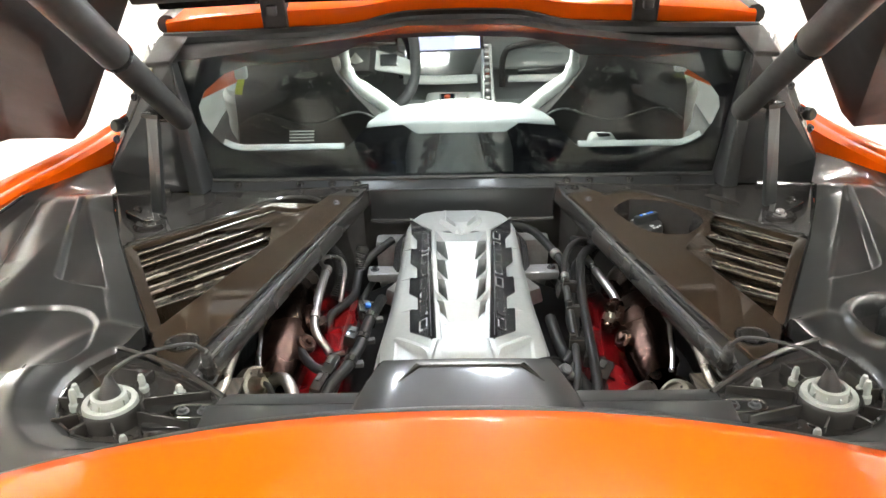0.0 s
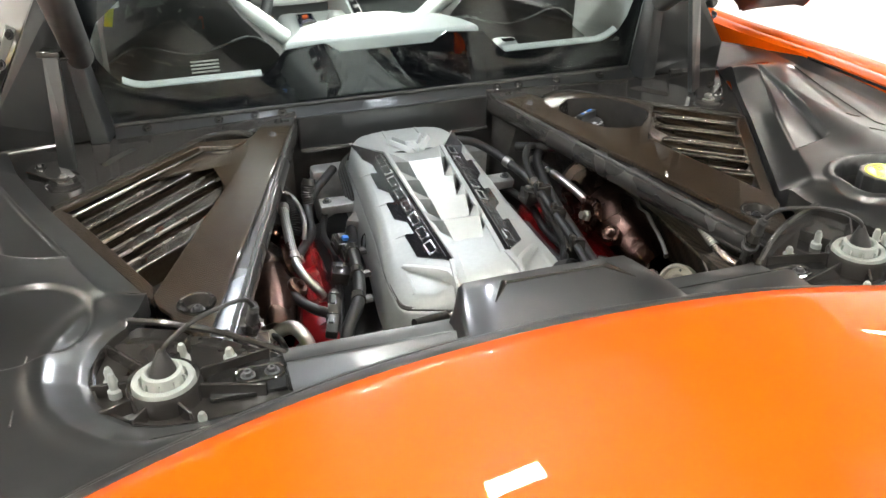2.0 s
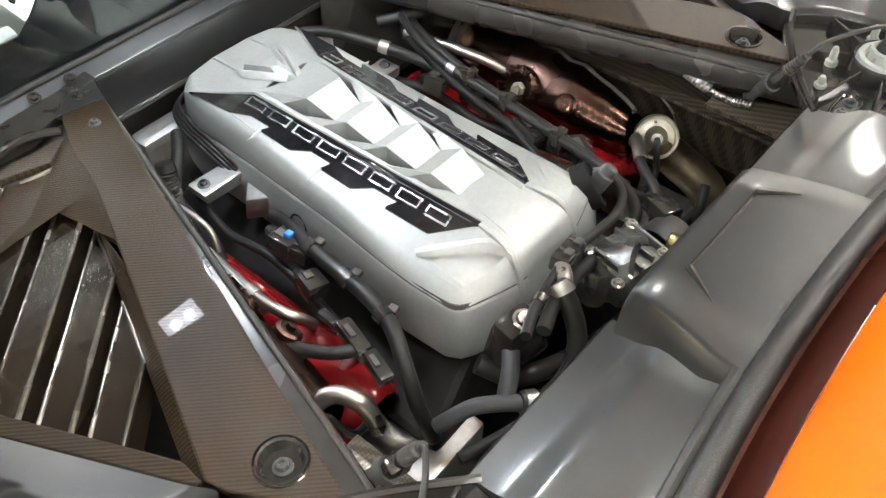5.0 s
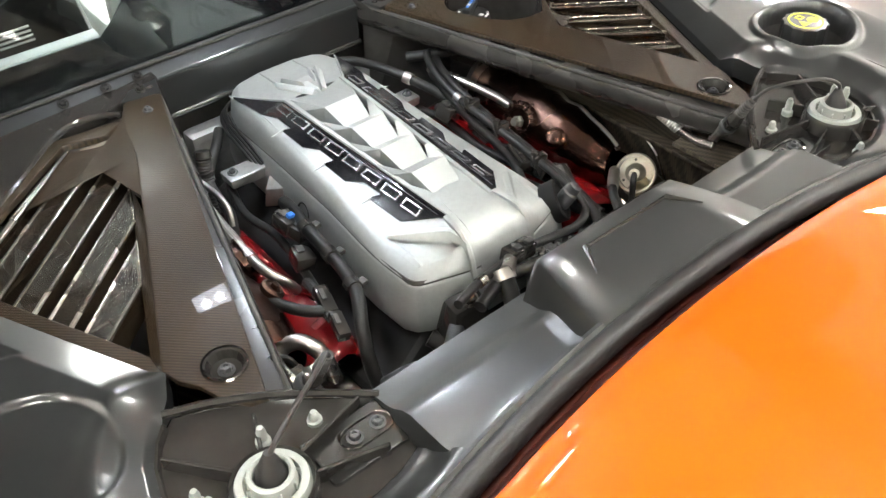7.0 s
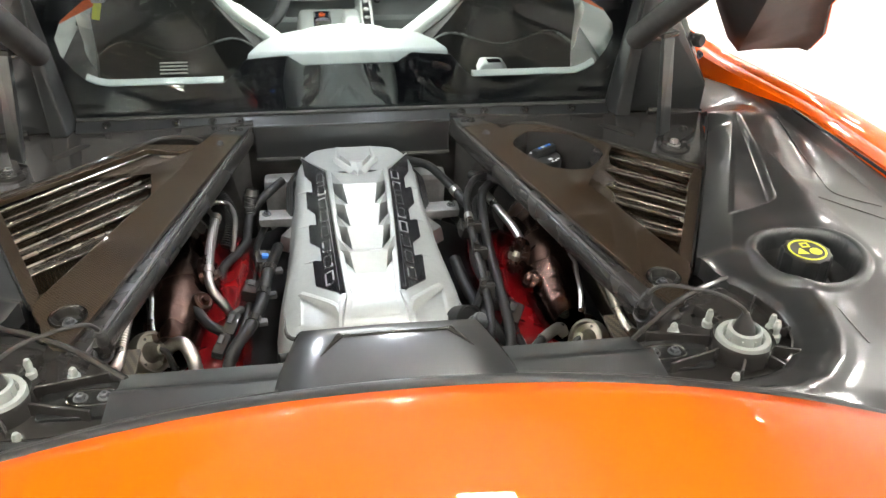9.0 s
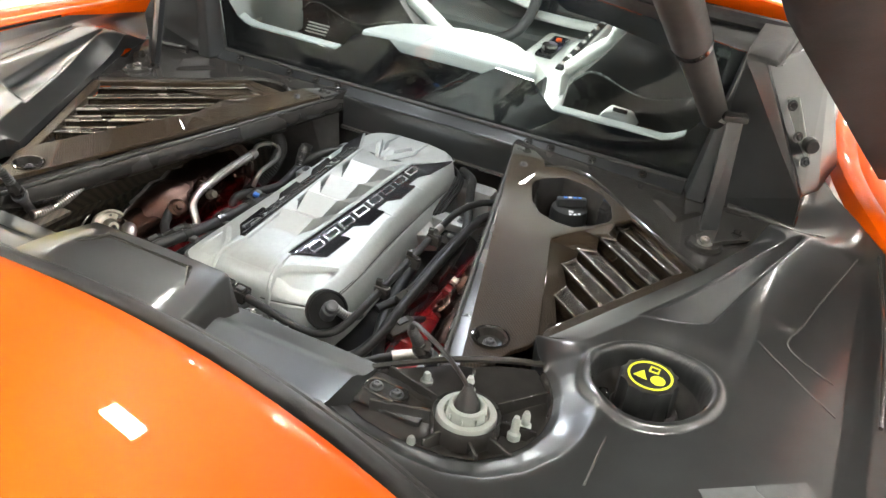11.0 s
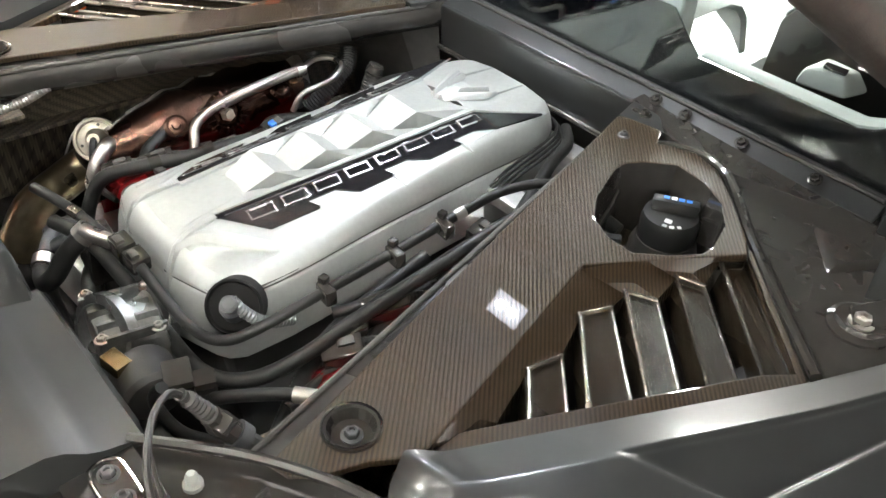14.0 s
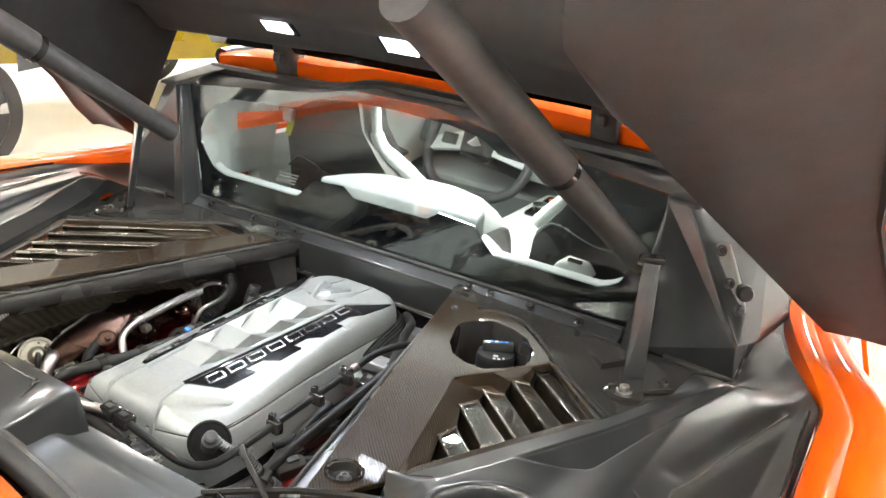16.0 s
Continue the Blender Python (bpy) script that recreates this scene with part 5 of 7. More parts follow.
# ---- lid struts and their posts ----
for s in (-1, 1):
    t = thing("strut_post", (0.58 * s, 0.6, 0.866), "black steel post bolted to the tray, carrying a gas strut", "bracket", "strut posts")
    part("foot", merged(lathe([(0.030, 0.866), (0.030, 0.869), (0.024, 0.872), (0.020, 0.870), (0.012, 0.870), (0, 0.870)], (0.578, 0.590, 0), (0, 0, 1), 28),
                        prism([(0.560, 0.600), (0.575, 0.578), (0.640, 0.640), (0.632, 0.665), (0.590, 0.668)], 0.867, 0.8735, (), 0.002)), BLACK_GLOSS, t, "", s)
    part("arm", hull([(0.562, 0.622, 0.870), (0.590, 0.640, 0.870), (0.560, 0.636, 0.870), (0.586, 0.652, 0.870), (0.553, 0.650, 1.052), (0.577, 0.660, 1.052), (0.551, 0.664, 1.052), (0.574, 0.674, 1.052)], 0.003), BLACK_SATIN, t, "", s)
    part("cap", box(0.562, 0.662, 1.055, 0.038, 0.026, 0.010, 0.003, (0, 0, 22)), BLACK_GLOSS, t, "", s)
    part("ball_pin", lathe([(0.006, 0), (0.006, 0.02), (0.010, 0.024), (0.010, 0.036), (0, 0.04)], (0.556, 0.664, 1.045), (-0.8, 0.5, -0.1), 14), STEEL, t, "", s)
    bolt(t, (0.578 * s, 0.590, 0.870), (0, 0, 1), 0.008, STEEL)
    bolt(t, (0.618 * s, 0.648, 0.8735), (0, 0, 1), 0.006)
    g = thing("gas_strut", (0.527 * s, 0.697, 1.041), "black gas strut holding up the rear lid", "gas strut", "gas struts")
    p0, dv = Vector((0.527, 0.697, 1.041)), Vector((-0.06, -1, 0.62))
    part("sleeve", tube([tuple(p0 - dv * 0.012), tuple(p0 + dv * 0.01), tuple(p0 + dv * 0.30)], [0.017, 0.0215, 0.022], 20, 3), BLACK_MATT, g, "", s)
    part("cylinder", tube([tuple(p0 + dv * 0.30), tuple(p0 + dv * 0.62)], 0.0255, 20), BLACK_MATT, g, "", s)
    part("collar", tube([tuple(p0 + dv * 0.293), tuple(p0 + dv * 0.305)], 0.0262, 20), BLACK_GLOSS, g, "", s)
    part("socket", lathe([(0.012, -0.012), (0.016, -0.006), (0.016, 0.008), (0.012, 0.014)], tuple(p0), (1, 0, 0), 16), BLACK_GLOSS, g, "", s)

# ---- rear window ----
win = thing("window_1", (0, 0.78, 0.88), "low rear window with a broad black painted border", "window", kind="structure")
HOLE = [(-0.516, 1.031), (-0.512, 1.000), (-0.497, 0.975), (-0.478, 0.953), (-0.460, 0.944), (-0.440, 0.940), (-0.236, 0.940), (-0.216, 0.956), (-0.190, 0.984), (-0.115, 0.989), (-0.088, 0.970),
        (0.088, 0.971), (0.115, 0.989), (0.190, 0.983), (0.216, 0.955), (0.236, 0.937), (0.440, 0.937), (0.460, 0.944), (0.478, 0.955), (0.497, 0.985), (0.507, 1.015), (0.503, 1.035), (0.480, 1.064), (0.430, 1.094),
        (0.304, 1.116), (0.230, 1.122), (0.185, 1.146), (0.120, 1.157), (0.0, 1.162), (-0.124, 1.160), (-0.189, 1.151), (-0.240, 1.126), (-0.300, 1.119), (-0.410, 1.112), (-0.456, 1.097), (-0.500, 1.063)]
OUT = [(-0.506, 0.878), (0.506, 0.878), (0.545, 1.122), (0.30, 1.150), (0.2, 1.162), (0.1, 1.182), (-0.1, 1.182), (-0.2, 1.162), (-0.30, 1.150), (-0.545, 1.122)]
part("frit", upright(OUT, 0.7855, 0.7885, [HOLE]), BADGE, win, "gloss black painted border")
pane = part("pane", upright(OUT, 0.7800, 0.7830), GLASS, win, "clear glass pane")
pane.visible_shadow = False
part("edge_seal", tube([(x, 0.778, z) for x, z in [(-0.545, 1.122), (-0.506, 0.880), (0.506, 0.880), (0.545, 1.122)]], 0.004, 8, 1), RUBBER, win)

top_edge = [(0.60, 1.118), *OUT[2:], (-0.60, 1.118)]
part("header", skin([[(x, 0.7895, z - 0.004) for x, z in top_edge], [(x * 1.02, 0.84, z - 0.002) for x, z in top_edge], [(x * 1.04, 0.900, max(z - 0.006, 1.134)) for x, z in top_edge]], 0.003), BLACK_MATT, win, "black header between the glass and the roof")

# ---- engine bay shell ----
bay = thing("engine_bay", (0, 0.4, 0.5), "dark engine bay walls and floor below the engine", "bay", kind="structure")
part("bay_floor", box(0, 0.4, 0.50, 0.95, 0.78, 0.02, 0), BLACK_MATT, bay, smooth=0)
part("front_wall", box(0, 0.80, 0.66, 1.1, 0.02, 0.40, 0), BLACK_MATT, bay, smooth=0)
part("rear_wall", box(0, 0.035, 0.66, 0.72, 0.012, 0.33, 0), BLACK_MATT, bay, smooth=0)
for s in (-1, 1):
    part("side_wall", hull([(0.42, 0.04, 0.50), (0.60, 0.80, 0.50), (0.42, 0.04, 0.835), (0.60, 0.50, 0.835), (0.61, 0.80, 0.85), (0.44, 0.04, 0.50), (0.62, 0.80, 0.50), (0.44, 0.04, 0.835), (0.63, 0.80, 0.85)]), BLACK_MATT, bay, "", s)
    part("heat_shield", skin([[(0.235, 0.66, 0.828), (0.30, 0.42, 0.826), (0.345, 0.25, 0.824), (0.385, 0.09, 0.822)], [(0.30, 0.67, 0.775), (0.365, 0.43, 0.76), (0.39, 0.26, 0.75), (0.405, 0.10, 0.75)],
                              [(0.33, 0.68, 0.68), (0.395, 0.44, 0.66), (0.41, 0.27, 0.65), (0.415, 0.10, 0.65)]], 0.002), SHIELD, bay, "dark woven heat shield", s)
    part("shield_edge", tube([(0.372, 0.292, 0.782), (0.378, 0.235, 0.740), (0.380, 0.2165, 0.713), (0.380, 0.190, 0.668), (0.380, 0.142, 0.654)], 0.0016, 6), STEEL, bay, "bright folded shield edge", s)
    part("corner_fill", hull([(0.20, 0.75, 0.845), (0.60, 0.78, 0.845), (0.60, 0.55, 0.82), (0.24, 0.70, 0.845), (0.20, 0.78, 0.55), (0.60, 0.78, 0.55)]), BLACK_MATT, bay, "", s)

# ---- engine ----
eng = thing("engine", (0, 0.4, 0.5), "vee engine with red painted valve covers below a silver cover", "engine")
# block coloured almost black to stand for the shade beneath the cover
part("block", hull([(-0.16, 0.14, 0.52), (0.16, 0.14, 0.52), (-0.16, 0.70, 0.52), (0.16, 0.70, 0.52), (-0.22, 0.16, 0.66), (0.22, 0.16, 0.66), (-0.22, 0.68, 0.66), (0.22, 0.68, 0.66), (-0.10, 0.19, 0.715), (0.10, 0.19, 0.715), (-0.10, 0.68, 0.715), (0.10, 0.68, 0.715)], 0.01), SHADE_BLACK, eng, "cast block painted near black as shade under the cover")
part("front_plate", hull([(-0.17, 0.70, 0.66), (0.17, 0.70, 0.66), (-0.17, 0.74, 0.66), (0.17, 0.74, 0.66), (-0.175, 0.70, 0.775), (0.175, 0.70, 0.775), (-0.175, 0.74, 0.775), (0.175, 0.74, 0.775)], 0.012), ALU, eng, "cast aluminium front plate")
for s in (-1, 1):
    prof = [(0.190, 0.630), (0.194, 0.702), (0.202, 0.721), (0.217, 0.730), (0.242, 0.726), (0.290, 0.700), (0.312, 0.684), (0.320, 0.668), (0.314, 0.630)]
    rings = []
    for y, k in ((0.222, 0.80), (0.230, 0.93), (0.246, 1.0), (0.30, 1.0), (0.305, 1.03), (0.345, 1.03), (0.35, 1.0), (0.56, 1.0), (0.585, 0.95), (0.595, 0.86)):
        rings.append([(0.24 + (x - 0.24) * k, y, 0.64 + (z - 0.64) * k) for x, z in prof])
    bm = skin(rings)
    bmesh.ops.holes_fill(bm, edges=[e for e in bm.edges if len(e.link_faces) == 1], sides=0)
    vc = part("valve_cover", bm, RED_PAINT, eng, "glossy red valve cover", s, 40)
    for y in (0.255, 0.32, 0.38, 0.47, 0.54):
        bolt(vc, (0.294 * s, y, 0.6975), (0.4 * s, 0, 0.9), 0.006, STEEL)
    for y in (0.26, 0.42):
        part("raised_rib", hull([(0.21, y, 0.726), (0.285, y, 0.698), (0.21, y + 0.03, 0.726), (0.285, y + 0.03, 0.698), (0.215, y + 0.008, 0.735), (0.275, y + 0.008, 0.712), (0.215, y + 0.022, 0.735), (0.275, y + 0.022, 0.712)], 0.003), RED_PAINT, vc, "", s)
    part("filler_neck", lathe([(0.016, 0), (0.016, 0.018), (0.019, 0.02), (0.019, 0.026), (0.014, 0.034), (0.014, 0.045), (0, 0.047)], (0.277, 0.343, 0.716), (0.10, 0, 1), 22), RUBBER, eng, "black breather stub", s)
    part("cylinder_head", hull([(0.16, 0.14, 0.56), (0.36, 0.14, 0.52), (0.16, 0.60, 0.56), (0.36, 0.60, 0.52), (0.15, 0.14, 0.655), (0.335, 0.14, 0.64), (0.15, 0.60, 0.655), (0.335, 0.60, 0.64)], 0.006), ALU, eng, "", s)

for s in (-1, 1):
    t = thing("exhaust_manifold", (0.33 * s, 0.4, 0.65), "dented heat-tinted steel exhaust manifold with a round sensor cap", "exhaust", "exhaust manifolds")
    rows = []
    for y, xc, zc, a, b in ((0.575, 0.312, 0.750, 0.018, 0.016), (0.562, 0.311, 0.752, 0.036, 0.032), (0.540, 0.309, 0.753, 0.047, 0.042), (0.515, 0.307, 0.754, 0.046, 0.041), (0.490, 0.304, 0.757, 0.052, 0.045), (0.465, 0.301, 0.756, 0.048, 0.040), (0.440, 0.299, 0.758, 0.053, 0.046), (0.415, 0.297, 0.757, 0.048, 0.041), (0.390, 0.295, 0.758, 0.052, 0.046), (0.365, 0.294, 0.756, 0.047, 0.040),
                             (0.340, 0.293, 0.756, 0.050, 0.043), (0.315, 0.293, 0.753, 0.045, 0.038), (0.290, 0.293, 0.750, 0.042, 0.036), (0.265, 0.293, 0.748, 0.036, 0.032), (0.245, 0.293, 0.748, 0.028, 0.026)):
        rows.append([(xc + 0.004 + 0.70 * a * math.cos(q) - 0.71 * b * math.sin(q), y + 0.010 * math.cos(q), zc - 0.010 + 0.71 * a * math.cos(q) + 0.70 * b * math.sin(q)) for q in [2 * math.pi * k / 28 for k in range(28)]])
    part("shroud", skin(rows, 0, True), HOT_STEEL, t, "dented brown heat-tinted shroud", s, 60)
    for bx, by, bz in ((0.259, 0.500, 0.772), (0.254, 0.330, 0.770)):
        part("shield_boss", lathe([(0.017, -0.012), (0.0165, 0.0), (0.0125, 0.003), (0.010, 0.0015), (0.006, 0.002), (0.0055, 0.008), (0, 0.009)], (bx, by, bz), (-0.62, -0.2, 0.75), 22), HOT_STEEL, t, "", s)
    part("flange_ring", tube([(0.311, 0.548, 0.752), (0.310, 0.537, 0.753)], 0.049, 24), STEEL, t, "", s)
    part("seam_bead", tube([tuple(r[0]) for r in rows[1:]], 0.0042, 8, 2), STEEL, t, "bright folded seam", s)
    dimple = part("port_dimple", lathe([(0.030, -0.008), (0.0285, 0.0), (0.022, 0.003), (0.017, -0.004), (0.010, -0.006), (0, -0.006)], (0.249, 0.405, 0.768), (-0.93, -0.1, 0.36), 28), HOT_STEEL, t, "", s)
    face = Matrix.Translation((0.249, 0.405, 0.768)) @ Vector((0, 0, 1)).rotation_difference(Vector((-0.93, -0.1, 0.36))).to_matrix().to_4x4()
    for a in range(0, 360, 20):
        part("crimp", turned(box(0.0255, 0, 0.001, 0.013, 0.003, 0.005, 0.001), face @ Matrix.Rotation(radians(a), 4, "Z")), HOT_STEEL, dimple, "", s)
    part("port_bolt", lathe([(0.010, 0), (0.010, 0.006), (0.007, 0.008), (0.007, 0.015), (0, 0.016)], (0.250, 0.405, 0.765), (-0.93, -0.1, 0.36), 6), CAP_STEEL, dimple, "", s)
    cx, cy, cz = (0.318, 0.217, 0.731) if s > 0 else (0.322, 0.242, 0.747)
    sc = part("sensor_cap", lathe([(0.011, -0.02), (0.029, -0.018), (0.031, -0.012), (0.031, 0.004), (0.0298, 0.006), (0.0265, 0.0055), (0.0255, -0.002), (0.016, -0.001), (0.0105, 0.007), (0.008, 0.022), (0, 0.022)], (cx, cy, cz), (-0.74, -0.42, 0.53), 32), CAP_STEEL, t, "bright steel sensor cap", s)
    for a in (40, 160, 280):
        part("cap_hole", lathe([(0.0022, 0), (0.0022, 0.0006), (0, 0.0006)], tuple(Vector((cx, cy, cz)) + Vector((0, 0, 1)).rotation_difference(Vector((-0.74, -0.42, 0.53))) @ Vector((0.021 * math.cos(radians(a)), 0.021 * math.sin(radians(a)), -0.0012))), (-0.74, -0.42, 0.53), 10), BLACK_MATT, sc, "", s)
    part("sensor_lead", tube([(cx - 0.014, cy - 0.008, cz + 0.010), (cx - 0.023, cy - 0.014, cz + 0.008), (cx - 0.030, cy - 0.020, cz - 0.008), (cx - 0.038, cy - 0.026, cz - 0.028), (cx - 0.055, cy - 0.026, cz - 0.042), (cx - 0.085, cy - 0.018, cz - 0.046)], 0.0048, 8), RUBBER_HOSE, sc, "", s)
    part("down_pipe", tube([(0.330, 0.225, 0.712), (0.340, 0.19, 0.69), (0.345, 0.14, 0.66), (0.34, 0.10, 0.60)], 0.027, 16), STRAW, t, "straw-tinted steel down pipe", s)
    for y, z in ((0.50, 0.70), (0.42, 0.695), (0.34, 0.69), (0.27, 0.69)):
        part("runner", tube([(0.300, y, 0.665), (0.325, y, 0.69), (0.332, y - 0.01, 0.73)], 0.018, 12), HOT_STEEL, t, "", s)
        bolt(t, (0.303 * s, y + 0.03, 0.722), (0.3 * s, -0.3, 0.9), 0.008, STEEL)
    part("low_bracket", tube([(0.335, 0.205, 0.838), (0.337, 0.180, 0.828), (0.338, 0.155, 0.822), (0.338, 0.130, 0.822), (0.339, 0.108, 0.826)], 0.0075, 10, 6, 0.0012), STEEL, t, "", s)

# ---- hoses, pipes and looms ----


def hose(points, r, label, material=None, ribs=0.0, name="hose", cat="hose", clamps=(), side=1, parent=None):
    t = thing(name, (points[0][0] * side, points[0][1], points[0][2]), label, cat)
    part("line", tube(points, r, 12, 6, ribs), material or RUBBER_HOSE, t, "", side, 40 if not ribs else 60)
    sp = spline(points, 6)
    for k in clamps:
        i = min(int(k * (len(sp) - 1)), len(sp) - 2)
        a, b = sp[i], sp[i] + (sp[i + 1] - sp[i]).normalized() * 0.014
        part("clamp", tube([tuple(a), tuple(b)], r * 1.22, 14), STEEL, t, "steel crimp sleeve", side)
    return t


hose([(-0.135, 0.106, 0.828), (-0.095, 0.124, 0.818), (-0.04, 0.140, 0.806), (0.012, 0.150, 0.798), (0.075, 0.152, 0.785), (0.120, 0.158, 0.772), (0.152, 0.172, 0.772), (0.166, 0.205, 0.778), (0.172, 0.30, 0.792), (0.174, 0.40, 0.803), (0.176, 0.47, 0.812), (0.184, 0.53, 0.822), (0.21, 0.585, 0.822), (0.25, 0.63, 0.80)],
     0.0060, "black fuel line running round the back and side of the cover", clamps=(0.10, 0.76))
hose([(-0.10, 0.108, 0.80), (-0.047, 0.126, 0.797), (0.02, 0.135, 0.778), (0.09, 0.140, 0.757), (0.15, 0.148, 0.742), (0.185, 0.175, 0.740), (0.200, 0.225, 0.747), (0.202, 0.32, 0.765), (0.204, 0.45, 0.785), (0.215, 0.55, 0.805), (0.245, 0.61, 0.80)],
     0.0082, "thick black rubber hose along the side of the cover")
hose([(0.16, 0.30, 0.742), (0.185, 0.36, 0.752), (0.19, 0.46, 0.772), (0.205, 0.55, 0.79), (0.23, 0.60, 0.78)], 0.0072, "black rubber hose under the fuel line")
for x, y, z in ((0.170, 0.285, 0.792), (0.175, 0.372, 0.802), (0.177, 0.440, 0.810)):
    c = thing("hose_clip", (x, y, z), "black plastic clip holding two lines", "clip", "hose clips")
    part("block", box(x + 0.004, y, z - 0.003, 0.024, 0.013, 0.019, 0.003, (0, 0, -4)), BLACK_GLOSS, c)
    part("tab", box(x - 0.003, y + 0.002, z + 0.010, 0.009, 0.010, 0.009, 0.002, (0, 0, 12)), BLACK_GLOSS, c)
for x, y, z, a in ((-0.01, 0.148, 0.803, 5), (0.015, 0.152, 0.797, 5), (0.20, 0.30, 0.75, -5)):
    c = thing("line_connector", (x, y, z), "black plastic quick connector on a fuel line", "connector", "line connectors")
    part("shell", box(x, y, z, 0.024, 0.022, 0.020, 0.003, (0, 10, a)), BLACK_GLOSS, c)
    part("lock", box(x + 0.004, y - 0.004, z + 0.012, 0.012, 0.010, 0.006, 0.002, (0, 10, a)), BLACK_MATT, c)
for k in range(4):
    o = 0.0034 * k
    nose = [(x, y) for x, y in cover_plan(-0.005 - o) if y > 0.60]
    nose = [p for p in nose if p[0] < CX] + [p for p in nose if p[0] > CX]
    hose([(nose[0][0], 0.575, 0.770 - o)] + [(x, y, 0.796 - 1.2 * o - 0.012 * smoothstep(0.65, 0.60, y)) for x, y in nose] + [(nose[-1][0], 0.575, 0.770 - o)],
         0.0022, "thin black wire wrapped round the front of the cover", name="wire", cat="wire")
for s in (-1, 1):
    hose([(0.138, 0.672, 0.790), (0.158, 0.645, 0.786), (0.180, 0.625, 0.774), (0.1975, 0.608, 0.756), (0.201, 0.575, 0.742), (0.203, 0.545, 0.737), (0.220, 0.500, 0.740), (0.237, 0.468, 0.738), (0.240, 0.455, 0.722)] if s < 0 else
         [(0.10, 0.725, 0.795), (0.135, 0.690, 0.800), (0.155, 0.640, 0.800), (0.180, 0.580, 0.790), (0.200, 0.52, 0.775), (0.205, 0.45, 0.755)], 0.0082, "black rubber breather hose curving down beside the cover", side=s, clamps=(0.55,) if s > 0 else ())
    hose([(0.255, 0.62, 0.80), (0.235, 0.60, 0.785), (0.225, 0.56, 0.765), (0.235, 0.53, 0.74)], 0.013, "ribbed black coolant hose at the front of the bay", side=s, ribs=0.002)
hose([(-0.247, 0.535, 0.798), (-0.249, 0.500, 0.796), (-0.251, 0.440, 0.789), (-0.2507, 0.387, 0.780)], 0.0078, "braided steel hose over the red valve cover", BRAID, clamps=(0.02, 0.92))
hose([(-0.2507, 0.390, 0.781), (-0.248, 0.368, 0.776), (-0.240, 0.350, 0.768), (-0.226, 0.340, 0.752), (-0.218, 0.336, 0.738)], 0.0070, "bent steel pipe end over the valve cover", STEEL)
hose([(-0.247, 0.530, 0.798), (-0.262, 0.562, 0.799), (-0.254, 0.588, 0.797), (-0.232, 0.590, 0.792), (-0.219, 0.562, 0.783), (-0.217, 0.512, 0.778), (-0.222, 0.496, 0.752)], 0.0042, "thin hooked steel pipe above the red valve cover", STEEL)
hose([(0.225, 0.60, 0.79), (0.245, 0.52, 0.785), (0.262, 0.46, 0.775), (0.268, 0.40, 0.76)], 0.0075, "steel pipe above the red valve cover", STEEL)
hose([(-0.145, 0.480, 0.765), (-0.150, 0.440, 0.772), (-0.160, 0.383, 0.774), (-0.167, 0.309, 0.775), (-0.181, 0.250, 0.775), (-0.206, 0.205, 0.762), (-0.215, 0.180, 0.72), (-0.21, 0.165, 0.67)], 0.0095, "fat black wiring loom beside the cover", RUBBER_HOSE, 0.0006, name="wiring_loom", cat="loom")
hose([(0.150, 0.440, 0.745), (0.160, 0.36, 0.735), (0.18, 0.28, 0.73), (0.21, 0.22, 0.715), (0.24, 0.17, 0.69)], 0.010, "black wiring loom under the fuel line", RUBBER_HOSE, 0.0006, name="wiring_loom", cat="loom")
hose([(-0.277, 0.342, 0.772), (-0.271, 0.332, 0.766), (-0.258, 0.306, 0.760), (-0.240, 0.279, 0.758), (-0.215, 0.262, 0.755)], 0.0078, "short black breather hose on the valve cover", RUBBER_HOSE)
for s in (-1, 1):
    t = hose([(0.312, 0.250, 0.715), (0.306, 0.252, 0.735), (0.293, 0.250, 0.752), (0.276, 0.239, 0.760), (0.264, 0.221, 0.753), (0.259, 0.210, 0.738), (0.256, 0.200, 0.710)] if s < 0 else [(0.285, 0.232, 0.735), (0.277, 0.226, 0.750), (0.262, 0.215, 0.753), (0.242, 0.199, 0.752)],
             0.0105 if s < 0 else 0.0085, "silver corrugated elbow pipe beside the valve cover", STEEL, 0.001 if s < 0 else 0.0, side=s)
hose([(0.242, 0.199, 0.752), (0.229, 0.185, 0.751), (0.208, 0.156, 0.750), (0.190, 0.140, 0.742), (0.165, 0.130, 0.725)], 0.0068, "black hose pushed onto a steel elbow")
hose([(-0.045, 0.130, 0.812), (-0.052, 0.105, 0.790), (-0.062, 0.088, 0.76), (-0.085, 0.080, 0.735), (-0.12, 0.085, 0.722), (-0.145, 0.10, 0.728)], 0.0115, "braided black hose bending down behind the cover", RUBBER_HOSE, 0.0008, clamps=(0.02, 0.88))
hose([(-0.005, 0.155, 0.798), (-0.035, 0.128, 0.812), (-0.045, 0.122, 0.815)], 0.0085, "steel line end behind the cover", STEEL)
hose([(-0.145, 0.10, 0.728), (-0.165, 0.115, 0.735), (-0.185, 0.135, 0.73), (-0.21, 0.16, 0.70)], 0.009, "bent dark pipe behind the cover", DARK_GREY)
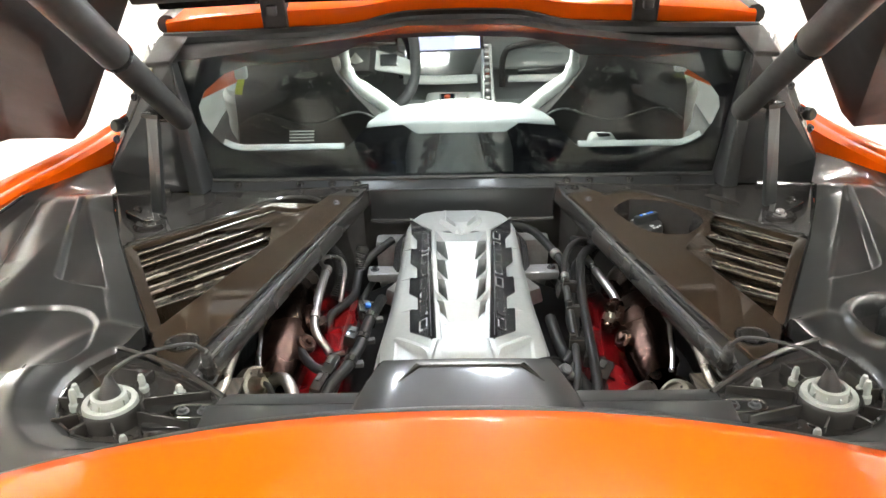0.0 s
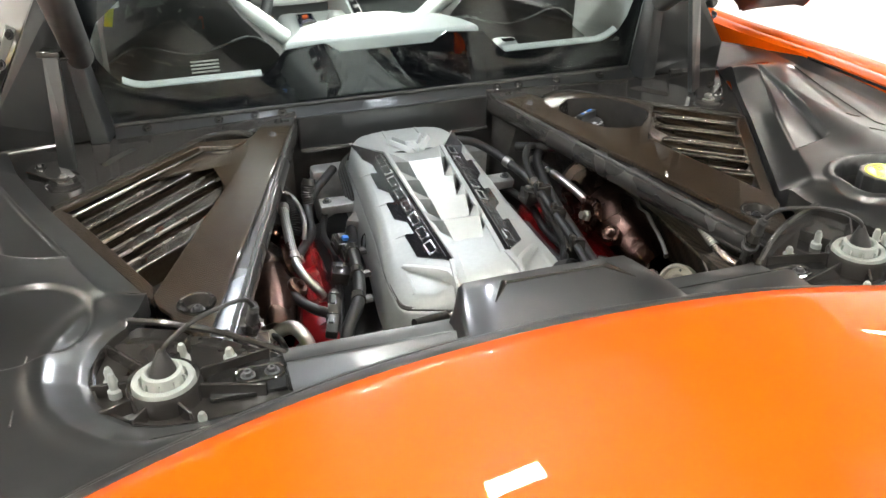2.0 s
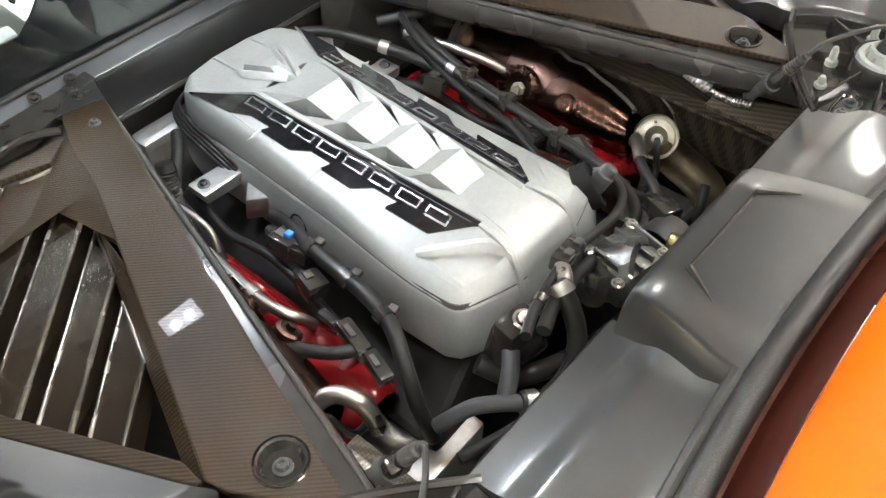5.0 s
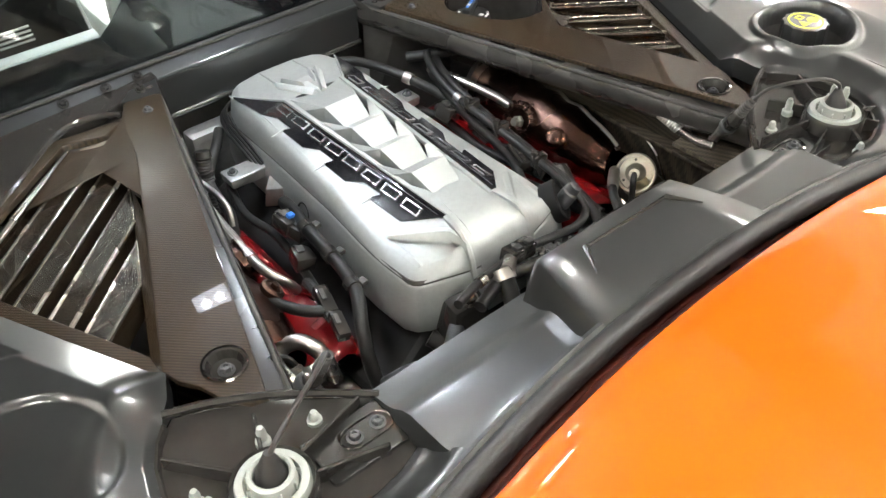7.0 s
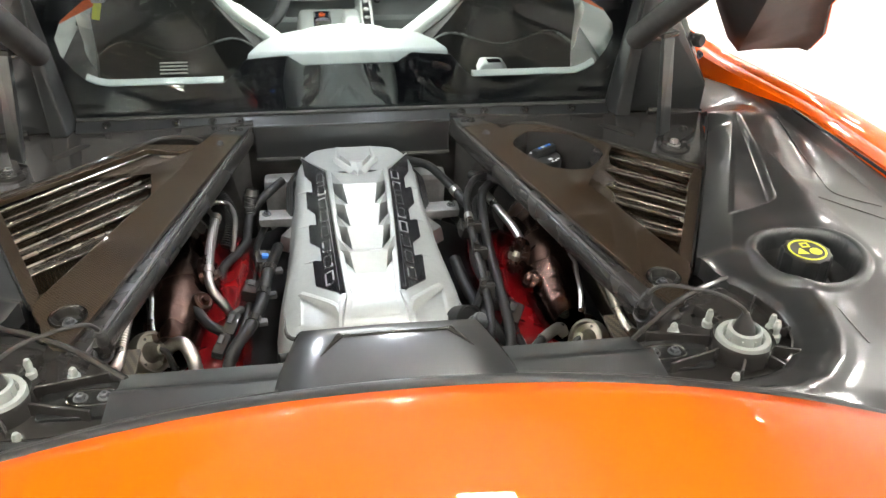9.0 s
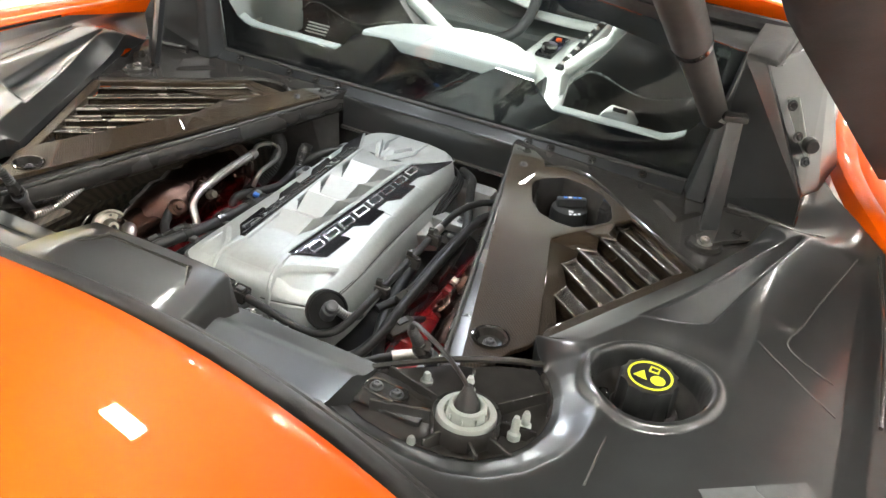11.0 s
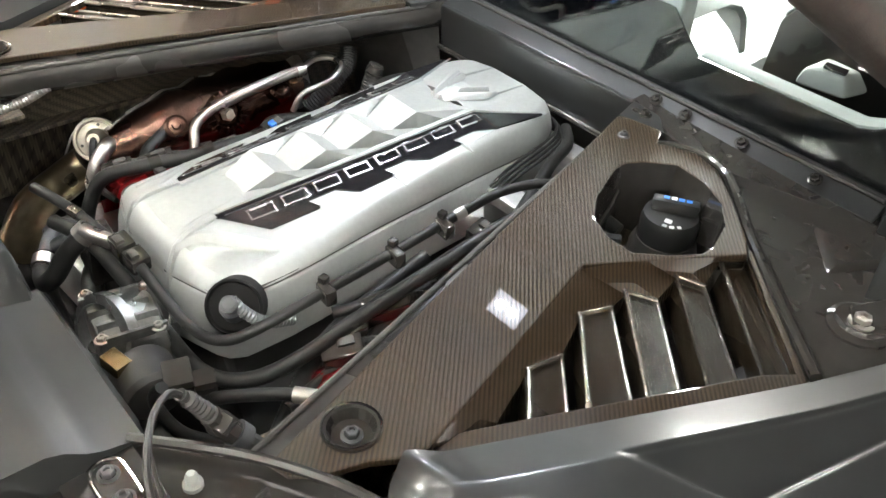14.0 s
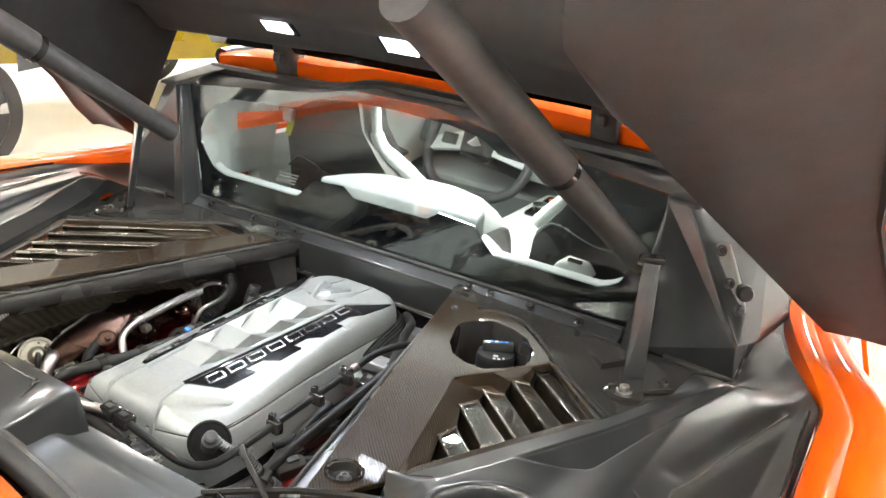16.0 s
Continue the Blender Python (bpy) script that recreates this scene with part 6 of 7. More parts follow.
for s in (-1, 1):
    t = thing("sensor_plug", (0.285 * s, 0.085, 0.84), "grey ribbed plug with a looped cable beside the latch", "connector", "sensor plugs")
    part("boot", tube([(0.331, 0.061, 0.926), (0.332, 0.069, 0.912), (0.3345, 0.078, 0.895)], [0.0050, 0.0068, 0.0076], 12, 8, 0.0011), RUBBER, t, "ribbed rubber boot", s)
    part("plug_body", merged(tube([(0.3345, 0.078, 0.895), (0.336, 0.085, 0.880), (0.341, 0.093, 0.867)], [0.0085, 0.0105, 0.0095], 8, 3), box(0.341, 0.086, 0.884, 0.011, 0.014, 0.018, 0.002, (28, 10, 20))), BLACK_GLOSS, t, "", s)
    part("lock_collar", tube([(0.340, 0.092, 0.869), (0.344, 0.098, 0.861)], 0.0118, 12, 2), DARK_GREY, t, "", s)
    part("socket", tube([(0.343, 0.096, 0.863), (0.348, 0.104, 0.852), (0.353, 0.112, 0.840), (0.360, 0.124, 0.820)], [0.009, 0.0085, 0.0075, 0.0075], 10, 4), BLACK_MATT, t, "", s)
    part("lock_tab", box(0.350, 0.101, 0.855, 0.006, 0.007, 0.005, 0.001, (28, 10, 20)), BELT, t, "red lock tab", s)
for x, y, z, sx, sy, sz, rz in ((-0.212, 0.278, 0.757, 0.019, 0.046, 0.017, -12), (-0.223, 0.230, 0.758, 0.017, 0.040, 0.015, -14), (-0.168, 0.434, 0.768, 0.030, 0.032, 0.022, 10), (-0.185, 0.372, 0.752, 0.028, 0.03, 0.024, -10), (-0.165, 0.415, 0.762, 0.022, 0.03, 0.02, 20),
                                (0.195, 0.345, 0.752, 0.028, 0.05, 0.022, -15), (0.215, 0.275, 0.742, 0.026, 0.045, 0.022, -25), (0.182, 0.500, 0.768, 0.03, 0.03, 0.025, 10), (0.20, 0.43, 0.755, 0.025, 0.035, 0.022, 0)):
    c = thing("wire_connector", (x, y, z), "black plastic wiring connector beside the cover", "connector", "wire connectors")
    part("housing", box(x, y, z, sx, sy, sz, 0.003, (8, 12, rz)), BLACK_GLOSS, c)
    part("latch", box(x, y + 0.004, z + sz * 0.55, sx * 0.4, sy * 0.4, 0.006, 0.0015, (8, 12, rz)), BLACK_MATT, c)
    part("boot", tube([(x, y + sy * 0.4, z), (x + 0.004, y + sy * 0.8, z - 0.004), (x + 0.01, y + sy * 1.3, z - 0.015)], 0.007, 8, 5, 0.0008), RUBBER, c)
    if abs(y - 0.434) < 0.001:
        part("lock_tab", box(x + 0.004, y - 0.006, z + 0.014, 0.010, 0.008, 0.006, 0.001, (8, 12, rz)), BLUE_PLASTIC, c, "blue lock tab")
for k, (pts, r) in enumerate((([(-0.17, 0.60, 0.74), (-0.185, 0.53, 0.735), (-0.18, 0.45, 0.74), (-0.19, 0.36, 0.735), (-0.21, 0.24, 0.72)], 0.006), ([(0.17, 0.60, 0.74), (0.19, 0.52, 0.74), (0.185, 0.42, 0.735), (0.21, 0.30, 0.73), (0.225, 0.20, 0.715)], 0.007),
                               ([(-0.13, 0.17, 0.72), (-0.10, 0.13, 0.70), (0.0, 0.10, 0.68), (0.12, 0.09, 0.67)], 0.012), ([(-0.22, 0.12, 0.69), (-0.12, 0.09, 0.69), (0.0, 0.075, 0.70), (0.05, 0.08, 0.74)], 0.007),
                               ([(0.22, 0.14, 0.70), (0.20, 0.10, 0.73), (0.185, 0.085, 0.77), (0.20, 0.09, 0.80)], 0.006), ([(-0.26, 0.60, 0.79), (-0.30, 0.57, 0.80), (-0.32, 0.60, 0.81)], 0.008), ([(0.21, 0.64, 0.80), (0.25, 0.60, 0.81), (0.30, 0.60, 0.80)], 0.009))):
    hose(pts, r, "black rubber hose low in the engine bay")

for x, y, z, r in ((-0.158, 0.400, 0.7735, 0.0112), (-0.166, 0.330, 0.7755, 0.0112), (-0.178, 0.262, 0.7755, 0.0112)):
    c = thing("loom_clip", (x, y, z), "black clip holding the wiring loom to the cover", "clip", "loom clips")
    part("band", tube([(x + 0.001, y + 0.007, z), (x - 0.001, y - 0.007, z)], r, 14, 2), BLACK_GLOSS, c)
    part("foot", box(x + 0.012, y, z - 0.004, 0.018, 0.012, 0.008, 0.002, (0, 0, 8)), BLACK_MATT, c)

pl = thing("hose_plug", (-0.196, 0.612, 0.76), "ribbed black plug standing on a breather hose", "connector")
part("body", tube([(-0.1965, 0.609, 0.757), (-0.196, 0.616, 0.774), (-0.192, 0.622, 0.792)], [0.0105, 0.0115, 0.0125], 14, 8, 0.0014), RUBBER, pl)
part("cap", tube([(-0.192, 0.622, 0.791), (-0.190, 0.625, 0.800)], [0.0135, 0.0120], 14, 3), BLACK_GLOSS, pl)

# throttle body behind the cover
th = thing("throttle_body", (0.06, 0.115, 0.74), "cast aluminium throttle body with a black motor housing", "throttle body")
part("barrel", lathe([(0.040, -0.035), (0.043, -0.03), (0.043, -0.02), (0.036, -0.018), (0.036, 0.018), (0.043, 0.02), (0.043, 0.032), (0.034, 0.035), (0.030, 0.0), (0, 0)], (0.055, 0.115, 0.752), (0.25, -0.9, 0.35), 32), CAST, th)
part("gear_case", hull([(0.02, 0.085, 0.782), (0.09, 0.075, 0.778), (0.11, 0.135, 0.778), (0.04, 0.150, 0.782), (0.015, 0.085, 0.74), (0.10, 0.070, 0.73), (0.12, 0.14, 0.73), (0.03, 0.155, 0.74)], 0.008), CAST, th)
part("rib_plate", merged(*[box(0.035 + 0.022 * k, 0.11, 0.783 - 0.001 * k, 0.004, 0.06, 0.012, 0.001, (0, 0, -12)) for k in range(4)]), CAST, th)
part("motor", lathe([(0.030, 0), (0.032, 0.004), (0.032, 0.04), (0.028, 0.046), (0.018, 0.05), (0, 0.05)], (0.112, 0.100, 0.748), (1, -0.1, -0.1), 26), RUBBER, th, "black motor housing")
part("motor_plug", merged(box(0.165, 0.118, 0.765, 0.032, 0.028, 0.022, 0.003, (0, 10, -20)), box(0.175, 0.135, 0.755, 0.02, 0.03, 0.02, 0.003, (0, 10, -20))), BLACK_GLOSS, th)
part("brass_block", box(0.118, 0.078, 0.772, 0.026, 0.018, 0.016, 0.002, (0, 10, 15)), BRASS, th, "brass coloured block")
for x, y in ((0.018, 0.092), (0.090, 0.078), (0.106, 0.130), (0.04, 0.146)):
    bolt(th, (x, y, 0.781), (0, 0, 1), 0.005, STEEL)
pv = thing("purge_valve", (-0.085, 0.135, 0.74), "gloss black valve body with steel bolt behind the cover", "valve")
part("shell", hull([(-0.125, 0.13, 0.72), (-0.06, 0.12, 0.72), (-0.055, 0.165, 0.72), (-0.12, 0.175, 0.72), (-0.115, 0.135, 0.775), (-0.07, 0.13, 0.782), (-0.065, 0.16, 0.782), (-0.11, 0.168, 0.775)], 0.008), BLACK_GLOSS, pv)
bolt(pv, (-0.088, 0.142, 0.780), (-0.2, -0.3, 0.9), 0.008, STEEL)
part("spout", tube([(-0.11, 0.14, 0.75), (-0.13, 0.125, 0.745), (-0.15, 0.115, 0.73)], 0.010, 12), DARK_GREY, pv)

# ---- cabin behind the window ----
cab = thing("cabin_shell", (0, 1.6, 0.4), "pale grey cabin lining with a dark floor", "interior", kind="structure")
part("cabin_floor", box(0, 1.75, 0.40, 1.5, 1.9, 0.02, 0), DARK_GREY, cab, smooth=0)
part("bulkhead", box(0, 0.83, 0.66, 1.30, 0.02, 0.44, 0), DARK_GREY, cab, smooth=0)
part("headliner", skin([[(u * 0.56, y, 1.175 - 0.02 * u * u) for u in (-1, -0.5, 0, 0.5, 1)] for y in (0.93, 1.3, 1.7, 2.1)], 0.01), TRIM_GREY, cab)
for seg in (HOLE[3:7], HOLE[15:19]):
    part("sill_band", skin([[(x, 0.7900 + dy, z + dz) for x, z in seg] for dy, dz in ((0, -0.012), (0.002, 0.001), (0.008, 0.004), (0.020, 0.005), (0.023, -0.05))]), TRIM_GREY, cab, "pale grey trim along the window sill")
part("console_shelf", prism([(-0.190, 0.805), (0.190, 0.805), (0.172, 0.86), (0.145, 0.905), (0.105, 0.935), (-0.105, 0.935), (-0.145, 0.905), (-0.172, 0.86)], 0.90, 0.990, (), 0.012, None, 3), TRIM_GREY, cab, "pale grey padded shelf between the seats")
part("console_cowl", skin([[(u * w, y, z - 0.05 * abs(u) ** 3) for u in (-1.05, -1, -0.8, -0.5, -0.2, 0.2, 0.5, 0.8, 1, 1.05)] for y, z, w in ((0.86, 0.989, 0.15), (0.93, 0.991, 0.15), (0.98, 0.985, 0.145), (1.03, 0.965, 0.135), (1.08, 0.93, 0.12), (1.12, 0.86, 0.11))], 0.01), TRIM_GREY, cab, "pale grey padded cowl")
for s in (-1, 1):
    part("quarter_lining", hull([(0.545, 0.80, 0.90), (0.60, 0.80, 0.90), (0.55, 0.80, 1.10), (0.58, 0.80, 1.10), (0.64, 1.15, 0.85), (0.68, 1.15, 0.85), (0.60, 1.15, 1.12), (0.63, 1.15, 1.12)], 0.01), TRIM_GREY, cab, "", s)
    part("side_ledge", hull([(0.30, 0.83, 0.84), (0.62, 0.83, 0.84), (0.33, 0.96, 0.80), (0.64, 0.98, 0.80), (0.30, 0.83, 0.875), (0.60, 0.83, 0.90), (0.62, 1.0, 0.85)], 0.01), DARK_GREY, cab, "", s)
    if s < 0:
        part("speaker_grille", merged(*[box(0.333, 0.862 + 0.004 * k, 0.934 + 0.0055 * k, 0.052, 0.003, 0.0028, 0.0006) for k in range(4)]), ALU, cab, "silver slotted grille", s)
    if s > 0:
        part("shoulder_cap", hull([(0.278, 0.955, 0.868), (0.345, 0.975, 0.864), (0.360, 1.020, 0.866), (0.285, 1.020, 0.872), (0.285, 0.965, 0.892), (0.335, 0.985, 0.892), (0.340, 1.012, 0.894), (0.292, 1.012, 0.896)], 0.008, 3), TRIM_GREY, cab, "pale grey plastic cap with a dark slot")
        part("cap_slot", box(0.318, 0.985, 0.8955, 0.030, 0.014, 0.003, 0.001, (8, 4, 12)), BADGE, cab)
    d = thing("door_panel", (0.70 * s, 1.6, 0.6), "pale grey leather door panel with an arm rest", "door", "door panels")
    part("lining", hull([(0.70, 1.15, 0.50), (0.76, 1.15, 0.50), (0.68, 1.15, 0.93), (0.72, 1.15, 0.93), (0.72, 2.2, 0.50), (0.78, 2.2, 0.50), (0.70, 2.2, 0.95), (0.74, 2.2, 0.95)], 0.015), TRIM_GREY, d, "", s)
    part("arm_rest", hull([(0.58, 1.25, 0.68), (0.70, 1.25, 0.68), (0.60, 1.75, 0.72), (0.70, 1.75, 0.72), (0.58, 1.25, 0.73), (0.70, 1.25, 0.75), (0.60, 1.75, 0.77), (0.70, 1.75, 0.79)], 0.02), DARK_GREY, d, "", s)
    part("switch_pack", box(0.655, 1.70, 0.80, 0.07, 0.16, 0.012, 0.004, (6, -12, 0)), BADGE, d, "gloss black switch panel", s)

for s in (-1, 1):
    t = thing("sports_seat", (0.36 * s, 1.15, 0.42), "black leather sports seat with pale grey bolsters", "seat", "seats")
    cxs = 0.325
    rows = []
    for z, w, y in ((0.50, 0.22, 0.99), (0.62, 0.22, 0.975), (0.76, 0.21, 0.955), (0.88, 0.19, 0.935), (0.97, 0.150, 0.915), (1.03, 0.118, 0.905), (1.09, 0.105, 0.90), (1.13, 0.085, 0.905)):
        cxs = 0.345 + 0.045 * smoothstep(0.86, 1.02, z)
        y += 0.15
        rows.append([(cxs - w, y + 0.06, z), (cxs - w * 0.92, y + 0.01, z), (cxs - w * 0.5, y - 0.01, z), (cxs, y - 0.015, z), (cxs + w * 0.5, y - 0.01, z), (cxs + w * 0.92, y + 0.01, z), (cxs + w, y + 0.06, z), (cxs + w * 0.8, y + 0.13, z), (cxs, y + 0.10, z), (cxs - w * 0.8, y + 0.13, z)])
    bm = skin(rows, 0, True)
    bmesh.ops.holes_fill(bm, edges=[e for e in bm.edges if len(e.link_faces) == 1], sides=0)
    cxs = 0.345
    bk = part("backrest", bm, SEAT_BLACK, t, "", s, 50)
    part("piping", tube([(cxs - 0.16, 1.08, 0.90), (cxs - 0.11, 1.058, 0.935), (cxs, 1.050, 0.910), (cxs + 0.11, 1.058, 0.935), (cxs + 0.17, 1.08, 0.90)], 0.003, 6), PLATE, bk, "", s)
    part("belt_slot", box(cxs + 0.045, 1.0455, 1.060, 0.06, 0.008, 0.016, 0.003), BADGE, bk, "", s)
    part("inner_bolster", tube([(0.262, 1.09, 1.10), (0.260, 1.09, 1.05), (0.252, 1.10, 1.00), (0.205, 1.13, 0.950), (0.150, 1.165, 0.895)], [0.008, 0.011, 0.017, 0.020, 0.019], 14), TRIM_GREY, t, "pale grey leather bolster", s)
    part("outer_bolster", tube([(0.54, 1.20, 0.97), (0.545, 1.24, 0.90), (0.55, 1.34, 0.80), (0.54, 1.55, 0.72)], [0.03, 0.04, 0.045, 0.035], 14), TRIM_GREY, t, "pale grey leather bolster", s)
    part("cushion", hull([(0.19, 1.05, 0.50), (0.54, 1.05, 0.50), (0.20, 1.60, 0.55), (0.53, 1.60, 0.55), (0.19, 1.05, 0.62), (0.54, 1.05, 0.62), (0.21, 1.60, 0.67), (0.52, 1.60, 0.67)], 0.04, 3), SEAT_BLACK, t, "", s)
    b = thing("seat_belt", (0.60 * s, 0.98, 0.95), "bright orange seat belt", "seat belt", "seat belts")
    part("webbing", skin([[(0.600, 0.93, 1.02), (0.600, 0.93, 0.98)], [(0.575, 0.95, 1.035), (0.575, 0.95, 0.995)], [(0.50, 1.04, 1.045), (0.50, 1.04, 1.015)]], 0.002), BELT, b, "", s)
    part("guide", box(0.495, 1.045, 1.035, 0.04, 0.02, 0.03, 0.006), TRIM_GREY, b, "", s)
    part("anchor", box(0.604, 0.922, 1.0, 0.02, 0.03, 0.05, 0.006), TRIM_GREY, b, "", s)

tag = thing("paper_tag", (-0.498, 1.06, 0.985), "yellow paper tag hanging beside the seat", "tag")
part("sheet", box(-0.498, 1.06, 1.005, 0.016, 0.002, 0.050, 0.0005, (0, 16, 20)), YELLOW, tag)
part("string", tube([(-0.492, 1.06, 1.03), (-0.488, 1.065, 1.045), (-0.494, 1.07, 1.06)], 0.0008, 6), WHITE_PRINT, tag)
# added body for the cabin fill light, out of view
dl = thing("cabin_fill_lamp", (0, 1.16, 1.16), "unseen fill lamp added in the cabin roof", "lamp")
part("lens", box(0, 1.16, 1.158, 0.16, 0.06, 0.008, 0.003), SCREEN_W, dl)
part("surround", prism([(-0.10, 1.11), (0.10, 1.11), (0.10, 1.21), (-0.10, 1.21)], 1.154, 1.170, [[(-0.082, 1.128), (-0.082, 1.192), (0.082, 1.192), (0.082, 1.128)]], 0.003), DARK_GREY, dl)

ped = thing("foot_rest", (-0.45, 2.36, 0.41), "slotted silver metal foot rest in the footwell", "pedal")
tilt = Matrix.Translation((-0.455, 2.33, 0.50)) @ Matrix.Rotation(radians(48), 4, "X") @ Matrix.Rotation(radians(8), 4, "Z")
part("plate", turned(box(0, 0, -0.006, 0.085, 0.24, 0.008, 0.003), tilt), BADGE, ped)
for k in range(9):
    part("tread", turned(box(0, -0.104 + 0.026 * k, 0.002, 0.074, 0.013, 0.006, 0.002), tilt), STEEL, ped)

con = thing("centre_console", (0, 1.4, 0.45), "pale grey centre console with drive switches and a silver knob", "console")
part("body", hull([(-0.12, 1.00, 0.48), (0.12, 1.00, 0.48), (-0.14, 1.85, 0.50), (0.14, 1.85, 0.50), (-0.10, 1.00, 0.76), (0.10, 1.00, 0.76), (-0.10, 1.75, 0.79), (0.11, 1.75, 0.79)], 0.02, 3), TRIM_GREY, con)
part("switch_plate", box(-0.035, 1.60, 0.792, 0.05, 0.16, 0.012, 0.01, (4, 0, 0)), BADGE, con, "gloss black switch plate")
part("drive_knob", lathe([(0.02, 0), (0.022, 0.006), (0.020, 0.012), (0.012, 0.014), (0, 0.014)], (-0.035, 1.57, 0.797), (0, -0.1, 1), 24), STEEL, con)
part("start_dot", lathe([(0.009, 0), (0.009, 0.005), (0, 0.006)], (-0.035, 1.645, 0.800), (0, -0.1, 1), 18), BELT, con, "red drive switch")
part("palm_rest", hull([(0.015, 1.53, 0.785), (0.075, 1.53, 0.785), (0.015, 1.63, 0.79), (0.075, 1.63, 0.79), (0.025, 1.55, 0.825), (0.065, 1.55, 0.825), (0.025, 1.61, 0.825), (0.065, 1.61, 0.825)], 0.012, 3), TRIM_GREY, con)
part("switch_wall", hull([(0.060, 1.30, 0.70), (0.100, 1.30, 0.70), (0.070, 1.90, 0.72), (0.110, 1.90, 0.72), (0.060, 1.30, 0.826), (0.092, 1.30, 0.826), (0.072, 1.88, 0.905), (0.104, 1.88, 0.905)], 0.006), TRIM_GREY, con)
part("switch_row", hull([(0.064, 1.32, 0.824), (0.086, 1.32, 0.824), (0.076, 1.86, 0.898), (0.098, 1.86, 0.898), (0.066, 1.32, 0.836), (0.084, 1.32, 0.836), (0.078, 1.86, 0.910), (0.096, 1.86, 0.910)], 0.003), BADGE, con, "long gloss black row of switches")
for k in range(11):
    u = (k + 0.5) / 11
    part("switch", lathe([(0.007, 0), (0.007, 0.003), (0.005, 0.005), (0, 0.005)], (0.075 + 0.012 * u, 1.32 + 0.54 * u, 0.836 + 0.074 * u), (0, -0.14, 0.99), 12), ALU, con)
dash = thing("dashboard", (0, 2.05, 0.6), "two-tone grey leather dashboard", "dashboard")
part("upper", hull([(-0.72, 1.95, 0.80), (0.72, 1.95, 0.80), (-0.72, 2.5, 0.88), (0.72, 2.5, 0.88), (-0.72, 2.0, 0.905), (0.72, 2.0, 0.905), (-0.72, 2.3, 0.93), (0.72, 2.3, 0.93)], 0.03, 3), DASH_GREY, dash)
part("lower", hull([(-0.72, 1.95, 0.50), (0.72, 1.95, 0.50), (-0.72, 1.88, 0.72), (0.72, 1.88, 0.72), (-0.72, 2.2, 0.50), (0.72, 2.2, 0.50), (-0.72, 2.2, 0.78), (0.72, 2.2, 0.78)], 0.03, 3), DASH_GREY, dash)
part("vent_slot", box(0.42, 1.935, 0.815, 0.46, 0.03, 0.022, 0.006, (0, -4, 0)), BADGE, dash, "black vent slot")
part("lip_roll", tube([(0.14, 1.90, 0.76), (0.145, 1.90, 0.86), (0.20, 1.90, 0.895), (0.45, 1.90, 0.925), (0.70, 1.95, 0.935)], 0.010, 8), SEAT_BLACK, dash)
part("trim_line", tube([(0.16, 1.905, 0.785), (0.4, 1.895, 0.79), (0.68, 1.92, 0.80)], 0.012, 8), TRIM_GREY, dash)
scr = thing("centre_display", (-0.05, 1.82, 0.86), "wide touch display with a blue band and a row of icons", "display")
part("bezel", box(-0.055, 1.83, 0.895, 0.27, 0.02, 0.16, 0.006, (-18, 0, 6)), BADGE, scr)
part("panel", box(-0.028, 1.808, 0.930, 0.19, 0.004, 0.05, 0.001, (-18, 0, 6)), SCREEN, scr, "lit blue display")
part("bright_tile", box(0.028, 1.810, 0.930, 0.07, 0.004, 0.045, 0.001, (-18, 0, 6)), SCREEN_W, scr, "white display tile")
for k in range(5):
    part("icon", box(-0.10 + 0.022 * k, 1.800 + 0.0023 * k, 0.912, 0.013, 0.003, 0.010, 0.001, (-18, 0, 6)), SCREEN_W, scr)
part("rest", tube([(-0.17, 1.76, 0.825), (-0.05, 1.76, 0.822), (0.055, 1.77, 0.822)], 0.014, 10), TRIM_GREY, scr)
part("dial", lathe([(0.022, 0), (0.024, 0.006), (0.018, 0.012), (0, 0.012)], (-0.185, 1.80, 0.88), (0, -0.9, 0.43), 22), STEEL, scr)
sw = thing("steering_wheel", (-0.31, 1.68, 0.86), "two-spoke squared steering wheel in grey leather", "steering wheel")
ax = Vector((0.0, -0.90, 0.43)).normalized()
wheel_m = Matrix.Translation((-0.300, 1.68, 0.905)) @ Vector((0, 0, 1)).rotation_difference(ax).to_matrix().to_4x4()
sq = [(0.172 * math.copysign(abs(math.cos(a)) ** 0.75, math.cos(a)), 0.158 * math.copysign(abs(math.sin(a)) ** 0.75, math.sin(a)), 0) for a in [2 * math.pi * k / 32 for k in range(33)]]
part("rim", turned(tube(sq, 0.016, 12, 2), wheel_m), DARK_GREY, sw)
part("hub", turned(hull([(-0.06, -0.045, 0.0), (0.06, -0.045, 0.0), (-0.07, 0.04, 0.0), (0.07, 0.04, 0.0), (-0.04, -0.04, 0.045), (0.04, -0.04, 0.045), (-0.045, 0.03, 0.045), (0.045, 0.03, 0.045)], 0.01), wheel_m), SEAT_BLACK, sw)
for s in (-1, 1):
    part("spoke", turned(hull([(s * 0.05, -0.03, 0.0), (s * 0.05, 0.03, 0.0), (s * 0.165, -0.05, -0.005), (s * 0.165, 0.0, -0.005), (s * 0.05, -0.03, 0.02), (s * 0.05, 0.03, 0.02), (s * 0.16, -0.045, 0.012)], 0.004), wheel_m), TRIM_GREY, sw)
    part("button_pad", turned(box(s * 0.095, -0.005, 0.024, 0.05, 0.035, 0.008, 0.003), wheel_m), BADGE, sw)
part("badge_plate", turned(hull([(-0.025, -0.012, 0.045), (0.025, -0.012, 0.045), (0, 0.015, 0.045), (0, -0.02, 0.045), (0, 0, 0.050)], 0.001), wheel_m), STEEL, sw)
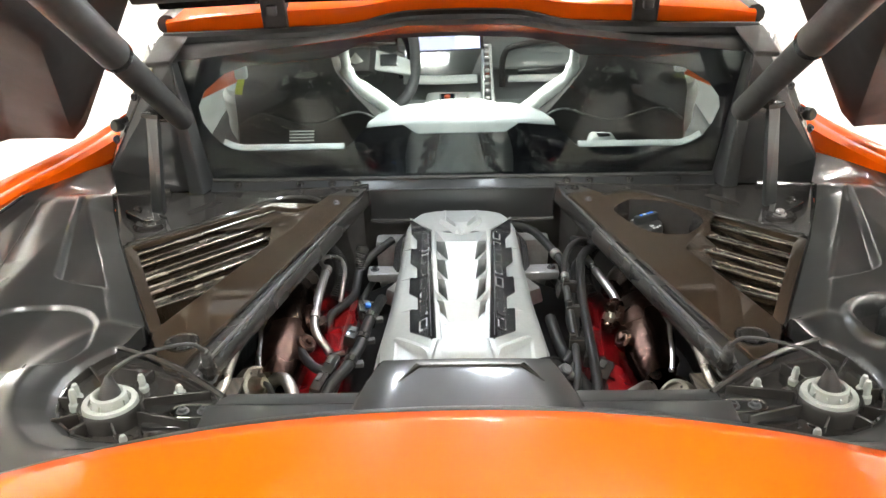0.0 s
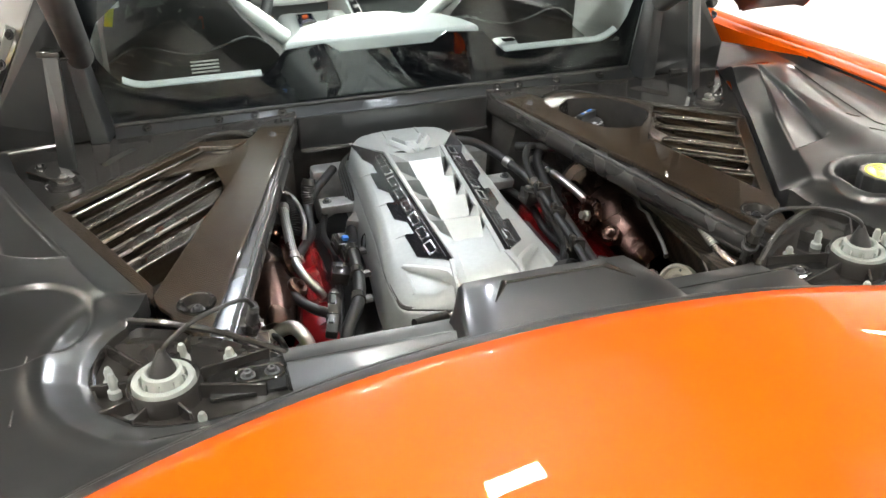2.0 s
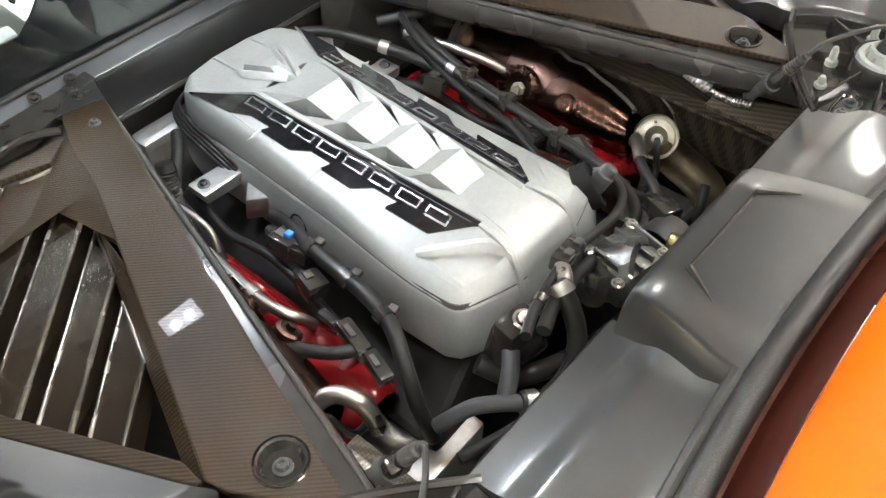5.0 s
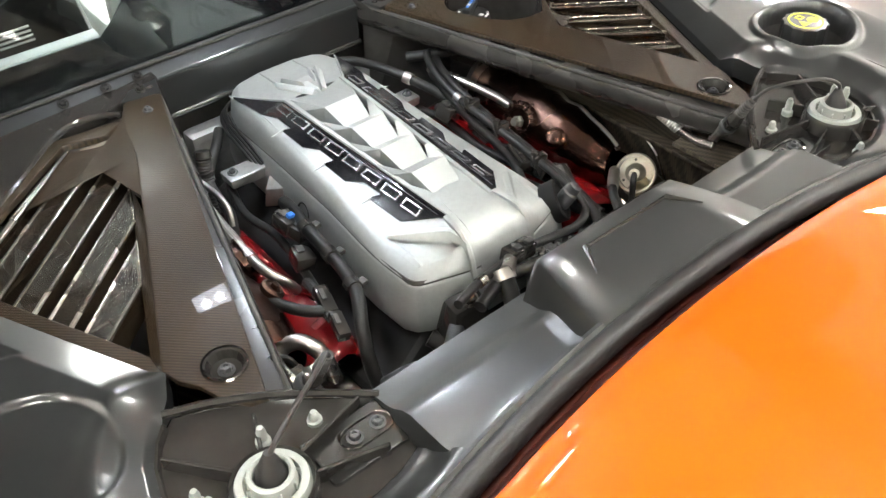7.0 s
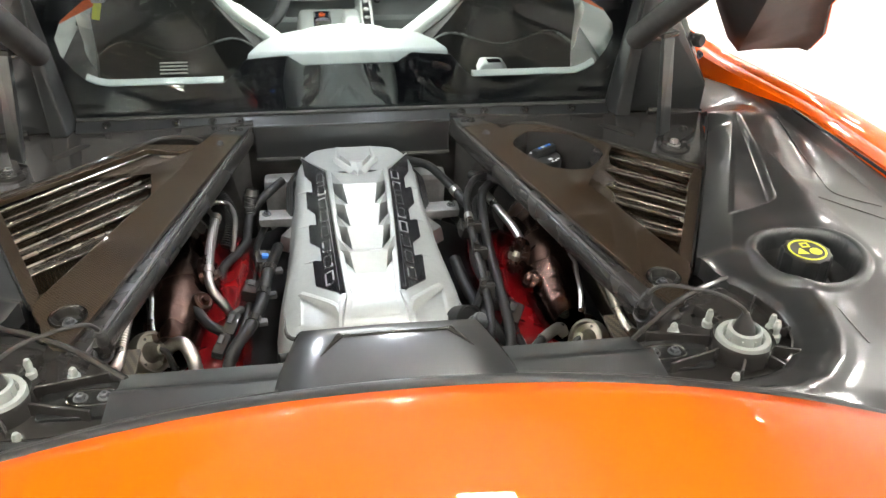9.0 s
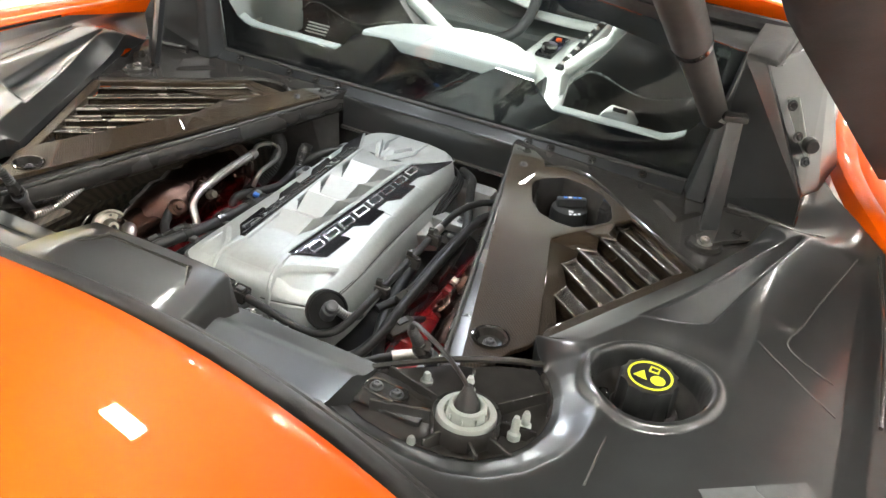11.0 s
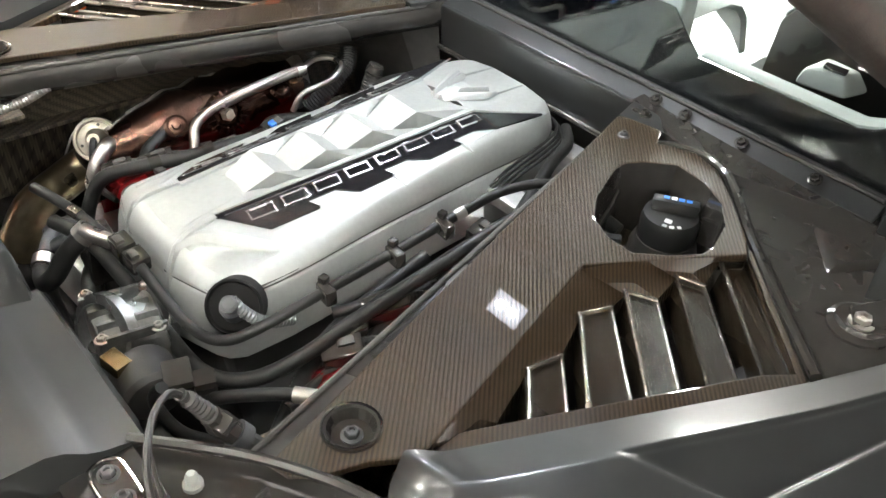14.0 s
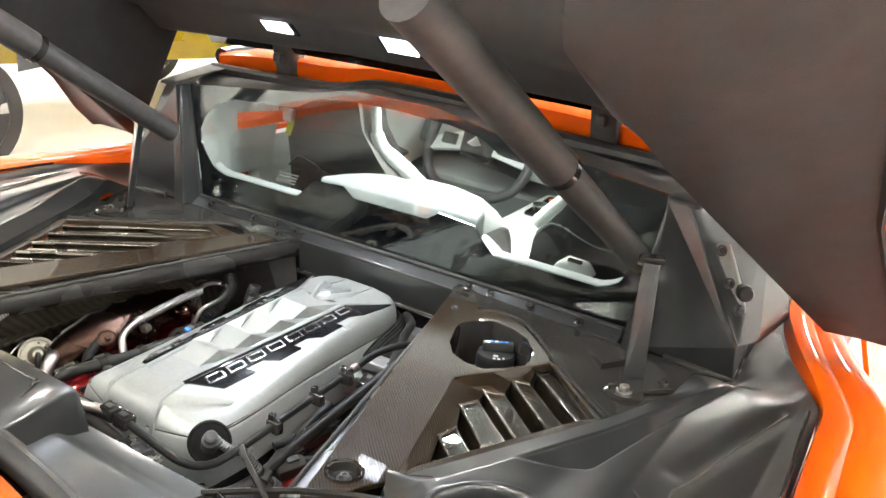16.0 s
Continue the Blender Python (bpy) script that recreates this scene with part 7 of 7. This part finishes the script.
part("column", tube([(-0.30, 1.70, 0.895), (-0.30, 2.0, 0.78)], 0.05, 14), SEAT_BLACK, sw)
part("cluster", box(-0.33, 1.90, 0.96, 0.28, 0.03, 0.12, 0.01, (-20, 0, 0)), BADGE, sw)

# ---- raised rear lid ----
lid = thing("rear_lid", (0, 0.92, 1.19), "raised rear lid with tinted glass, twin lamps and black wings", "lid")
LY = [0.585, 0.46, 0.30, 0.12, -0.05, -0.22, -0.38]


def lid_z(y):
    return 1.335 + 0.40 * (0.86 - y)


def wing_in(y):
    """Lower inner edge of the side wing."""
    k = 0.84 - y
    x = 0.800 - 0.41 * k if k < 0.4 else 0.636 - 0.055 * (k - 0.4)
    z = 0.950 + 0.71 * k if k < 0.4 else 1.234 + 0.52 * (k - 0.4)
    return x, z


part("glass", skin([[(u * 0.44, y, lid_z(y) + 0.012 - 0.015 * u * u) for u in (-1, -0.5, 0, 0.5, 1)] for y in LY], 0.004), HATCH_GLASS, lid, "dark tinted lid glass").visible_shadow = False
rail = []
for y, z in ((0.800, 1.335), (0.800, 1.275), (0.785, 1.256), (0.765, 1.250), (0.745, 1.254), (0.735, 1.262), (0.690, 1.302), (0.645, 1.312), (0.615, 1.335), (0.600, 1.375), (0.590, 1.425), (0.588, 1.445)):
    rail.append([(u * 0.60, y + 0.01 * u * u, z - 0.012 * abs(u) ** 3 + 0.006 * (1 - smoothstep(0.2, 0.45, abs(u))) * (1 if y > 0.6 else 0)) for u in (-1, -0.8, -0.6, -0.4, -0.2, 0, 0.2, 0.4, 0.6, 0.8, 1)])
part("front_glass", skin([[(u * 0.60, y + 0.012 * u * u, z - 0.014 * abs(u) ** 3) for u in (-1, -0.6, -0.2, 0.2, 0.6, 1)] for y, z in ((0.890, 1.216), (0.86, 1.25), (0.80, 1.300))], 0.003), DARK_GLASS, lid, "almost black glass strip")
part("front_rail", skin(rail, 0.006), LINER, lid, "black front rail of the lid", 1, 50)
part("top_skin", skin([[(u * 0.60, y, z) for u in (-1, -0.5, 0, 0.5, 1)] for y, z in ((0.800, 1.345), (0.70, 1.405), (0.590, 1.462))], 0.004), ORANGE, lid, "orange outer skin")
for s in (-1, 1):
    lx = 0.140 * s - 0.075
    lamp = part("lid_lamp", box(lx, 0.6925, 1.2965, 0.085, 0.056, 0.008, 0.003, (-42, 0, 0)), BADGE, lid, "small lit twin lamp")
    part("lens", box(lx, 0.6895, 1.2932, 0.064, 0.040, 0.004, 0.0015, (-42, 0, 0)), LENS, lamp, "bright white lens")
    for dx in (-0.013, 0.013):
        part("diode", lathe([(0.007, -0.001), (0.006, 0.002), (0, 0.003)], (lx + dx, 0.6880, 1.2915), (0, -0.669, -0.743), 14), LED, lamp, "glaring white diode")
    part("side_frame", skin([[(0.435, y, lid_z(y) + 0.004), (0.435, y, lid_z(y) - 0.016), (0.49, y, lid_z(y) - 0.030), (0.60, y, lid_z(y) - 0.012)] for y in LY], 0.01), LINER, lid, "", s, 50)
    rows, skin_rows = [], []
    for y in (0.835, 0.78, 0.68, 0.56, 0.44, 0.30, 0.16):
        xi, zi = wing_in(y)
        k = 0.84 - y
        ox, oz = 0.960 - 0.10 * smoothstep(0.02, 0.22, k), 0.956 + 0.92 * k - 0.08 * k * k
        tx, tz = 0.60, max(lid_z(y) - 0.01, zi + 0.03)
        rows.append([(tx - 0.02, y, tz), (xi - 0.03 if k < 0.4 else min(xi, tx), y, zi + 0.03 if k < 0.4 else zi + 0.012), (xi, y, zi), (xi + 0.35 * (ox - xi), y + 0.01, zi + 0.30 * (oz - zi)), (xi + 0.75 * (ox - xi), y + 0.015, zi + 0.70 * (oz - zi)), (ox - 0.016, y + 0.01, oz - 0.004), (ox - 0.008, y, oz - 0.010), (ox, y, oz + 0.006)])
        skin_rows.append([(ox - 0.002, y, oz - 0.006), (ox + 0.008, y, oz + 0.016), (ox + 0.012, y, oz + 0.05), (ox - 0.02, y, max(oz + 0.09, 0.5 * (oz + tz))), (0.5 * ox + 0.5 * tx, y, max(tz, oz) + 0.07), (tx - 0.02, y, tz + 0.045)])
    tip = [(0.800 + 0.023 * i, 0.850, 0.952) for i in range(8)]
    end = [(x, y - 0.012, z + 0.03) for x, y, z in rows[-1]]
    part("wing_liner", skin([tip] + rows + [end]), LINER, lid, "black liner of the side wing", s, 60)
    part("wing_skin", skin(skin_rows, 0.004), ORANGE, lid, "orange outer skin", s, 60)
    part("wing_end", skin([rows[-1], [(x, y - 0.01, z + 0.03) for x, y, z in rows[-1]], [(0.60 + 0.037 * i, 0.14, lid_z(0.16) + 0.06) for i in range(8)]]), LINER, lid, "", s)
    part("hinge", merged(hull([(0.345, 0.895, 1.150), (0.395, 0.895, 1.150), (0.345, 0.94, 1.16), (0.395, 0.94, 1.16), (0.345, 0.855, 1.30), (0.395, 0.855, 1.30), (0.345, 0.90, 1.31), (0.395, 0.90, 1.31)], 0.006), box(0.37, 0.872, 1.20, 0.02, 0.02, 0.02, 0.004)), BLACK_MATT, lid, "black hinge arm", s)
    part("grab_clip", box(0.62, 0.34, 1.34, 0.03, 0.05, 0.02, 0.005), RUBBER, lid, "", s)
part("rear_rail", skin([[(u * 0.60, -0.38 - 0.05 * v, lid_z(-0.38) - 0.01 * v) for u in (-1, -0.5, 0, 0.5, 1)] for v in (0, 1, 2)], 0.02), LINER, lid)

# ---- neighbouring yellow car ----
nb = thing("parked_car", (-4.6, 3.4, 0), "bright yellow low sports car parked across the showroom", "car")
side = [(-2.2, 0.35), (-2.25, 0.60), (-2.1, 0.80), (-1.4, 0.95), (-0.6, 1.0), (0.1, 1.18), (0.8, 1.2), (1.5, 0.92), (2.1, 0.72), (2.3, 0.50), (2.25, 0.30)]
rings = []
for x, k in ((-0.95, 0.86), (-0.90, 0.97), (-0.55, 1.0), (0, 1.02), (0.55, 1.0), (0.90, 0.97), (0.95, 0.86)):
    rings.append([(-4.6 + x, 3.4 + y, 0.2 + (z - 0.2) * k) for y, z in side])
bm = skin(rings, 0, False)
bmesh.ops.holes_fill(bm, edges=[e for e in bm.edges if len(e.link_faces) == 1], sides=0)
part("body", bm, YELLOW_PAINT, nb, "", 1, 40)
part("side_glass", hull([(-3.66, 2.9, 0.98), (-3.66, 4.6, 0.98), (-3.70, 3.5, 1.15), (-3.70, 4.2, 1.15), (-3.72, 3.6, 1.0), (-3.69, 3.2, 0.96)]), BADGE, nb)
part("intake", hull([(-3.645, 2.35, 0.55), (-3.645, 2.75, 0.60), (-3.645, 2.35, 0.75), (-3.645, 2.65, 0.80), (-3.67, 2.5, 0.65)]), BADGE, nb)
for wy in (2.0, 4.75):
    for wx in (-3.70, -5.50):
        wh = part("wheel", lathe([(0.0, -0.12), (0.24, -0.12), (0.26, -0.10), (0.33, -0.11), (0.345, -0.08), (0.345, 0.08), (0.33, 0.11), (0.26, 0.10), (0.24, 0.12), (0.0, 0.12)], (wx, wy, 0.346), (1, 0, 0), 36), RUBBER, nb, "black tyre")
        part("rim", merged(*[hull([(wx - 0.128, wy, 0.346), (wx + 0.128, wy, 0.346), (wx + 0.128, wy + 0.235 * math.cos(a), 0.346 + 0.235 * math.sin(a)), (wx + 0.128, wy + 0.235 * math.cos(a + 0.25), 0.346 + 0.235 * math.sin(a + 0.25)), (wx + 0.11, wy + 0.235 * math.cos(a + 0.12), 0.346 + 0.235 * math.sin(a + 0.12))]) for a in [2 * math.pi * k / 5 for k in range(5)]]), STEEL, wh)
